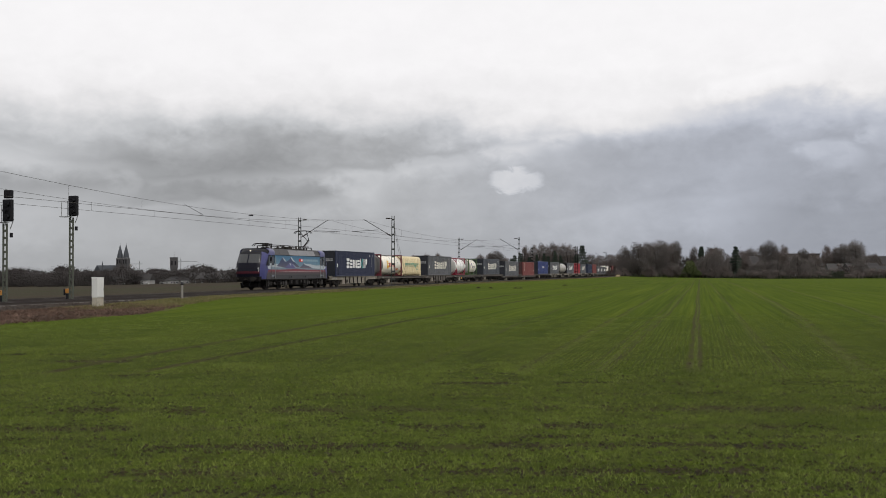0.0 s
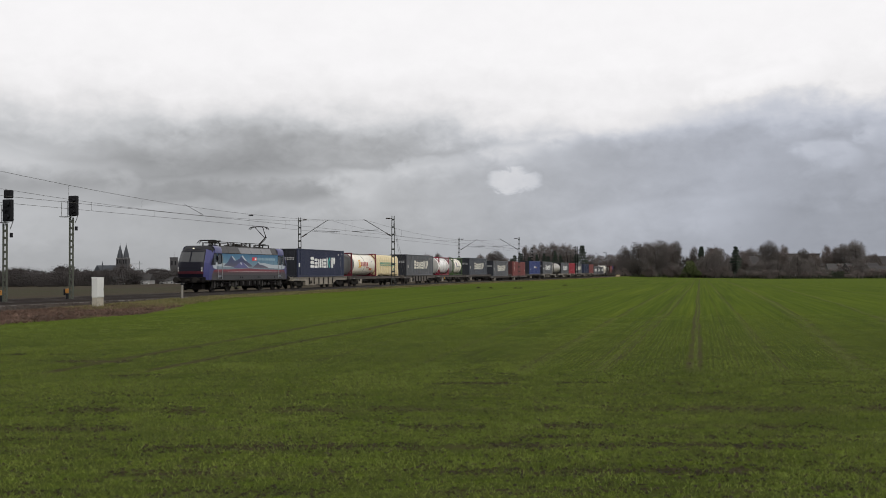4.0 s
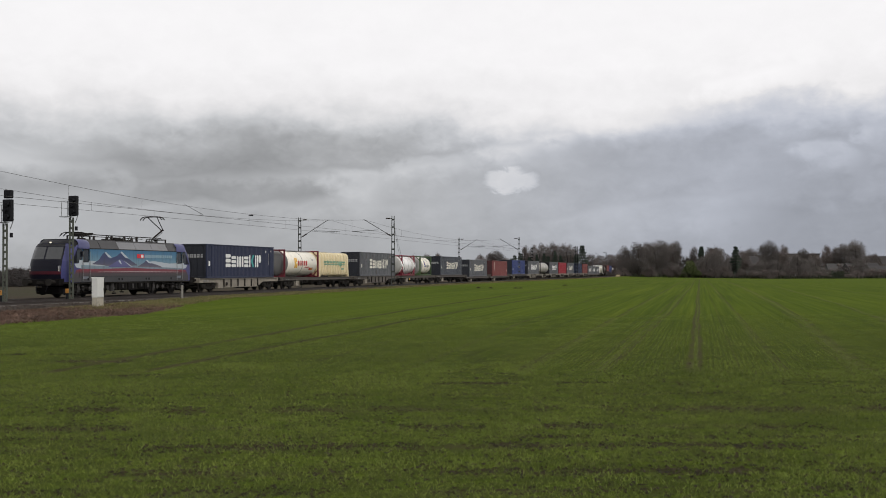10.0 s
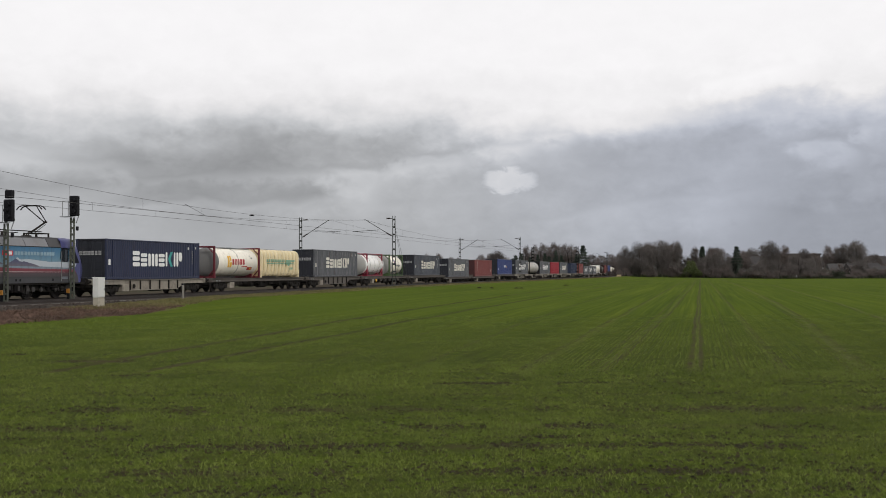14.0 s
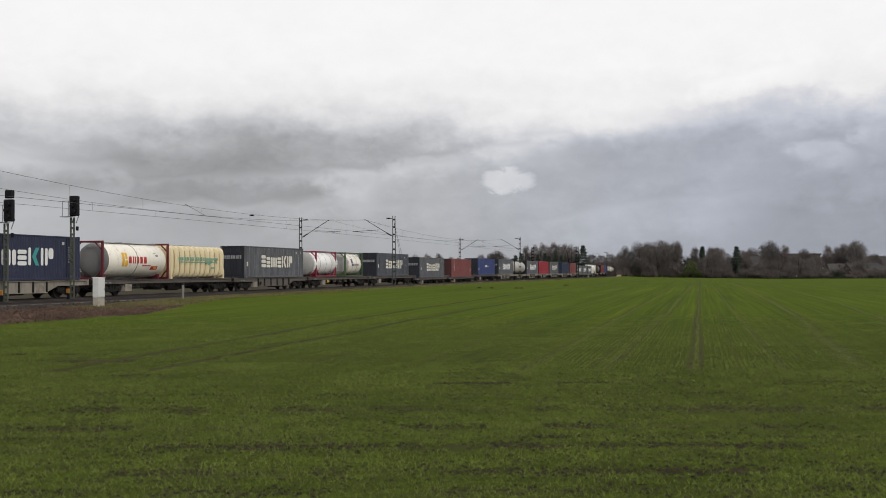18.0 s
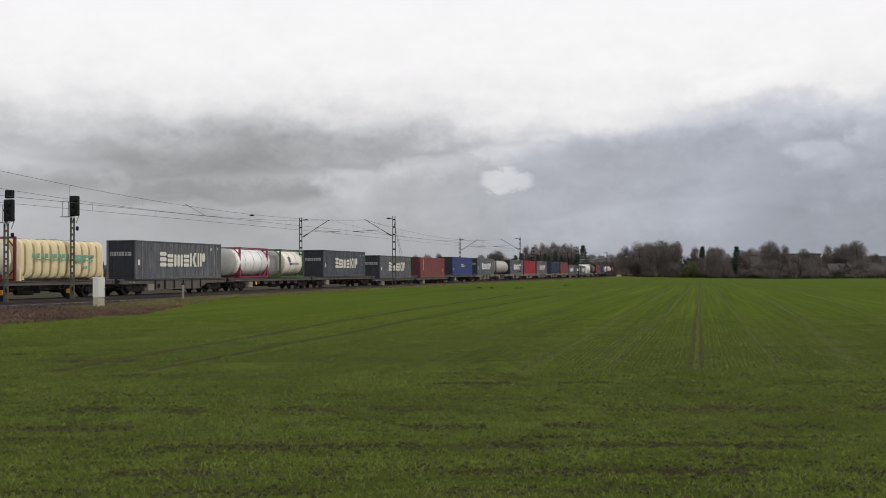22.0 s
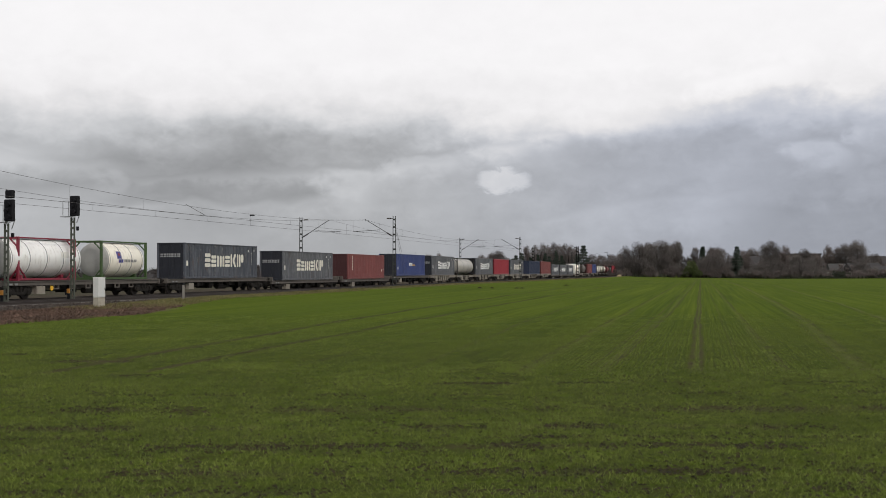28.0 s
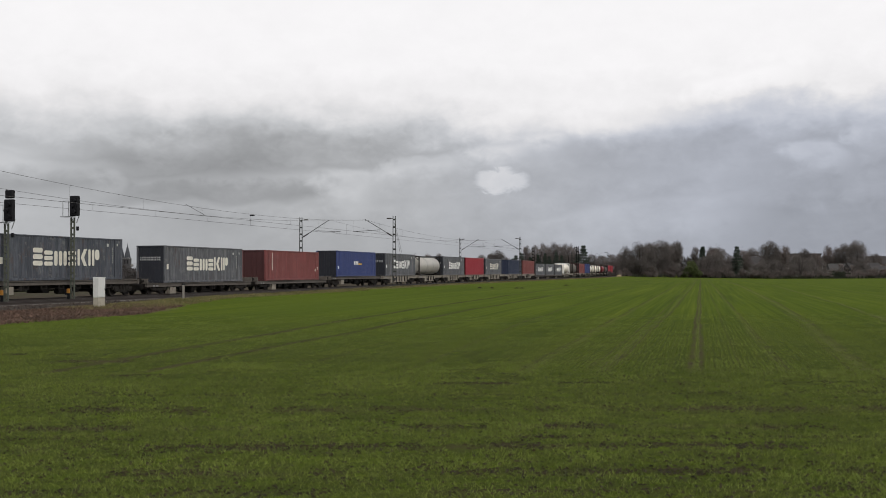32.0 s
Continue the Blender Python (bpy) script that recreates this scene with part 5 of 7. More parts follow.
def locomotive(front, rear):
    t = thing("electric_locomotive", "violet-blue electric locomotive with mountain artwork on its flanks", "locomotive")
    L = rear - front
    ends = L / 2 - 0.56                                   # nose tip
    W, Z0, EAVE, TOP = 1.49, 1.02, 3.46, 3.90

    def section(x, w, zt, ze, z0=Z0):
        """A body section: upright flanks, rounded shoulders, slightly crowned roof."""
        r = zt - ze
        pts = [(-w, z0), (-w, 2.45), (-w, 2.95), (-w, ze)]
        for q in (20, 40, 60, 80):
            pts.append((-w + 0.42 * (1 - math.cos(radians(q))) * w / W, ze + r * math.sin(radians(q))))
        pts += [(-0.5 * w, zt + 0.005), (0.5 * w, zt + 0.005)]
        for q in (80, 60, 40, 20):
            pts.append((w - 0.42 * (1 - math.cos(radians(q))) * w / W, ze + r * math.sin(radians(q))))
        pts += [(w, ze), (w, 2.95), (w, 2.45), (w, z0)]
        return [(x, y, z) for y, z in pts]

    def raked(ring, d):
        """The cab's corners lean back with the windscreen."""
        out = []
        for x, y, z in ring:
            lean = 0.72 * max(0.0, z - 2.45) * min(1.0, max(0.0, (abs(y) - 0.85) / 0.5)) * max(0.0, 1 - (d - 0.85) / 1.2)
            out.append((x + lean, y, z))
        return out

    body = Geo()
    body.loft([[(x, -W, Z0), (x, -W, 3.30), (x, -W + 0.28, TOP - 0.06), (x, -W + 0.36, TOP), (x, W - 0.36, TOP), (x, W - 0.28, TOP - 0.06), (x, W, 3.30), (x, W, Z0)] for x in (-ends + 2.05, -2.5, 2.5, ends - 2.05)], False, False, closed=False)
    part("body_shell", body, M_SKIRT, t, smooth=35)
    part("underframe", Geo().box(-ends + 0.4, ends - 0.4, -W + 0.05, W - 0.05, Z0 - 0.10, Z0 + 0.03), M_BOGIE, t)
    for e in (-1, 1):
        cab = Geo()
        rows = []
        # from the flank towards the nose: distance from the tip, half width, roof and eave heights
        for d, w, zt, ze in ((2.05, W, TOP, EAVE), (1.45, W - 0.01, TOP - 0.03, EAVE - 0.04), (1.10, W - 0.03, TOP - 0.10, EAVE - 0.10), (0.85, W - 0.06, TOP - 0.30, EAVE - 0.26)):
            rows.append(raked(section(-ends + d, w, zt, ze), d))
        if e > 0:
            rows = [[(-x, y, z) for x, y, z in r] for r in rows]
            rows = rows[::-1]
        cab.loft(rows[::-1], False, False, closed=False)
        c = part("cab", cab, M_VIOLET, t, "violet-blue cab", smooth=40)
        hoop = Geo()
        rows = [section(-ends + d, W + 0.030, TOP + 0.035, EAVE + 0.02)[3:-3] for d in (1.75, 2.05, 2.95, 3.12)]
        rows = [[(x, y, z if 0 < i < len(r) - 1 else 3.285) for i, (x, y, z) in enumerate(r)] for r in rows]
        rows[-1] = [(x - (0.20 if abs(y) < 1.2 else 0.0), y * 0.985, z - 0.03) for x, y, z in rows[-1]]
        if e > 0:
            rows = [[(-x, y, z) for x, y, z in r] for r in rows][::-1]
        hoop.loft(rows[::-1], False, False, closed=False)
        part("cab_roof_hoop", hoop, M_VIOLET, t, "violet-blue roof hoop over the cab door", smooth=40)
        brow = Geo()
        rr = [[(x, y * 1.004, z + 0.012) for x, y, z in raked(section(-ends + d, w, zt, ze), d)[4:14]] for d, w, zt, ze in ((1.38, W - 0.012, TOP - 0.035, EAVE - 0.045), (1.10, W - 0.03, TOP - 0.10, EAVE - 0.10), (0.84, W - 0.06, TOP - 0.30, EAVE - 0.26))]
        if e > 0:
            rr = [[(-x, y, z) for x, y, z in r] for r in rr][::-1]
        brow.loft(rr[::-1], False, False, closed=False)
        part("cab_brow", brow, M_BROW, t, "dark grey cab roof front", smooth=40)
        # the raked nose, as a grid of (z, setback from the tip, half width)
        prof = [(0.98, 0.14, 1.12), (1.56, 0.0, 1.18), (1.76, -0.02, 1.19), (2.10, 0.03, 1.20), (2.45, 0.13, 1.19), (3.05, 0.40, 1.16), (3.42, 0.58, 1.12), (3.60, 0.72, 1.04)]
        mats = {0: M_NOSE, 1: M_NOSERED, 2: M_NOSE, 3: M_NOSE, 4: M_NOSE, 5: M_NOSE, 6: M_BROW}
        nams = {0: "nose_skirt", 1: "nose_band", 2: "nose_panel", 3: "nose_panel", 4: "screen_frame", 5: "nose_brow", 6: "nose_top"}
        for i in range(7):
            (z0, s0, w0), (z1, s1, w1) = prof[i], prof[i + 1]
            g = Geo()
            rr = []
            for z, sb, w in ((z0, s0, w0), (z1, s1, w1)):
                ring = []
                for q in range(-6, 7):
                    u = q / 6
                    y = u * w
                    back = sb + 0.16 * u * u + (0.26 * max(0, abs(u) - 0.75) * 4 * 0.5)
                    ring.append((e * (ends - back), y, z))
                rr.append(ring)
            g.loft(rr if e > 0 else [r[::-1] for r in rr], False, False, closed=False)
            part(nams[i], g, mats[i], t, smooth=40)
        zs, sbs, ws = zip(*prof)
        for u0, u1 in ((-0.93, -0.05), (0.05, 0.93)):
            g = Geo()
            rr = []
            for z in (2.56, 2.85, 3.12, 3.38):
                sb, w = np.interp(z, zs, sbs), np.interp(z, zs, ws)
                rr.append([(e * (ends - (sb - 0.012 + 0.16 * u * u + 0.52 * max(0, abs(u) - 0.75))), u * w, z) for u in np.linspace(u0, u1, 6)])
            g.loft(rr if e > 0 else [r[::-1] for r in rr], False, False, closed=False)
            part("windscreen", g, M_SCREEN, t, "windscreen with a grey reflection in its colour", smooth=40)
        # corner cheeks between nose and flank
        for sy in (-1, 1):
            rr = []
            for z in (0.98, 1.56, 1.76, 2.10, 2.45, 2.75, 3.05, 3.24, 3.42, 3.60):
                sb, w = float(np.interp(z, zs, sbs)), float(np.interp(z, zs, ws))
                back = sb + 0.16 + 0.13
                f = np.interp(z, [0.98, EAVE - 0.26, EAVE, 3.60], [W - 0.06, W - 0.06, W - 0.12, W - 0.34])
                rr.append([(e * (ends - back), sy * w, z), (e * (ends - max(0.86, back + 0.08) - 0.72 * max(0.0, z - 2.45) * min(1.0, max(0.0, (f - 0.85) / 0.5))), sy * f, z)])
            rr = rr if e * sy > 0 else [r[::-1] for r in rr]
            part("nose_cheek", Geo().loft(rr[:5], False, False, closed=False), M_VIOLET, t, smooth=30)
            part("screen_pillar", Geo().loft(rr[4:], False, False, closed=False), M_VIOLET, t, "violet pillar beside the windscreen", smooth=30)
            lamp = part("headlight", Geo().box(*sorted((e * (ends - 0.50), e * (ends - 0.20))), sy * 1.02 - 0.14, sy * 1.02 + 0.14, 1.70, 2.14, 0.05), M_HOUSING, t)
            g = Geo()
            g.tube((e * (ends - 0.24), sy * 1.04, 1.81), (e * (ends - 0.19), sy * 1.04, 1.81), 0.055, n=14)
            part("lamp_lens", g, M_LAMP if e < 0 else M_REFLECT, lamp, "lit white lamp" if e < 0 else "")
            g = Geo()
            g.tube((e * (ends - 0.24), sy * 1.02, 2.00), (e * (ends - 0.192), sy * 1.02, 2.00), 0.095, n=16)
            part("reflector", g, M_REFLECT, lamp, "round lamp reflector")
            g = Geo()
            g.lathe(((e * (ends - 0.1), sy * 0.875, 1.05), (e, 0, 0)), [(0, 0.13), (0.42, 0.12), (0.44, 0.08), (0.66, 0.08), (0.67, 0.24), (0.72, 0.24), (0.725, 0.02)], 16)
            part("buffer", g, M_BOGIE, t)
        g = Geo()
        g.tube((e * (ends - 0.90), 0, 3.68), (e * (ends - 0.78), 0, 3.68), 0.05, n=12)
        part("top_lamp", g, M_LAMP if e < 0 else M_REFLECT, t)
        g = Geo()
        pts = [(e * (ends - 1.15), 0.24), (e * (ends - 0.66), 0.27), (e * (ends - 0.52), 0.70), (e * (ends - 1.15), 0.70)]
        g.prism(pts if e > 0 else pts[::-1], -0.90, 0.90)
        part("snow_plough", g, M_UNDER, t, "black snow plough")
        pts = [(e * (ends - 0.60), 0.80), (e * (ends - 0.02), 0.84), (e * (ends - 0.0), 1.24), (e * (ends - 0.60), 1.30)]
        part("bumper_beam", Geo().prism(pts if e > 0 else pts[::-1], -1.24, 1.24), M_UNDER, t, "black bumper beam")
        for yy in (-0.42, 0.42):
            g = Geo()
            g.tube((e * (ends - 0.02), yy, 0.90), (e * (ends + 0.16), yy * 0.9, 0.52), 0.03, n=6)
            g.tube((e * (ends + 0.16), yy * 0.9, 0.52), (e * (ends + 0.05), yy * 0.6, 0.40), 0.03, n=6)
            part("brake_hose", g, M_BLACK, t)
        part("coupling_hook", Geo().box(*sorted((e * (ends - 0.1), e * (ends + 0.5))), -0.08, 0.08, 0.95, 1.10), M_BOGIE, t)
        g = Geo()
        g.tube((e * (ends - 0.30), -0.06, 2.42), (e * (ends - 0.55), -0.50, 3.2), 0.015, n=5)
        part("wiper", g, M_BLACK, t)
        g = Geo()
        g.tube((e * (ends - 0.30), 0.06, 2.42), (e * (ends - 0.55), 0.50, 3.2), 0.015, n=5)
        part("wiper", g, M_BLACK, t)
        for sy in (-1, 1):
            y = sy * (W + 0.006)
            d = -1 if e < 0 else 1
            g = Geo()
            xs = sorted((d * (ends - 1.62), d * (ends - 2.20)))
            g.box(xs[0], xs[1], min(y, sy * W), max(y, sy * W), 2.35, 3.22)
            part("cab_side_window", g, M_GLASS, t)
            g = Geo()
            ya, yb = sorted((sy * (W + 0.001), sy * (W + 0.004)))
            pts = [(d * (ends - 1.05), 2.30), (d * (ends - 3.05), 2.34), (d * (ends - 3.20), 2.60), (d * (ends - 3.12), 3.28), (d * (ends - 1.68), 3.28)]
            g.prism(pts if d > 0 else pts[::-1], ya, yb)
            part("window_surround", g, M_NOSE, t)
            g = Geo()
            pts = [(d * (ends - 1.55), 2.02), (d * (ends - 2.12), 1.94), (d * (ends - 2.12), 2.30), (d * (ends - 1.35), 2.26)]
            g.prism(pts if d > 0 else pts[::-1], ya, yb)
            part("cab_side_panel", g, M_SNOW, t, "pale blue-white cab side sweep")
            g = Geo()
            pts = [(d * (ends - 1.15), 1.03), (d * (ends - 2.12), 1.03), (d * (ends - 2.12), 1.90), (d * (ends - 1.6), 1.86), (d * (ends - 1.25), 1.5)]
            g.prism(pts if d > 0 else pts[::-1], ya, yb)
            part("cab_sill_panel", g, M_DUSK, t, "dark dusky lower cab panel")
            g = Geo()
            xs = sorted((d * (ends - 2.35), d * (ends - 3.0)))
            dr = Geo().box(xs[0], xs[1], min(y, sy * W), max(y, sy * W), 1.25, 3.36)
            door = part("cab_door", dr, M_FLANK, t)
            part("door_top_panel", Geo().box(xs[0], xs[1], min(y, y + sy * 0.003), max(y, y + sy * 0.003), 2.36, 3.28), M_NOSE, door, "black upper door panel")
            part("door_window", Geo().box(xs[0] + 0.09, xs[1] - 0.09, min(y, y + sy * 0.005), max(y, y + sy * 0.005), 2.42, 3.18), M_GLASS, door)
            for x in (xs[0] - 0.09, xs[1] + 0.09):
                part("handrail", Geo().tube((x, y + sy * 0.05, 1.1), (x, y + sy * 0.05, 3.1), 0.02, n=6), M_GALV, t)
            for z in (0.35, 0.65):
                part("step", Geo().box(xs[0] + 0.05, xs[1] - 0.05, sy * 1.30 - 0.12, sy * 1.30 + 0.12, z, z + 0.04), M_BOGIE, t)
            g = Geo()
            xm = d * (ends - 2.15)
            g.box(xm - 0.05, xm + 0.05, min(y, y + sy * 0.10), max(y, y + sy * 0.10), 2.72, 3.10, 0.02)
            part("mirror", g, M_NOSE, t)
    # flank artwork, each layer a little proud of the one below
    f0, f1 = -ends + 2.1, ends - 2.1
    y = -W

    def poly(off, pts):
        return lambda g: g.prism(pts[::-1], y - off, y - off + 0.003)

    def rect(off, x0, x1, z0, z1):
        return lambda g: g.box(x0, x1, y - off, y - off + 0.003, z0, z1)

    mirrored("flank_panel", rect(0.004, f0, f1, 1.72, 3.30), M_FLANK, t, "light blue flank panel")
    mirrored("white_sweep", poly(0.008, [(f0 - 0.2, 2.20), (f0 + 2.6, 2.12), (f0 + 4.0, 2.30), (f0 + 4.0, 2.42), (f0 + 2.4, 2.42), (f0 - 0.2, 2.52)]), M_SNOW, t)
    mirrored("white_sweep", poly(0.008, [(f1 - 4.3, 2.10), (f1 + 0.2, 1.98), (f1 + 0.2, 2.40), (f1 - 2.2, 2.36), (f1 - 4.3, 2.52), (f1 - 5.2, 2.48)]), M_SNOW, t)
    mirrored("mountain", poly(0.012, [(f0 + 1.3, 2.25), (f0 + 2.1, 2.55), (f0 + 2.7, 3.05), (f0 + 3.0, 3.10), (f0 + 3.5, 2.65), (f0 + 4.4, 2.85), (f0 + 5.0, 3.18), (f0 + 5.3, 2.95), (f0 + 6.1, 2.6), (f0 + 7.2, 2.2), (f0 + 4, 2.1)]), M_RANGE, t, "blue painted mountain range")
    mirrored("mountain", poly(0.012, [(f0 + 7.2, 2.10), (f0 + 7.9, 2.35), (f0 + 8.5, 2.62), (f0 + 9.0, 2.40), (f0 + 10.2, 2.20), (f0 + 10.8, 2.05)]), M_RANGE, t, "blue painted mountain")
    mirrored("mountain", poly(0.016, [(f0 + 3.2, 2.05), (f0 + 4.2, 2.42), (f0 + 4.9, 2.62), (f0 + 5.5, 2.45), (f0 + 6.6, 2.05)]), material("mountain_violet_livery", (0.10, 0.10, 0.23), 0.4, vary=0.25, grain=2), t, "violet painted mountain")
    for peak in ([(f0 + 2.82, 3.08), (f0 + 3.0, 3.10), (f0 + 3.75, 2.70), (f0 + 3.3, 2.74)], [(f0 + 4.85, 3.10), (f0 + 5.0, 3.18), (f0 + 5.95, 2.68), (f0 + 5.45, 2.74)],
                 [(f0 + 4.55, 2.50), (f0 + 4.75, 2.58), (f0 + 5.0, 2.30), (f0 + 4.9, 2.28)], [(f0 + 5.3, 2.50), (f0 + 5.45, 2.47), (f0 + 6.5, 2.08), (f0 + 6.2, 2.10)],
                 [(f0 + 8.35, 2.55), (f0 + 8.5, 2.62), (f0 + 9.1, 2.34), (f0 + 8.7, 2.38)]):
        mirrored("snow_peak", poly(0.020, peak), M_SNOW, t, "white snow peak")
    mirrored("red_band", poly(0.0225, [(f0 - 0.2, 1.74), (f1 + 0.2, 1.74), (f1 + 0.2, 1.88), (f0 + 9, 1.94), (f0 + 6.5, 2.02), (f0 + 3, 1.93), (f0 - 0.2, 1.91)]), M_DUSK, t, "dark red band")
    mirrored("sill_band", rect(0.0225, f0 - 0.2, f1 + 0.2, 1.42, 1.74), M_DUSK, t)
    mirrored("logo_square", rect(0.0245, f0 + 7.05, f0 + 8.05, 2.72, 3.02), M_LOGORED, t, "red logo square with white marks")
    mirrored("logo_mark", rect(0.028, f0 + 7.62, f0 + 7.95, 2.77, 2.97), M_LOGO, t)

    def bars(g):
        blocks(g, f0 + 8.2, f0 + 12.2, 2.76, 2.98, y - 0.020, (1, 1, 1, 0.3, 1, 1, 1, 1, 1, 0.3, 1, 1, 1, 1, 1), ("bar",) * 15, 0.004)

    mirrored("lettering_bars", bars, material("pale_blue_lettering", (0.24, 0.35, 0.42), 0.5), t, "pale lettering bars")

    for x in (f0 + 0.75, f0 + 4.6, f0 + 5.0, f0 + 8.3, f0 + 8.7, f0 + 12.0):
        mirrored("sill_socket", rect(0.012, x, x + 0.17, 1.14, 1.29), M_BLACK, t)
    mirrored("pale_stripe", poly(0.0255, [(f0 + 2.0, 1.715), (f1 - 0.6, 1.70), (f1 - 0.6, 1.725), (f0 + 7.0, 1.765), (f0 + 2.0, 1.735)]), material("pale_pink_stripe", (0.34, 0.27, 0.27), 0.5, vary=0.2), t, "pale stripe under the red band")
    mirrored("eave_gutter", rect(0.02, f0 + 1.0, f1 - 1.0, 3.285, 3.325), M_BROW, t)
    # the gently sloped roof side: grey hatch panels and dark grilles
    for side in (-1, 1):
        for i in range(6):
            xa, xb = f0 + (f1 - f0) * i / 6 + 0.03, f0 + (f1 - f0) * (i + 1) / 6 - 0.03
            g = Geo()
            q = [(xa, side * W, 3.32), (xb, side * W, 3.32), (xb, side * (W - 0.27), TOP - 0.07), (xa, side * (W - 0.27), TOP - 0.07)]
            q2 = [(px, py + side * 0.022, pz + 0.012) for px, py, pz in q]
            g.loft([q, q2] if side < 0 else [q[::-1], q2[::-1]])
            part("roof_hatch", g, M_ROOFD if i in (0, 1, 5) else M_ROOF, t, "dark grille" if i in (0, 1, 5) else "grey roof hatch")
    part("roof_deck", Geo().box(f0, f1, -W + 0.36, W - 0.36, TOP - 0.02, TOP + 0.05), M_ROOFD, t)
    for i in range(7):
        x = -2.6 + i * 0.85
        g = Geo()
        g.lathe(((x, -0.55 if i % 2 else 0.35, TOP + 0.04), (0, 0, 1)), [(0.35 * j / 8, 0.07 + 0.04 * (j % 2)) for j in range(9)], 10)
        part("roof_insulator", g, M_INSUL, t)
    g = Geo()
    g.tube((-5.2, -0.55, TOP + 0.42), (5.2, -0.55, TOP + 0.42), 0.035, n=6)
    g.box(-1.6, -0.9, -0.8, -0.3, TOP + 0.05, TOP + 0.30, 0.04)
    g.box(0.6, 1.1, 0.0, 0.5, TOP + 0.05, TOP + 0.28, 0.04)
    g.tube((-4.0, 0.35, TOP + 0.34), (4.0, 0.35, TOP + 0.34), 0.03, n=6)
    part("roof_conductor", g, M_BOGIE, t)

    for i in range(12):
        x = -6.0 + i * 1.02
        yy = (-0.85, -0.25, 0.55)[i % 3]
        g = Geo()
        g.box(x - 0.22, x + 0.22, yy - 0.16, yy + 0.16, TOP + 0.05, TOP + 0.12 + 0.05 * (i % 3), 0.02)
        g.tube((x, yy, TOP + 0.1), (x + 0.5, yy + 0.1, TOP + 0.40 + 0.05 * (i % 3)), 0.03, n=5)
        part("roof_fitting", g, M_BOGIE, t)

    def pantograph(x, up, s):
        """s: the way its knee points along the roof."""
        p = Geo()
        for yy in (-0.45, 0.45):
            p.tube((x - 0.7, yy, TOP + 0.32), (x + 0.7, yy, TOP + 0.32), 0.04, n=6)
        for dx in (-0.65, 0.65):
            p.tube((x + dx, -0.5, TOP + 0.32), (x + dx, 0.5, TOP + 0.32), 0.04, n=6)
            for yy in (-0.45, 0.45):
                p.tube((x + dx, yy, TOP), (x + dx, yy, TOP + 0.3), 0.06, n=8)
        base = part("pantograph_base", p, M_BOGIE, t)
        foot = Vector((x - s * 0.5, 0, TOP + 0.40))
        knee = Vector((x + s * 0.95, 0, TOP + 1.10)) if up else Vector((x + s * 1.55, 0, TOP + 0.52))
        head = Vector((x - s * 0.55, 0, CONTACT - 0.09)) if up else Vector((x - s * 0.6, 0, TOP + 0.50))
        g = Geo()
        g.tube(foot, knee, 0.07, 0.06, n=8)
        g.tube(foot + Vector((0.35 * s, 0, -0.02)), knee + Vector((0.04 * s, 0, -0.14)), 0.02, n=6)
        part("lower_arm", g, M_BOGIE, t)
        g = Geo()
        for yy in (-1, 1):
            g.tube(knee + Vector((0, yy * 0.08, 0)), head + Vector((0, yy * 0.40, 0)), 0.034, n=6)
        g.tube(knee - Vector((0, 0.12, 0)), knee + Vector((0, 0.12, 0)), 0.06, n=8)
        part("upper_arm", g, M_BOGIE, t)
        g = Geo()
        for dx in (-0.20, 0.20):
            pts = [(-0.95, -0.22), (-0.78, -0.04), (-0.55, 0.04), (0.55, 0.04), (0.78, -0.04), (0.95, -0.22)]
            for (ya, za), (yb, zb) in zip(pts, pts[1:]):
                g.tube(head + Vector((dx, ya, za)), head + Vector((dx, yb, zb)), 0.036, n=6)
        for yy in (-0.4, 0.4):
            g.tube(head + Vector((-0.2, yy, 0)), head + Vector((0.2, yy, 0)), 0.02, n=5)
        part("contact_strip", g, M_BOGIE, t)

    pantograph(5.45, True, 1)
    pantograph(-5.0, False, 1)
    for x in (-4.9, 4.9):
        bogie(t, x, 0.625, 3.0, True)
    g = Geo()
    g.box(-2.4, 2.4, -1.30, 1.30, 0.42, 1.0, 0.05)
    part("transformer_box", g, M_BOGIE, t)
    for sy in (-1, 1):
        for xa, xb, z0 in ((-2.2, -1.2, 0.46), (-0.9, 0.2, 0.40), (0.5, 1.2, 0.52), (1.4, 2.1, 0.44)):
            ya, yb = sorted((sy * 1.42, sy * 1.28))
            part("equipment_cover", Geo().box(xa, xb, ya, yb, z0, 0.98, 0.03), M_UNDER, t)
            part("pipe_bracket", Geo().box((xa + xb) / 2 - 0.08, (xa + xb) / 2 + 0.10, ya - 0.05 if sy < 0 else yb, ya if sy < 0 else yb + 0.05, z0 + 0.12, 0.86, 0.01), M_GEAR, t)
        for bx in (-4.9, 4.9):
            g = Geo()
            for dx in (-1.5, 1.5):
                g.tube((bx + dx, sy * 1.26, 0.62), (bx + dx, sy * 1.30, 0.62), 0.17, n=14)
                g.tube((bx + dx - 0.3, sy * 1.24, 0.5), (bx + dx - 0.55, sy * 1.24, 0.98), 0.05, n=6)
                g.box(bx + dx * 1.42 - 0.18, bx + dx * 1.42 + 0.18, sy * 1.2 - 0.12, sy * 1.2 + 0.12, 0.35, 1.0, 0.03)
            part("axle_gear", g, M_GEAR, t)
            g = Geo()
            for dx in (-0.55, 0.0, 0.55):
                g.tube((bx + dx, sy * 1.24, 0.55), (bx + dx, sy * 1.24, 1.02), 0.13, n=12)
            g.tube((bx - 0.9, sy * 1.34, 0.86), (bx + 0.9, sy * 1.34, 0.74), 0.06, n=8)
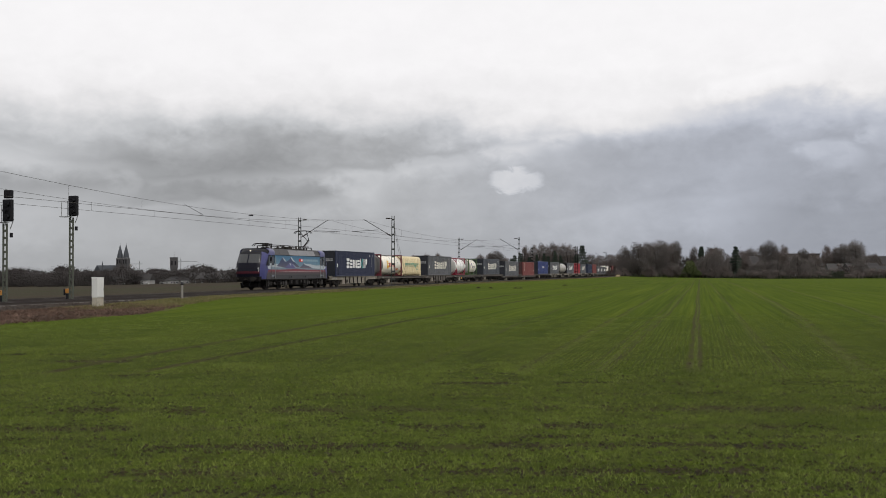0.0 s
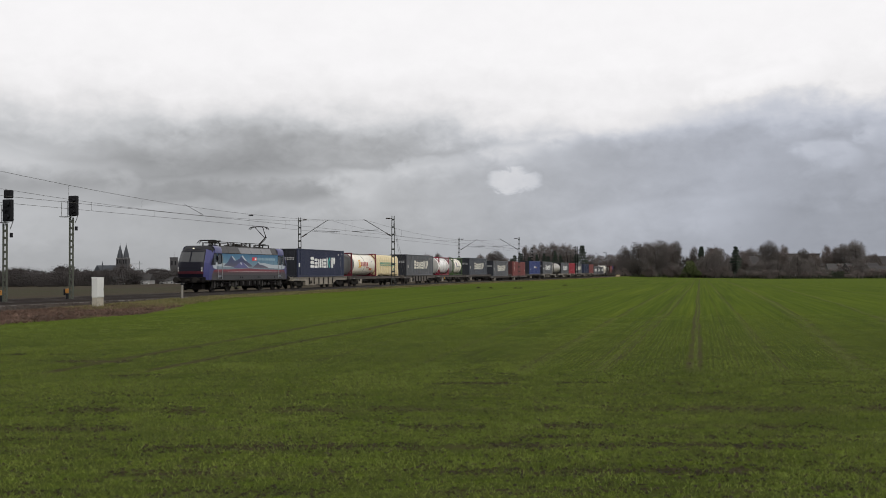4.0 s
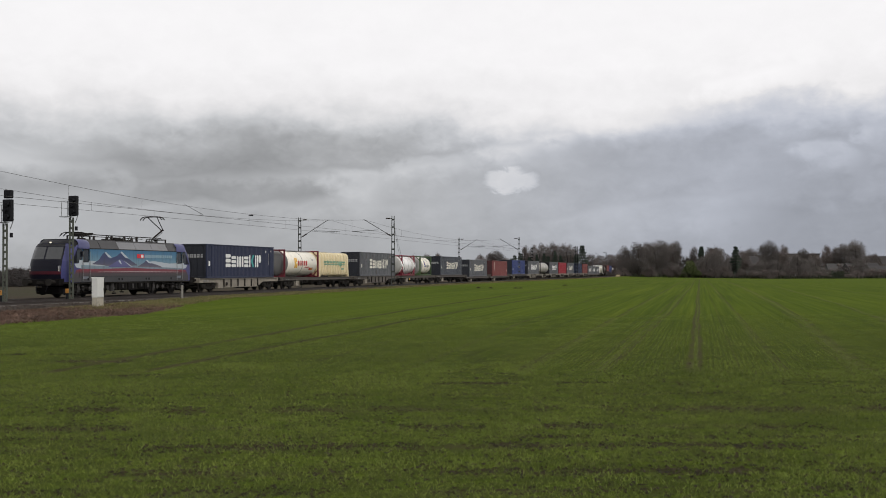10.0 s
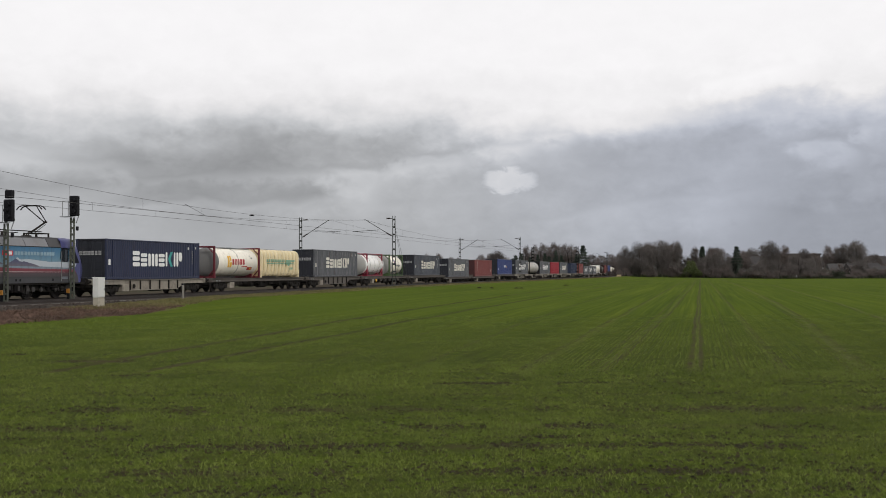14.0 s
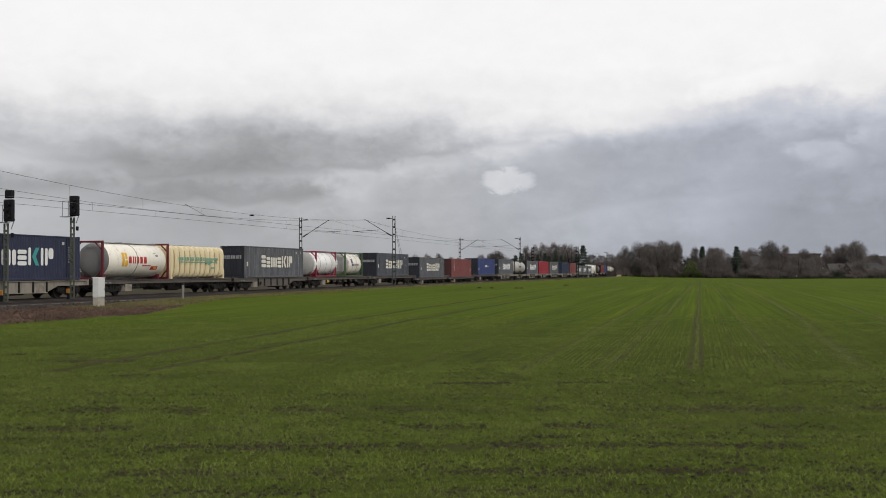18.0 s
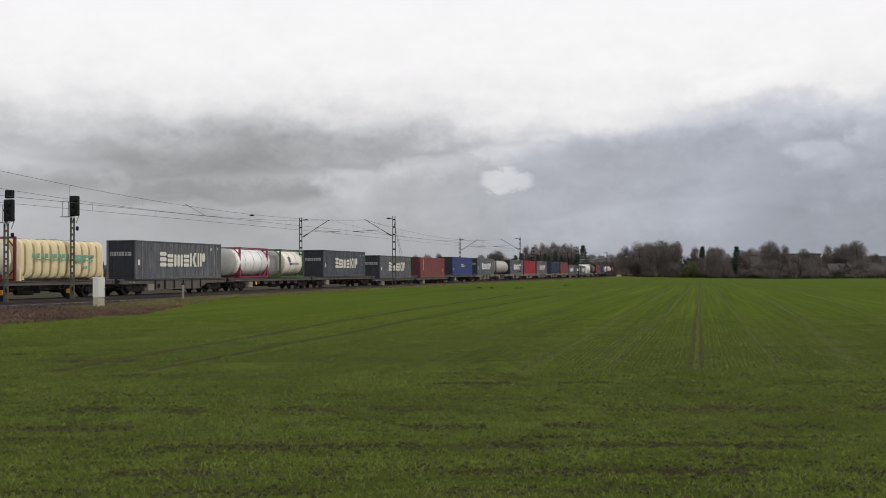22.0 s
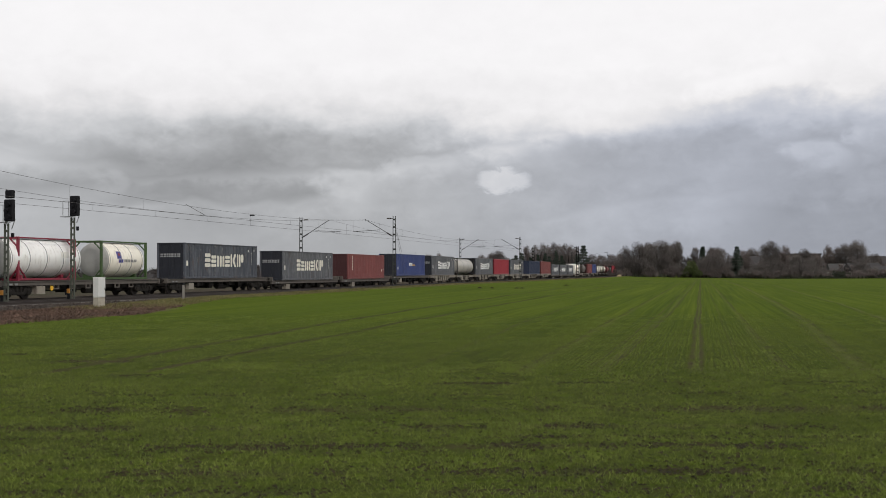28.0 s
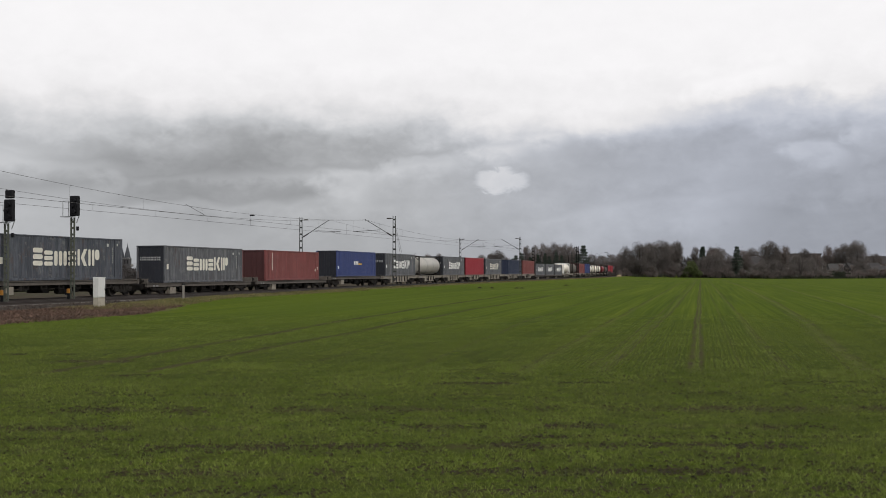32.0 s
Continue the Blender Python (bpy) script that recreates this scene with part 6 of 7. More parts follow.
            # dark plate added behind the wheels to close the view through the bogie
            g.box(bx - 2.3, bx + 2.3, sy * 0.60 - 0.06, sy * 0.60 + 0.06, 0.20, 0.98, 0.03)
            part("spring_set", g, M_UNDER, t)
            for dx in (-2.15, -0.78, 0.72, 2.10):
                g = Geo()
                g.tube((bx + dx, sy * 1.30, 0.44), (bx + dx + 0.10, sy * 1.30, 1.00), 0.055, n=8)
                g.box(bx + dx - 0.10, bx + dx + 0.16, sy * 1.31 - 0.06, sy * 1.31 + 0.06, 0.50, 0.68, 0.02)
                part("damper", g, M_GEAR, t, "dusty suspension damper")
            g = Geo()
            for dx in (-2.3, 2.3):
                g.tube((bx + dx, sy * 1.33, 1.0), (bx + dx, sy * 1.28, 0.28), 0.035, n=6)
                g.box(bx + dx - 0.16, bx + dx + 0.16, sy * 1.28 - 0.10, sy * 1.28 + 0.10, 0.16, 0.26, 0.02)
            part("sand_pipe", g, M_UNDER, t)
    MOVERS.append((t, (front + rear) / 2, 0.0))
    return t


locomotive(-31.65, -12.40)

# ---- the wagons and their loads, from the front ----
W_BOX = "dirty beige flat wagon carrying a shipping container"
W_TANK = "dirty beige flat wagon carrying tank containers"
wagon(-12.33, 4.95, W_BOX)
wagon(4.99, 26.75, W_TANK, style="plain", frame_mat=M_FRAMED)
wagon(26.79, 44.35, "grey flat wagon with rust stains carrying a shipping container", frame_mat=M_FRAMED)
wagon(44.39, 64.15, "grey flat wagon with looped brackets carrying two tank containers", style="plain", frame_mat=M_FRAMED)
wagon(64.19, 84.15, W_BOX, style="plain", frame_mat=M_FRAMED)
wagon(84.19, 103.65, "low grey pocket wagon carrying a shipping container", deck=0.87, style="plain", frame_mat=M_FRAMED)
wagon(103.69, 122.9, "low grey pocket wagon carrying a red shipping container", deck=0.87, style="plain", frame_mat=M_FRAMED)
wagon(122.94, 141.9, W_BOX, style="plain", frame_mat=M_FRAMED)
wagon(141.94, 158.5, W_BOX)
wagon(158.54, 172.5, W_TANK)
wagon(172.54, 187.9, W_BOX)
wagon(187.94, 203.2, W_BOX)
wagon(203.24, 221.4, W_BOX)
wagon(221.44, 239.6, W_BOX)
wagon(239.64, 255.6, W_BOX)
for _lo in (255.64, 269.68, 283.5):
    wagon(_lo, _lo + 13.8, "low grey wagon carrying a grey shipping container", deck=0.87, style="plain", frame_mat=M_FRAMED)
wagon(297.4, 314.9, W_TANK)
wagon(314.94, 333.0, W_TANK)
for _i in range(11):
    wagon(333.04 + _i * 15.0, 333.0 + (_i + 1) * 15.0, W_BOX if _i in (0, 1, 7, 8, 9, 10) else W_TANK)

container(M_NAVY, M_DOOR, "navy blue container with a row of white lettering blocks", -10.36, film=M_LOGO, teal=M_TEAL)
tank_container(6.15, 9.22, "cream tank container in a maroon frame with red lettering blocks", M_MAROON, M_CREAM, "cream", (-4.25, 4.44))
tank_container(15.68, 9.20, "pale yellow ribbed tank container with faded green lettering", M_YELLOW, M_YELLOW, "ribbed", (-4.56, 4.58))
container(M_GREY, M_DOOR, "weathered grey container with cream lettering blocks", 29.14, film=M_OLDLOGO)
tank_container(46.65, 6.06, "steel tank container in a red frame with bulging ends", M_TANKRED, M_STEEL, "red", (-4.15, 3.95))
tank_container(55.75, 6.06, "white tank container in a green frame", M_GREEN, M_CREAM, "green", (-2.50, 2.88))
container(M_GREY2, M_DOOR, "dark grey container with cream lettering blocks", 67.59, film=M_OLDLOGO)
container(M_GREY, M_DOOR, "grey container with cream lettering blocks on a low wagon", 87.42, deck=0.87, film=M_OLDLOGO)
container(M_RED, M_REDDOOR, "oxide red container with a vertical line of marks", 106.2, deck=0.87, style="strip", film=M_OLDLOGO)
container(M_BLUE, M_DOOR, "blue container with small white lettering blocks", 125.6, style="small", film=M_LOGO)
container(M_GREY, M_DOOR, "grey container with white lettering blocks", 143.6, film=M_LOGO)
tank_container(159.6, 11.9, "long dull silver tank container in a dark frame", M_BOGIE, M_DULL, "plain")
container(M_GREY, M_DOOR, "grey container with white lettering blocks", 173.4, film=M_LOGO)
container(M_BRED, M_REDDOOR, "plain bright red steel container", 188.6, style="none")
container(M_GREY, M_DOOR, "grey container with cream lettering blocks", 204.4, film=M_OLDLOGO)
container(M_DBLUE, M_DBLUE, "plain dark blue steel container", 225.0, style="none")
container(M_RED, M_REDDOOR, "plain faded oxide red container", 240.8, style="none")
for _o in (256.6, 270.6, 284.5):
    container(M_GREY, M_DOOR, "short grey container with white lettering blocks", _o, length=12.19, height=2.59, deck=0.87, film=M_LOGO)
tank_container(300.5, 11.0, "white tank container in a steel frame", M_STEEL, M_CREAM, "plain")
tank_container(318.5, 9.2, "dull dark tank container in a grimy frame", M_BOGIE, M_FRAMED, "plain")
container(M_RED, M_REDDOOR, "plain oxide red steel container", 333.7, style="none")
container(M_BLUE, M_DOOR, "plain blue steel container", 348.7, style="none")
for _i in range(5):
    if _i == 3:
        tank_container(364.4 + 15.0 * _i, 10.5, "red tank container in a dark frame", M_BOGIE, M_BRED, "plain")
    else:
        tank_container(364.4 + 15.0 * _i, 8.5 if _i else 6.06, "cream tank container in a dark frame", M_BOGIE, M_CREAM if _i < 3 else M_FRAMED, "plain")
for _i, _m in enumerate((M_BRED, M_BRED, M_GREY, M_GREY)):
    container(_m, M_DOOR, "plain bright red steel container" if _m is M_BRED else "plain weathered grey steel container", 438.7 + 15.0 * _i, style="none")


# ---- trees, woods and hedges ----
M_BARK = material("grey_brown_bark", (0.055, 0.047, 0.042), 0.9, vary=0.35, grain=3)
# twigs and needles are coloured paler to stand for the distance haze
M_TWIG = material("bare_twigs", (0.150, 0.134, 0.126), 0.95, vary=0.3, per_object=0.4, thin=0.45, spec=0.1)
M_TWIG2 = material("reddish_bare_twigs", (0.162, 0.136, 0.126), 0.95, thin=0.45, spec=0.1, vary=0.3, per_object=0.4)
M_NEEDLE = material("dark_conifer_needles", (0.046, 0.062, 0.046), 0.8, vary=0.4, per_object=0.4)
M_EVERGREEN = material("olive_evergreen_leaves", (0.070, 0.086, 0.028), 0.7, vary=0.4)
M_FARTWIG = material("far_bare_woods", (0.098, 0.089, 0.086), 1.0, vary=0.35, grain=0.4, thin=0.5, spec=0.05)
M_HEDGE = material("dark_hedge_leaves", (0.040, 0.046, 0.028), 0.85, vary=0.4, per_object=0.3)


def slivers(g, centre, spread, n, rng, long, wide, out=0.6):
    """n thin triangles scattered in an ellipsoid, pointing outwards and up: twigs, or sprays of needles."""
    cx, cy, cz = centre
    for _ in range(n):
        d = Vector((rng.gauss(0, 1), rng.gauss(0, 1), rng.gauss(0, 1))).normalized()
        r = rng.random() ** 0.42
        p = Vector((cx + d.x * spread[0] * r, cy + d.y * spread[1] * r, cz + d.z * spread[2] * r))
        q = (d * out + Vector((rng.gauss(0, 0.5), rng.gauss(0, 0.5), rng.gauss(0.35, 0.5)))).normalized() * long * rng.uniform(0.5, 1.3)
        w = q.cross(Vector((rng.gauss(0, 1), rng.gauss(0, 1), rng.gauss(0, 1)))).normalized() * wide
        i = len(g.v)
        g.v += [tuple(p - w), tuple(p + w), tuple(p + q)]
        g.f.append((i, i + 1, i + 2))


def bare_tree(kind, seed, height, width, low, twigs, label, mat=None):
    """A leafless tree: trunk, limbs that fork three times, and a full ragged crown of fine twigs down to the height low."""
    rng = random.Random(seed)
    t = thing(kind, label, "tree", None, "bare trees")
    wood, crown = Geo(), Geo()
    mid, half = (low + height) / 2, (height - low) / 2

    def grow(p, d, length, r, level):
        for i in range(3):
            d = (d + Vector((rng.gauss(0, 0.12), rng.gauss(0, 0.12), 0.04))).normalized()
            q = p + d * (length / 3)
            wood.tube(p, q, r, r * 0.85, n=6 if level < 2 else 4, caps=False)
            p, r = q, r * 0.85
            if level < 3:
                a = rng.uniform(0, 2 * math.pi)
                f = (p.z - mid) / half
                reach = width * math.sqrt(max(0.15, 1 - f * f)) * rng.uniform(0.6, 1.0)
                aim_at = Vector((math.cos(a) * reach, math.sin(a) * reach, p.z + rng.uniform(0.2, 0.5) * half))
                way_to = aim_at - p
                grow(p, way_to.normalized(), way_to.length * (0.85, 0.5, 0.4)[level], r * 0.55, level + 1)

    grow(Vector((0, 0, -0.2)), Vector((0, 0, 1)), height * 0.80, height * 0.020, 0)
    lumps = []
    for _ in range(34):
        d = Vector((rng.gauss(0, 1), rng.gauss(0, 1), rng.gauss(0, 1))).normalized()
        r = rng.uniform(0.45, 0.86)
        lumps.append((d.x * width * r, d.y * width * r, mid + d.z * half * r))
    slivers(crown, (0, 0, mid), (width * 0.9, width * 0.9, half * 0.92), twigs // 2, rng, height * 0.09, height * 0.0022)
    for c in lumps:
        s = min(width, half) * rng.uniform(0.22, 0.40)
        slivers(crown, c, (s, s, s), twigs // len(lumps), rng, height * 0.075, height * 0.0021, 0.8)
    part("trunk", wood, M_BARK, t)
    part("crown", crown, mat or M_TWIG, t, "crown of fine bare twigs")
    return t


def bush(kind, seed, height, width, n, label, mat, cat="bush", long=0.50, wide=0.028):
    """A dense shrub: many stems from the ground and a ragged mass of twigs or leaves."""
    rng = random.Random(seed)
    t = thing(kind, label, cat, None, "bushes and hedges")
    stems, mass = Geo(), Geo()
    for i in range(14):
        a = rng.uniform(0, 2 * math.pi)
        stems.tube((rng.gauss(0, width * 0.15), rng.gauss(0, width * 0.15), -0.2), (math.cos(a) * width * rng.uniform(0.1, 0.6), math.sin(a) * width * 0.5, height * rng.uniform(0.5, 0.85)), 0.09, 0.02, n=5)
    for i in range(16):
        a, r = rng.uniform(0, 2 * math.pi), rng.random() ** 0.6
        cz = height * rng.uniform(0.22, 0.80) * (1 - 0.35 * r * r)
        s = height * rng.uniform(0.16, 0.26)
        slivers(mass, (math.cos(a) * width * r * 0.8, math.sin(a) * width * r * 0.8, cz), (s * 1.15, s * 1.15, s), n // 16, rng, long, wide)
    part("stem", stems, M_BARK, t)
    part("foliage", mass, mat, t)
    return t


def conifer(seed, height, width, label, slim=False):
    rng = random.Random(seed)
    t = thing("conifer", label, "conifer", None, "conifers")
    wood, mass = Geo(), Geo()
    wood.tube((0, 0, -0.2), (0, 0, height * 0.97), height * 0.018, 0.02, n=7)
    tiers = 11 if not slim else 15
    for i in range(tiers):
        z = height * (0.10 + 0.88 * i / tiers)
        reach = width * ((1 - i / tiers) ** 1.1 if not slim else math.sin(math.pi * min(0.98, 0.25 + 0.75 * i / tiers)) ** 0.7)
        for j in range(7):
            a = rng.uniform(0, 2 * math.pi)
            r = reach * rng.uniform(0.6, 1.1)
            tip = Vector((math.cos(a) * r, math.sin(a) * r, z - r * (0.18 if not slim else -0.6)))
            wood.tube((0, 0, z), tip, 0.04, 0.01, n=3, caps=False)
            for u in (0.35, 0.65, 0.95):
                c = Vector((0, 0, z)).lerp(tip, u)
                s = height * 0.035
                slivers(mass, c, (s, s, s * 0.6), 22, rng, height * 0.05, height * 0.009, 0.3)
    part("trunk", wood, M_BARK, t)
    part("needle_mass", mass, M_NEEDLE, t, "dark needled branches")
    return t


F = 1954.0


def spot(px, dist):
    """A place seen in the direction px (across the view) at a distance."""
    x = (px - 784.0) / F * dist
    return x, dist, land(x, dist)


def stand(ob, px, dist, turn=0.0, size=1.0, wide=None):
    x, y, z = spot(px, dist)
    w = size if wide is None else wide
    size, w = size * 1.06, w * 1.04
    ob.matrix_basis = pose(x, y, z, 0, 0, turn) @ Matrix.Diagonal((w, w, size, 1))
    return ob


def stand_copy(ob, px, dist, turn=0.0, size=1.0, wide=None):
    x, y, z = spot(px, dist)
    w = size if wide is None else wide
    size, w = size * 1.06, w * 1.04
    return copy_thing(ob, pose(x, y, z, 0, 0, turn) @ Matrix.Diagonal((w / ob.scale.x, w / ob.scale.y, size / ob.scale.z, 1)))


L_BARE = "bare winter tree with a fine grey-brown crown"
tree_round = stand(bare_tree("bare_tree", 11, 12.0, 4.6, 2.0, 9500, L_BARE), 1165, 402, size=1.08)
tree_tall = stand(bare_tree("bare_tree", 23, 12.0, 2.2, 2.0, 4200, "slender bare winter tree with a narrow crown", M_TWIG2), 1193, 415, 200, size=1.08)
tree_wide = stand(bare_tree("bare_tree", 37, 11.0, 4.6, 1.0, 7500, "broad bare winter tree with a rounded crown", M_TWIG2), 1270, 405, size=0.95, wide=0.9)
tree_thin = stand(bare_tree("bare_tree", 41, 9.0, 1.5, 2.5, 2600, "thin young bare winter tree"), 1226, 450, size=0.85)
big_bush = stand(bush("bush", 5, 8.0, 5.2, 20000, "large dense leafless bush at the field's edge", M_TWIG), 1132, 392, size=1.55, wide=1.0)
low_bush = stand(bush("bush", 8, 3.4, 3.8, 6000, "low tangled leafless bush at the field's edge", M_TWIG2), 1150, 390)
ever_bush = stand(bush("evergreen_bush", 9, 5.0, 3.2, 8000, "olive-green evergreen bush at the field edge", M_EVERGREEN, long=0.35, wide=0.09), 1221, 389, size=1.28, wide=0.78)
hedge = stand(bush("hedge", 10, 2.0, 2.6, 2400, "dark clipped garden hedge", M_HEDGE, "hedge", 0.25, 0.07), 1478, 396, size=1.3)
spruce = stand(conifer(3, 11.0, 4.2, "dark spruce tree with drooping branches"), 1302, 400, size=1.04)
cypress = stand(conifer(4, 10.0, 1.1, "slim dark green cypress tree", True), 1241, 415, size=1.12)

for px, dist, size, wide, turn in ((1112, 393, 1.35, 0.75, 40), (1182, 400, 1.15, 0.75, 80), (1246, 394, 0.95, 0.7, 120), (1340, 410, 0.85, 0.7, 200), (1269, 398, 1.35, 0.95, 150), (1412, 398, 1.15, 0.9, 10), (1375, 408, 0.9, 0.8, 30), (1440, 410, 0.95, 0.8, 60), (1530, 412, 0.9, 0.8, 60), (1418, 398, 0.75, 0.6, 250), (1290, 404, 1.05, 0.75, 310)):
    stand_copy(big_bush, px, dist, turn, size, wide)
for px, dist, size, wide, turn in ((1103, 390, 0.8, 0.9, 10), (1186, 391, 1.0, 1.0, 30), (1204, 391, 1.0, 1.1, 60), (1240, 391, 0.9, 1.0, 100), (1258, 391, 0.9, 1.0, 20), (1282, 392, 1.1, 1.0, 70), (1312, 391, 0.9, 1.0, 140),
                                   (1335, 391, 0.8, 1.1, 150), (1352, 392, 0.9, 1.1, 10), (1375, 392, 0.8, 1.1, 190), (1395, 392, 0.9, 1.0, 230), (1425, 392, 0.7, 1.1, 130), (1450, 393, 0.7, 1.2, 170), (1515, 394, 0.8, 1.2, 330),
                                   (1540, 393, 0.9, 1.2, 260), (1562, 393, 0.9, 1.2, 120), (1585, 393, 0.9, 1.2, 20), (1085, 420, 0.8, 1.0, 20), (1068, 440, 0.8, 1.0, 50)):
    stand_copy(low_bush, px, dist, turn, size, wide)
for px, dist, size, wide, turn in ((1145, 420, 1.05, 0.9, 70), (1360, 420, 1.15, 0.85, 20), (1515, 430, 1.18, 0.95, 100), (1492, 440, 1.10, 0.8, 240), (1183, 425, 1.0, 0.85, 170), (877, 470, 0.92, 0.80, 30), (1420, 450, 0.95, 0.7, 290), (1330, 460, 1.0, 0.8, 130)):
    stand_copy(tree_round, px, dist, turn, size, wide)
for px, dist, size, wide, turn in ((1387, 425, 1.03, 1.0, 60), (1463, 440, 1.05, 1.0, 90), (1478, 445, 1.0, 0.9, 10), (945, 440, 1.05, 0.85, 10), (958, 445, 1.12, 0.85, 50), (968, 436, 1.02, 0.8, 90), (978, 448, 1.15, 0.9, 130), (988, 440, 1.05, 0.85, 170),
                                   (998, 446, 1.10, 0.9, 210), (1008, 440, 1.05, 0.85, 250), (930, 450, 1.05, 0.85, 270), (1228, 420, 0.95, 0.8, 40), (1256, 425, 0.95, 0.9, 80), (1017, 452, 1.0, 0.9, 300)):
    stand_copy(tree_tall, px, dist, turn, size, wide)
for px, dist, size, wide, turn in ((733, 480, 0.86, 0.55, 20), (755, 490, 0.90, 0.6, 60), (775, 480, 0.92, 0.5, 100), (797, 495, 0.80, 0.6, 140), (850, 480, 0.86, 0.6, 180), (866, 485, 0.90, 0.5, 220), (1045, 480, 0.85, 0.7, 10), (1062, 470, 0.80, 0.7, 40),
                                   (1080, 475, 0.85, 0.75, 80), (1095, 465, 0.85, 0.8, 120), (1312, 430, 0.95, 0.8, 70), (1438, 455, 0.9, 0.8, 160), (1545, 450, 0.85, 0.8, 200), (1262, 415, 1.0, 0.8, 250), (1372, 430, 0.9, 0.7, 280), (895, 480, 0.75, 0.5, 10)):
    stand_copy(tree_wide, px, dist, turn, size, wide)
for px, dist, size, wide, turn in ((1199, 404, 1.45, 1.0, 70), (1350, 415, 1.0, 1.0, 10), (1407, 418, 1.0, 1.2, 50), (1435, 430, 0.9, 1.0, 90), (1505, 425, 0.9, 1.0, 130), (1300, 420, 0.9, 1.0, 170), (810, 490, 0.95, 1.0, 20)):
    stand_copy(tree_thin, px, dist, turn, size, wide)
for px, dist, size, wide, turn in ((911, 430, 0.78, 0.9, 10), (921, 435, 0.86, 0.9, 40), (905, 440, 0.68, 0.9, 80), (950, 430, 0.80, 0.8, 120), (1030, 432, 1.12, 1.25, 160), (1018, 440, 0.80, 1.0, 200), (963, 428, 0.85, 0.7, 10), (982, 432, 0.95, 0.7, 150), (937, 436, 0.72, 0.9, 20), (970, 430, 0.74, 0.8, 60), (992, 434, 0.78, 0.8, 100), (803, 480, 0.72, 0.7, 0)):
    stand_copy(spruce, px, dist, turn, size, wide)
for px, dist, size, wide, turn in ((1490, 397, 1.25, 1.1, 40), (1468, 398, 0.9, 1.1, 80), (1500, 398, 1.0, 1.0, 120)):
    stand_copy(hedge, px, dist, turn, size, wide)
for px, size in ((1232, 0.6), (1209, 0.5)):
    stand_copy(ever_bush, px, 388.5, 40, size, size)


def clump(g, centre, r, rng):
    """A small uneven eight-sided knot of twigs."""
    cx, cy, cz = centre
    i = len(g.v)
    for d in ((1, 0, 0), (0, 1, 0), (-1, 0, 0), (0, -1, 0), (0, 0, 1), (0, 0, -1)):
        q = r * rng.uniform(0.7, 1.35)
        g.v.append((cx + d[0] * q + rng.gauss(0, r * 0.2), cy + d[1] * q, cz + d[2] * q + rng.gauss(0, r * 0.2)))
    g.f += [(i + a, i + b, i + 4) for a, b in ((0, 1), (1, 2), (2, 3), (3, 0))] + [(i + b, i + a, i + 5) for a, b in ((0, 1), (1, 2), (2, 3), (3, 0))]


def far_wood(name, px0, px1, d0, d1, n, h0, h1, seed, label, mat):
    """Far woods that nobody could count: ragged bare crowns in one mesh."""
    rng = random.Random(seed)
    g = Geo()
    for i in range(n):
        px = px0 + (px1 - px0) * (i + rng.random()) / n
        d = rng.uniform(d0, d1)
        x, y, z = spot(px, d)
        h = rng.uniform(h0, h1) * (0.85 + 0.3 * noise.noise(Vector((px * 0.021, seed, 0))))
        g.tube((x, y, z - 0.3), (x, y, z + h * 0.6), 0.25, 0.08, n=4, caps=False)
        for _ in range(54):
            a, r, v = rng.uniform(0, 6.28), rng.random() ** 0.5, rng.random()
            wide = h * 0.42 * math.sqrt(max(0.1, 1 - (2 * v - 0.85) ** 2)) * r
            clump(g, (x + math.cos(a) * wide, y + math.sin(a) * wide * 0.6, z + h * (0.02 + 0.82 * v)), h * rng.uniform(0.032, 0.062), rng)
        slivers(g, (x, y, z + h * 0.56), (h * 0.43, h * 0.3, h * 0.42), 420, rng, h * 0.06, h * 0.006, 0.9)
        slivers(g, (x, y, z + h * 0.18), (h * 0.45, h * 0.3, h * 0.18), 110, rng, h * 0.06, h * 0.010)
    return solid(name, g, mat, label, "woods", kind="stuff")


far_wood("far_woods", -120, 470, 775, 860, 240, 10.0, 16.0, 71, "far bare woods in grey-brown winter colour", M_FARTWIG)
far_wood("far_woods", -60, 460, 905, 1100, 150, 13.0, 20.0, 72, "farther bare woods with an uneven outline", M_FARTWIG)
far_wood("far_woods", 440, 1100, 520, 620, 160, 7.0, 10.0, 73, "bare woods behind the railway", M_FARTWIG)
far_wood("far_woods", 1090, 1640, 500, 640, 150, 8.0, 13.0, 74, "bare trees among the far houses", M_FARTWIG)
far_wood("garden_trees", 1320, 1640, 404, 424, 26, 4.0, 7.5, 76, "bare garden trees and shrubs before the houses", M_TWIG2)
far_wood("hedgerow", 1090, 1660, 388, 392, 170, 0.9, 1.7, 75, "low hedge along the far edge of the field", M_HEDGE)

# ---- buildings ----
# brown brick with the distance haze mixed into its colour as grey
M_BRICK = material("hazed_brown_brick", (0.092, 0.076, 0.069), 0.9, vary=0.3, grain=5)
M_GREYBRICK = material("grey_brick", (0.20, 0.19, 0.18), 0.9, vary=0.25, grain=5)
M_RENDER = material("pale_render", (0.33, 0.33, 0.32), 0.85, vary=0.12)
M_TILE = material("dark_roof_tiles", (0.042, 0.039, 0.039), 0.98, vary=0.3, grain=6)
M_TILE2 = material("grey_roof_tiles", (0.060, 0.057, 0.056), 0.98, vary=0.3, grain=6)
M_SLATE = material("slate_spire", (0.042, 0.047, 0.055), 0.6, vary=0.2)
M_WFRAME = material("white_window_frame", (0.75, 0.75, 0.74), 0.6)


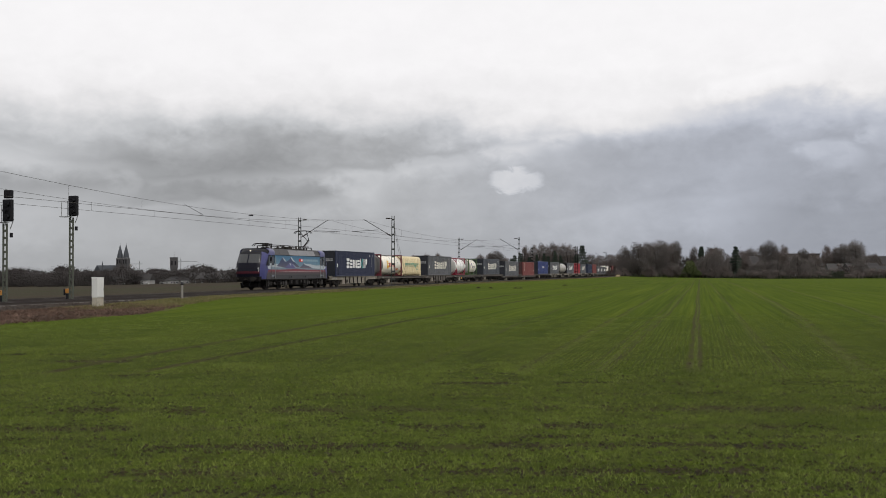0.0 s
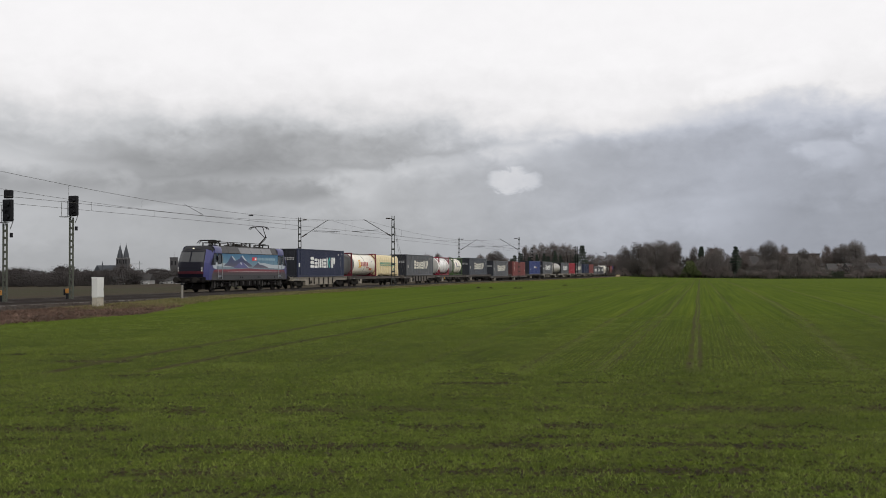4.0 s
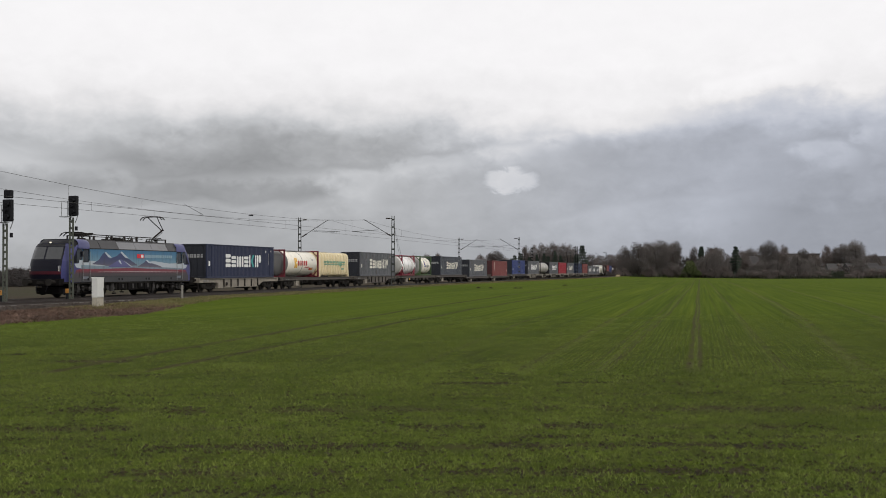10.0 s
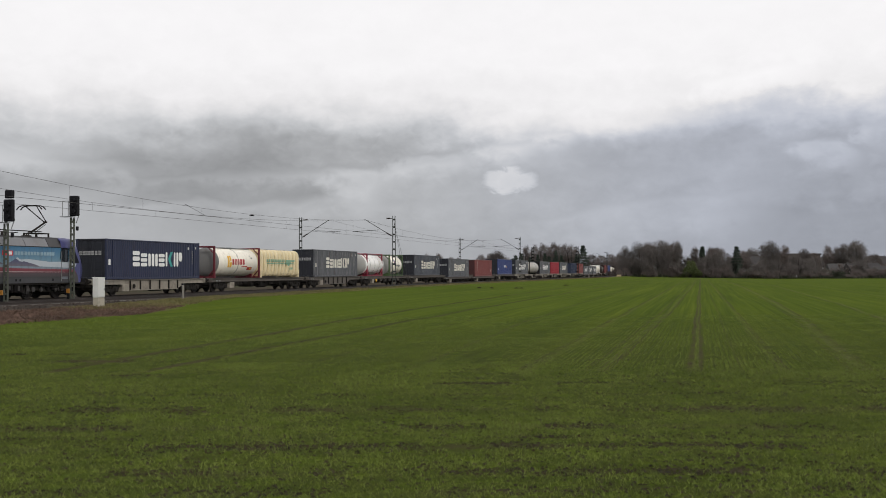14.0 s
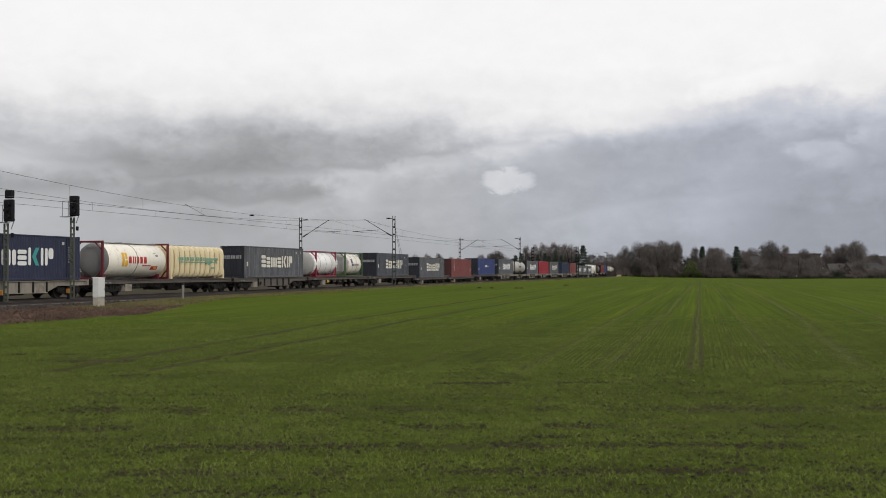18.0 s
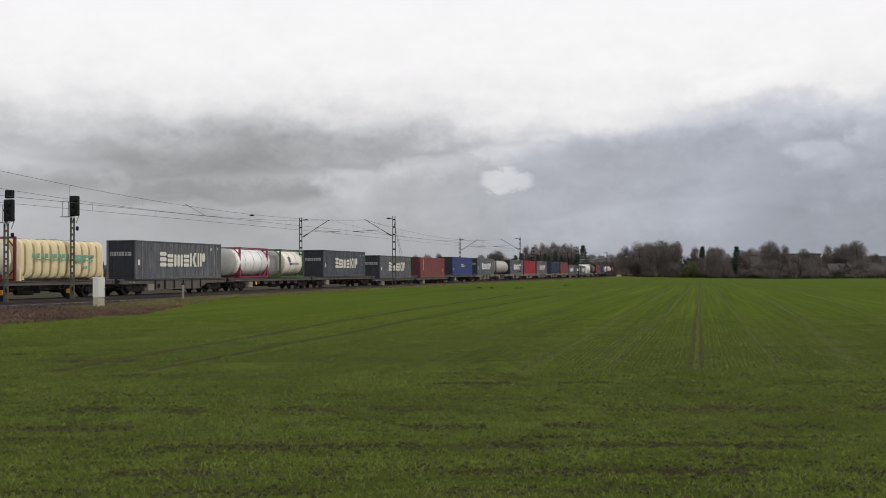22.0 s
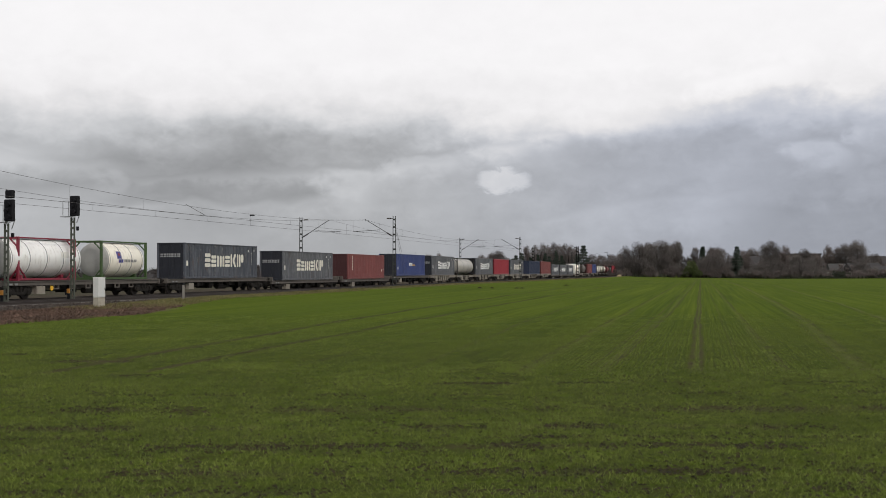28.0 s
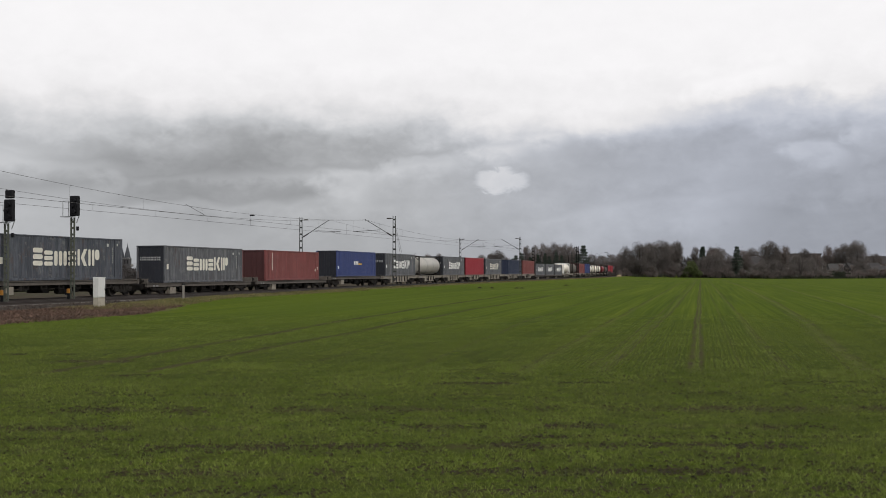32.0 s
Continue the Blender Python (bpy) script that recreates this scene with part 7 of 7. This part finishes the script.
def house(px, dist, w, d, eave, ridge, wall, roof, turn=0, label="", flat=False, cols=3, rows=1):
    """A house: walls, gabled or flat roof, a row of windows a storey on the side towards the field, a door and a chimney."""
    x, y, z = spot(px, dist)
    t = thing("house", label, "house", pose(x, y, z, 0, 0, turn), "far houses")
    part("wall", Geo().box(-w / 2, w / 2, -d / 2, d / 2, -0.6, eave), wall, t)
    g = Geo()
    if flat:
        g.box(-w / 2 - 0.3, w / 2 + 0.3, -d / 2 - 0.3, d / 2 + 0.3, eave, eave + 0.5)
    else:
        o = 0.45
        g.loft([[(sx, -d / 2 - o, eave - 0.15), (sx, -d / 2 - o, eave + 0.05), (sx, 0, ridge), (sx, d / 2 + o, eave + 0.05), (sx, d / 2 + o, eave - 0.15)] for sx in (w / 2 + o, -w / 2 - o)])
    r = part("roof", g, roof, t)
    if not flat:
        part("chimney", Geo().box(w * 0.2, w * 0.2 + 0.7, 0.3, 1.0, ridge - 1.2, ridge + 0.7), M_BRICK, r)
    for j in range(rows):
        for i in range(cols):
            cx = -w / 2 + w * (i + 0.5) / cols
            zz = 0.9 + 2.8 * j
            win = part("window", Geo().box(cx - 0.62, cx + 0.62, -d / 2 - 0.05, -d / 2 + 0.02, zz, zz + 1.35), M_WFRAME, t)
            part("pane", Geo().box(cx - 0.52, cx + 0.52, -d / 2 - 0.07, -d / 2 - 0.05, zz + 0.1, zz + 1.25), M_GLASS, win)
    part("door", Geo().box(w * 0.5 - 1.5, w * 0.5 - 0.5, -d / 2 - 0.06, -d / 2 + 0.02, 0, 2.05), M_WFRAME, t)
    return t


H1 = "far brick house with a dark tiled roof"
H2 = "far pale rendered house with a grey roof"
house(1332, 440, 10, 9, 4.6, 8.6, M_RENDER, M_TILE, 20, H2, cols=3, rows=1)
house(1412, 470, 15, 10, 9.6, 0, M_BRICK, M_TILE, 0, "long flat-roofed brick apartment block", True, 6, 3)
house(1455, 465, 13, 10, 4.8, 8.4, M_BRICK, M_TILE, 0, H1, cols=4, rows=2)
house(1490, 430, 11, 8, 2.8, 5.6, M_RENDER, M_TILE2, -8, H2, cols=3)
house(1524, 425, 12, 8, 2.9, 5.8, M_BRICK, M_TILE, 5, H1, cols=4)
house(1560, 460, 13, 9, 5.2, 8.8, M_GREYBRICK, M_TILE, -5, "far grey brick house with a dark tiled roof", cols=4, rows=2)
house(1552, 415, 12, 7, 2.8, 4.6, M_BRICK, M_TILE, 0, H1, cols=5)
house(1381, 436, 10, 8, 5.0, 8.4, M_BRICK, M_TILE, 15, H1, cols=3, rows=2)
house(1260, 410, 6, 5, 2.4, 3.6, M_RENDER, M_TILE2, 10, "small pale garden shed behind the hedge", cols=1)
house(1298, 405, 7, 3, 2.2, 3.0, M_RENDER, M_TILE2, 0, "small pale garage behind the hedge", cols=1)
house(1086, 500, 10, 8, 3.5, 6.5, M_RENDER, M_TILE2, 10, H2, cols=3)
# the village beyond the low fields
house(207, 788, 11, 9, 3.4, 8.2, M_GREYBRICK, M_TILE2, 25, "far farmhouse with a steep grey roof", cols=3)
house(253, 788, 14, 9, 4.0, 8.0, M_RENDER, M_TILE, -10, H2, cols=4)
house(232, 905, 12, 9, 4.0, 8.0, M_BRICK, M_TILE, 10, H1, cols=4)
house(275, 915, 12, 9, 4.5, 8.6, M_BRICK, M_TILE, 5, H1, cols=4)
house(330, 788, 22, 9, 3.2, 5.6, M_RENDER, M_TILE2, -4, "long low barn with a pale roof", cols=6)
house(372, 788, 26, 12, 3.4, 8.2, M_BRICK, M_TILE2, 8, "large barn with a broad grey roof", cols=5)
house(302, 788, 14, 7, 2.8, 4.8, M_RENDER, M_TILE2, 0, H2, cols=4)


M_CHURCH = material("dark_church_stone", (0.066, 0.064, 0.066), 0.9, vary=0.3, grain=4)


def church(px, dist):
    x, y, z = spot(px, dist)
    t = thing("church", "far twin-towered church of dark stone with slate spires", "church", pose(x, y, z, 0, 0, -12))
    part("nave", Geo().box(-34, -2, -7, 7, -2, 12), M_CHURCH, t)
    g = Geo()
    g.loft([[(sx, -7.8, 11.7), (sx, 0, 20), (sx, 7.8, 11.7)] for sx in (-2, -34)])
    part("nave_roof", g, M_SLATE, t)
    part("transept", Geo().box(-30, -21, -12, 12, -2, 11.5), M_CHURCH, t)
    g = Geo()
    g.loft([[(-25.5 - 5.2, sy, 11.3), (-25.5 + 5.2, sy, 11.3), (-25.5, sy, 19.5)] for sy in (12.4, -12.4)][::-1])
    part("transept_roof", g, M_SLATE, t)
    part("ridge_turret", Geo().lathe(((-25.5, 0, 19), (0, 0, 1)), [(0, 0.9), (2.5, 0.8), (6.5, 0.05)], 8), M_SLATE, t)
    for cx in (1.0, 9.4):
        tw = part("tower", Geo().box(cx - 3.6, cx + 3.6, -4 - 3.6, -4 + 3.6, -2, 29), M_CHURCH, t)
        # flat black plates stand for the shade in the belfry
        g = Geo()
        for k2 in (-1.6, 1.6):
            g.box(cx + k2 - 0.7, cx + k2 + 0.7, -7.72, -7.55, 21.5, 26.5)
        part("belfry_opening", g, M_BLACK, tw)
        g = Geo()
        g.box(cx - 3.9, cx + 3.9, -7.9, -0.1, 14.6, 15.2)
        g.box(cx - 3.9, cx + 3.9, -7.9, -0.1, 28.6, 29.2)
        part("cornice", g, M_RENDER, tw)
        g = Geo()
        g.loft([[(cx + 3.9 * s * math.cos(radians(a)), -4 + 3.9 * s * math.sin(radians(a)), zz) for a in range(0, 360, 45)] for s, zz in ((1.05, 29), (0.84, 34), (0.03, 46.0))])
        sp = part("spire", g, M_SLATE, t)
        part("cross", Geo().box(cx - 0.1, cx + 0.1, -4.1, -3.9, 45.5, 48.5), M_BLACK, sp)


church(214, 1400)


def water_tower(px, dist):
    x, y, z = spot(px, dist)
    t = thing("tower_block", "far square brown tower with a mast on its roof", "tower", pose(x, y, z, 0, 0, 8))
    part("shaft", Geo().box(-3.6, 3.6, -3.6, 3.6, -2, 15), M_CHURCH, t)
    part("top_storey", Geo().box(-4.3, 4.3, -4.3, 4.3, 15, 27.5), M_CHURCH, t)
    part("roof_slab", Geo().box(-4.6, 4.6, -4.6, 4.6, 27.5, 28.2), M_TILE, t)
    part("mast", Geo().tube((0, 0, 28), (0, 0, 34), 0.25, 0.1, n=6), M_MAST, t)
    # black plates stand for faint shading on the top storey
    for sx in (-2, 2):
        part("belfry_opening", Geo().box(sx - 0.8, sx + 0.8, -4.4, -4.28, 19, 24), M_BLACK, t)


water_tower(308, 1300)


def crane(px, dist, h, jib, back, turn):
    x, y, z = spot(px, dist)
    t = thing("tower_crane", "far tower crane with a thin horizontal jib", "crane", pose(x, y, z, 0, 0, turn), "tower cranes")
    part("tower", Geo().box(-0.4, 0.4, -0.4, 0.4, -2, h), M_GALV, t)
    part("jib", Geo().box(-back, jib, -0.3, 0.3, h - 1.2, h - 0.6), M_GALV, t)
    part("counterweight", Geo().box(-back, -back + 2.5, -0.7, 0.7, h - 3.4, h - 1.4), M_CONCRETE, t)
    part("apex", Geo().tube((0, 0, h), (0, 0, h + 3), 0.4, 0.1, n=4), M_MAST, t)


crane(247, 1350, 22.0, 4, 12, 10)
crane(320, 1350, 25.0, 20, 6, 5)


# ---- the crop and the verge ----
def blade_material(name, c0, c1, rough=0.75):
    m = bpy.data.materials.new(name)
    m.use_nodes = True
    k = Nodes(m.node_tree)
    rnd = k.add("ShaderNodeNewGeometry").outputs["Random Per Island"]
    big = k.noise(k.add("ShaderNodeTexCoord").outputs["Object"], 0.35, 4, 0.6)
    tuft = k.noise(k.add("ShaderNodeTexCoord").outputs["Object"], 2.3, 4, 0.65)
    col = k.mix(k.math("ADD", k.math("MULTIPLY", k.math("SUBTRACT", tuft, 0.5), 1.1), k.math("ADD", k.math("MULTIPLY", rnd, 0.6), k.math("MULTIPLY", k.math("SUBTRACT", big, 0.35), 0.9)), clamp=True), c0, c1)
    b = k.add("ShaderNodeBsdfPrincipled")
    k.put(b.inputs["Base Color"], col)
    b.inputs["Roughness"].default_value = rough
    b.inputs["Specular IOR Level"].default_value = 0.25
    k.link(b.outputs[0], k.add("ShaderNodeOutputMaterial").inputs[0])
    return m


def blades(name, pts, zs, high, wide, lean, per, mat, label, seed, category="crop"):
    """Many single leaf blades, per of them at each of the points: one object of stuff."""
    r = np.random.default_rng(seed)
    n = len(pts) * per
    p = np.repeat(pts, per, axis=0) + r.normal(0, 0.018, (n, 2))
    z = np.repeat(zs, per)
    a = r.uniform(0, 2 * np.pi, n)
    h = high * r.uniform(0.55, 1.25, n)
    w = wide * r.uniform(0.7, 1.3, n)
    b = r.uniform(0, 2 * np.pi, n)
    tip = np.stack([p[:, 0] + np.cos(b) * h * lean * r.uniform(0.3, 1.4, n), p[:, 1] + np.sin(b) * h * lean * r.uniform(0.3, 1.4, n), z + h], 1)
    dx = np.stack([np.cos(a) * w, np.sin(a) * w, np.zeros(n)], 1)
    base = np.stack([p[:, 0], p[:, 1], z - 0.01], 1)
    v = np.empty((n, 3, 3))
    v[:, 0], v[:, 1], v[:, 2] = base - dx, base + dx, tip
    me = bpy.data.meshes.new(name)
    me.vertices.add(n * 3)
    me.vertices.foreach_set("co", v.ravel())
    me.loops.add(n * 3)
    me.loops.foreach_set("vertex_index", np.arange(n * 3, dtype=np.int32))
    me.polygons.add(n)
    me.polygons.foreach_set("loop_start", np.arange(0, n * 3, 3, dtype=np.int32))
    me.update(calc_edges=True)
    me.validate()
    me.materials.append(mat)
    return tagged(new(name, me), label, category, kind="stuff")


def field_height(pts):
    out = np.empty(len(pts))
    for i, (x, y) in enumerate(pts):
        out[i] = -0.35 + 0.05 * noise.noise(Vector((x * 0.13, y * 0.13, 0)))
    return out


M_WHEAT = blade_material("young_wheat_blades", (0.044, 0.074, 0.004), (0.225, 0.275, 0.048))


def crop(y0, y1, row, step, high, wide, per, seed, keep):
    """Drilled rows: across the view on the headland, along the field beyond it."""
    r = np.random.default_rng(seed)
    c, s = math.cos(radians(13.1)), math.sin(radians(13.1))
    pts = []
    if y0 < 22.0:
        ye = min(y1, 22.0)
        for v in np.arange(y0, ye, row):
            x = np.arange(-0.43 * ye - 0.5, 0.43 * ye + 0.5, step)
            pts.append(np.stack([x + r.normal(0, step * 0.3, len(x)), v + r.normal(0, row * 0.12, len(x))], 1))
    if y1 > 22.0:
        ys = max(y0, 22.0)
        for u in np.arange(-0.75 * y1, 0.45 * y1, row):
            d = np.arange(ys * 0.8, y1 * 1.2, step)
            q = np.stack([u * c + d * s, -u * s + d * c], 1)
            q = q + r.normal(0, step * 0.25, q.shape) * [0.4, 1.0]
            bend = np.interp(q[:, 1], [22, 32, 45, 66, 140], [0, 0.18, 0.43, 0.64, 1.0])
            off = np.min([np.abs(u - o - cv * bend) / w for o, cv, w in ((-12.55, -3.9, 0.17), (-10.75, -1.6, 0.14), (-0.24, 0.0, 0.06), (-0.03, -0.1, 0.055))], axis=0)
            pts.append(q[(q[:, 1] > ys) & (q[:, 1] < y1) & (off > 1.0)])
    p = np.concatenate(pts)
    p = p[np.abs(p[:, 0]) < 0.425 * p[:, 1] + 0.4]
    lat = (p[:, 0] + 28.35) * math.cos(0.262) - (p[:, 1] - 65.14) * math.sin(0.262)
    p = p[lat > np.interp(p[:, 1], [30, 55, 75, 100], [17.6, 16.5, 13.0, 11.0])]
    patch = np.array([noise.noise(Vector((x * 0.55, y * 0.55, 5))) + 0.7 * noise.noise(Vector((x * 2.1, y * 2.1, 9))) for x, y in p])
    bare = np.zeros(len(p))
    for off, x0, x1, width, amount in FURROWS:
        wave = np.array([noise.noise(Vector((x * 0.9, off * 3.0, 6))) for x in p[:, 0]])
        bare = np.maximum(bare, amount * (p[:, 0] > x0) * (p[:, 0] < x1) * (wave > 0.0) * np.exp(-((p[:, 1] - off - 0.12 * wave) / (width * 1.1)) ** 2))
    grown = r.random(len(p)) > bare
    p, patch = p[grown], patch[grown]
    p = p[(patch + r.normal(0, 0.25, len(p))) > keep + 1.6 * np.clip((p[:, 1] - 32) / 18, 0, 1) * r.random(len(p))]
    return blades("wheat_seedlings", p, field_height(p), high, wide, 1.5, per, M_WHEAT, "short green winter wheat seedlings in drilled rows", seed)


crop(9.0, 15.0, 0.090, 0.030, 0.030, 0.0034, 5, 1, -0.46)
crop(15.0, 24.0, 0.100, 0.045, 0.032, 0.0044, 4, 2, -0.46)
crop(24.0, 50.0, 0.115, 0.11, 0.034, 0.0064, 3, 3, -0.45)


def verge(name, s0, s1, l0, l1, n, high, wide, lean, per, mat, label, seed):
    r = np.random.default_rng(seed)
    pts, zs = [], []
    for _ in range(n):
        s, l = r.uniform(s0, s1), r.uniform(l0, l1)
        if l > 11.2 + float(np.interp(s, [-9, -2, 4, 11], [6.0, 3.7, 1.6, 0.3])) and s < 40:
            continue
        x, y, _h = along(s, l)
        if noise.noise(Vector((x * 0.5, y * 0.5, seed))) + r.normal(0, 0.3) < -0.15:
            continue
        pts.append((x, y))
        zs.append(max(ground_level(s, l), float(np.interp(l, [5.4, 5.75, 7.0], [-0.2, -0.2, -0.58])) if l > 0 else -9.0))
    return blades(name, np.array(pts), np.array(zs), high, wide, lean, per, mat, label, seed, "verge")


M_DEAD = blade_material("dead_bramble_stalks", (0.022, 0.015, 0.012), (0.23, 0.145, 0.105), 0.9)
M_STRAW = blade_material("straw_and_green_grass", (0.060, 0.070, 0.016), (0.25, 0.205, 0.100), 0.9)
verge("dead_brambles", -40, 0, 7.2, 17.0, 2600, 0.20, 0.010, 1.0, 3, M_DEAD, "low dead brown brambles and leaf litter beside the railway", 5)
verge("leaf_litter", -40, 3.0, 6.3, 17.2, 21000, 0.085, 0.026, 1.7, 3, M_DEAD, "brown leaf litter and dead stalks beside the railway", 15)
verge("verge_grass", -3, 40, 7.6, 13.5, 13000, 0.12, 0.016, 0.8, 3, M_STRAW, "tussocks of straw and green grass beside the railway", 6)
verge("verge_grass", 40, 260, 7.4, 10.4, 8000, 0.16, 0.030, 0.8, 3, M_STRAW, "tussocks of straw and green grass beside the railway", 7)
verge("verge_grass", -20, 40, -9.5, -3.6, 3000, 0.18, 0.020, 0.8, 3, M_STRAW, "grass tufts on the far side of the railway", 8)


def lumps(name, pts, zs, size, mat, label, seed, category, flat=1.0):
    """Loose stones or clods: small uneven four-sided lumps, one object of stuff."""
    r = np.random.default_rng(seed)
    n = len(pts)
    base = np.array([(1, 0, -0.3), (-0.5, 0.87, -0.3), (-0.5, -0.87, -0.3), (0, 0, 0.9)])
    v = base[None] * r.uniform(0.5, 1.4, (n, 4, 3)) * (1, 1, flat) * (size * r.uniform(0.4, 1.5, n) ** 1.5)[:, None, None]
    a = r.uniform(0, 6.28, n)
    x = v[:, :, 0] * np.cos(a)[:, None] - v[:, :, 1] * np.sin(a)[:, None]
    y = v[:, :, 0] * np.sin(a)[:, None] + v[:, :, 1] * np.cos(a)[:, None]
    v[:, :, 0], v[:, :, 1] = x + pts[:, 0:1], y + pts[:, 1:2]
    v[:, :, 2] += zs[:, None]
    f = (np.array([(0, 1, 3), (1, 2, 3), (2, 0, 3), (2, 1, 0)])[None] + (np.arange(n) * 4)[:, None, None]).reshape(-1, 3)
    me = bpy.data.meshes.new(name)
    me.from_pydata(v.reshape(-1, 3).tolist(), [], f.tolist())
    me.materials.append(mat)
    return tagged(new(name, me), label, category, kind="stuff")


def clods():
    """Dark clods along the tractor's furrows and, also as shaded holes among the blades, thinly over the headland."""
    r = np.random.default_rng(21)
    pts = []
    for y0, x0, x1, spread, amount in FURROWS:
        x = r.uniform(max(x0, -0.43 * y0), min(x1, 0.43 * y0), int(220 * amount * (min(x1, 0.43 * y0) - max(x0, -0.43 * y0))))
        keep = np.array([noise.noise(Vector((q * 0.9, y0 * 3.0, 6))) for q in x]) > 0.0
        x = x[keep]
        y = y0 + np.array([0.12 * noise.noise(Vector((q * 0.9, y0 * 3.0, 6))) for q in x]) + r.normal(0, spread * 0.7, len(x))
        pts.append(np.stack([x, y], 1))
    for u0, cv in ((-12.55, -3.9), (-10.75, -1.6)):
        d = r.uniform(23, 90, 1500)
        c, s = math.cos(radians(13.1)), math.sin(radians(13.1))
        u = u0 + cv * np.interp(d, [22, 32, 45, 66, 140], [0, 0.18, 0.43, 0.64, 1.0])
        q = np.stack([u * c + d * s, -u * s + d * c], 1) + r.normal(0, 0.10, (1500, 2))
        pts.append(q[q[:, 1] > 22.5])
    q = np.stack([r.uniform(-10, 10, 15000), r.triangular(9, 9.5, 27, 15000)], 1)
    pts.append(q[np.abs(q[:, 0]) < 0.43 * q[:, 1]])
    p = np.concatenate(pts)
    lumps("soil_clods", p, field_height(p) + 0.002, 0.024, M_CLOD, "dark soil clods along furrows in the field", 22, "soil", 0.4)


M_CLOD = blade_material("dark_soil", (0.013, 0.012, 0.005), (0.052, 0.043, 0.020), 0.95)
M_STONE = blade_material("ballast_stone", (0.016, 0.012, 0.010), (0.105, 0.086, 0.072), 0.95)
clods()


def ballast_stones():
    r = np.random.default_rng(31)
    n = 26000
    s = -32 + 95 * r.random(n) ** 1.3
    lat = r.uniform(5.4, 7.9, n)
    z = np.interp(lat, [5.4, 5.75, 7.0, 7.9], [-0.20, -0.20, -0.58, -0.42])
    pts = np.array([along(a, b)[:2] for a, b in zip(s, lat)])
    lumps("ballast_stones", pts, np.maximum(z, [ground_level(a, b) for a, b in zip(s, lat)]) + 0.01, 0.045, M_STONE, "loose grey and brown ballast stones", 32, "ballast")


ballast_stones()


def timber_pile(px, dist):
    x, y, z = spot(px, dist)
    t = thing("timber_pile", "small pile of pale timber at the field's edge", "timber", pose(x, y, z, 0, 0, 15))
    for i in range(4):
        for j in range(3 - i // 2):
            part("beam", Geo().box(-0.8 + 0.1 * i, 0.7 + 0.1 * j, -0.3 + 0.2 * j, -0.12 + 0.2 * j, 0.15 * i, 0.15 * i + 0.14, 0.01), M_TIMBER, t)


M_TIMBER = material("pale_timber", (0.42, 0.34, 0.20), 0.85, vary=0.3)
timber_pile(1093, 372)


def soil_heap(px, dist, wide, seed):
    """A low heap of dark soil left lying on the crop."""
    x, y, z = spot(px, dist)
    rng = random.Random(seed)
    rings = []
    for u, h in ((1.0, -0.03), (0.72, 0.06), (0.38, 0.11), (0.05, 0.13)):
        rings.append([(wide * u * rng.uniform(0.8, 1.2) * math.cos(a * 0.628), 0.5 * wide * u * rng.uniform(0.8, 1.2) * math.sin(a * 0.628), h * rng.uniform(0.8, 1.2)) for a in range(10)])
    solid("soil_heap", Geo().loft(rings, False, True), M_HEAP, "low heap of dark soil on the young wheat", "soil heap", pose(x, y, z), "soil heaps", smooth=50)


M_HEAP = material("heaped_soil", (0.030, 0.025, 0.016), 0.95, vary=0.5, grain=9, bump=0.03, spec=0.1)
for _i, (_px, _d, _w) in enumerate(((846, 131, 0.38), (868, 131, 0.34), (912, 131, 0.36), (921, 130, 0.34), (1000, 158, 0.50))):
    soil_heap(_px, _d, _w, 60 + _i)


# ---- everything that moves ----
def motions():
    walk(SKY, [(0, pose(0, 0, EYE, 0, 0, 0)), (16, pose(0, 0, EYE, 0, 0, 0.40)), (32, pose(0, 0, EYE, 0, 0, 0.80))])
    times = [2.0 * i for i in range(17)]
    for ob, off, z in MOVERS:
        walk(ob, [(t, on_line(train_at(t) + off, 0.0, z)) for t in times])
    # wheels roll with the train's way; a row every three frames
    for ws, x, r in WHEELSETS[:ROLLING]:
        rows = []
        for i in range(321):
            t = i * 0.1
            way = train_at(0) - train_at(t)
            rows.append((t, Matrix.Translation((x, 0, r)) @ Matrix.Rotation(-way / r, 4, "Y")))
        walk(ws, rows)


ROLLING = 64
motions()
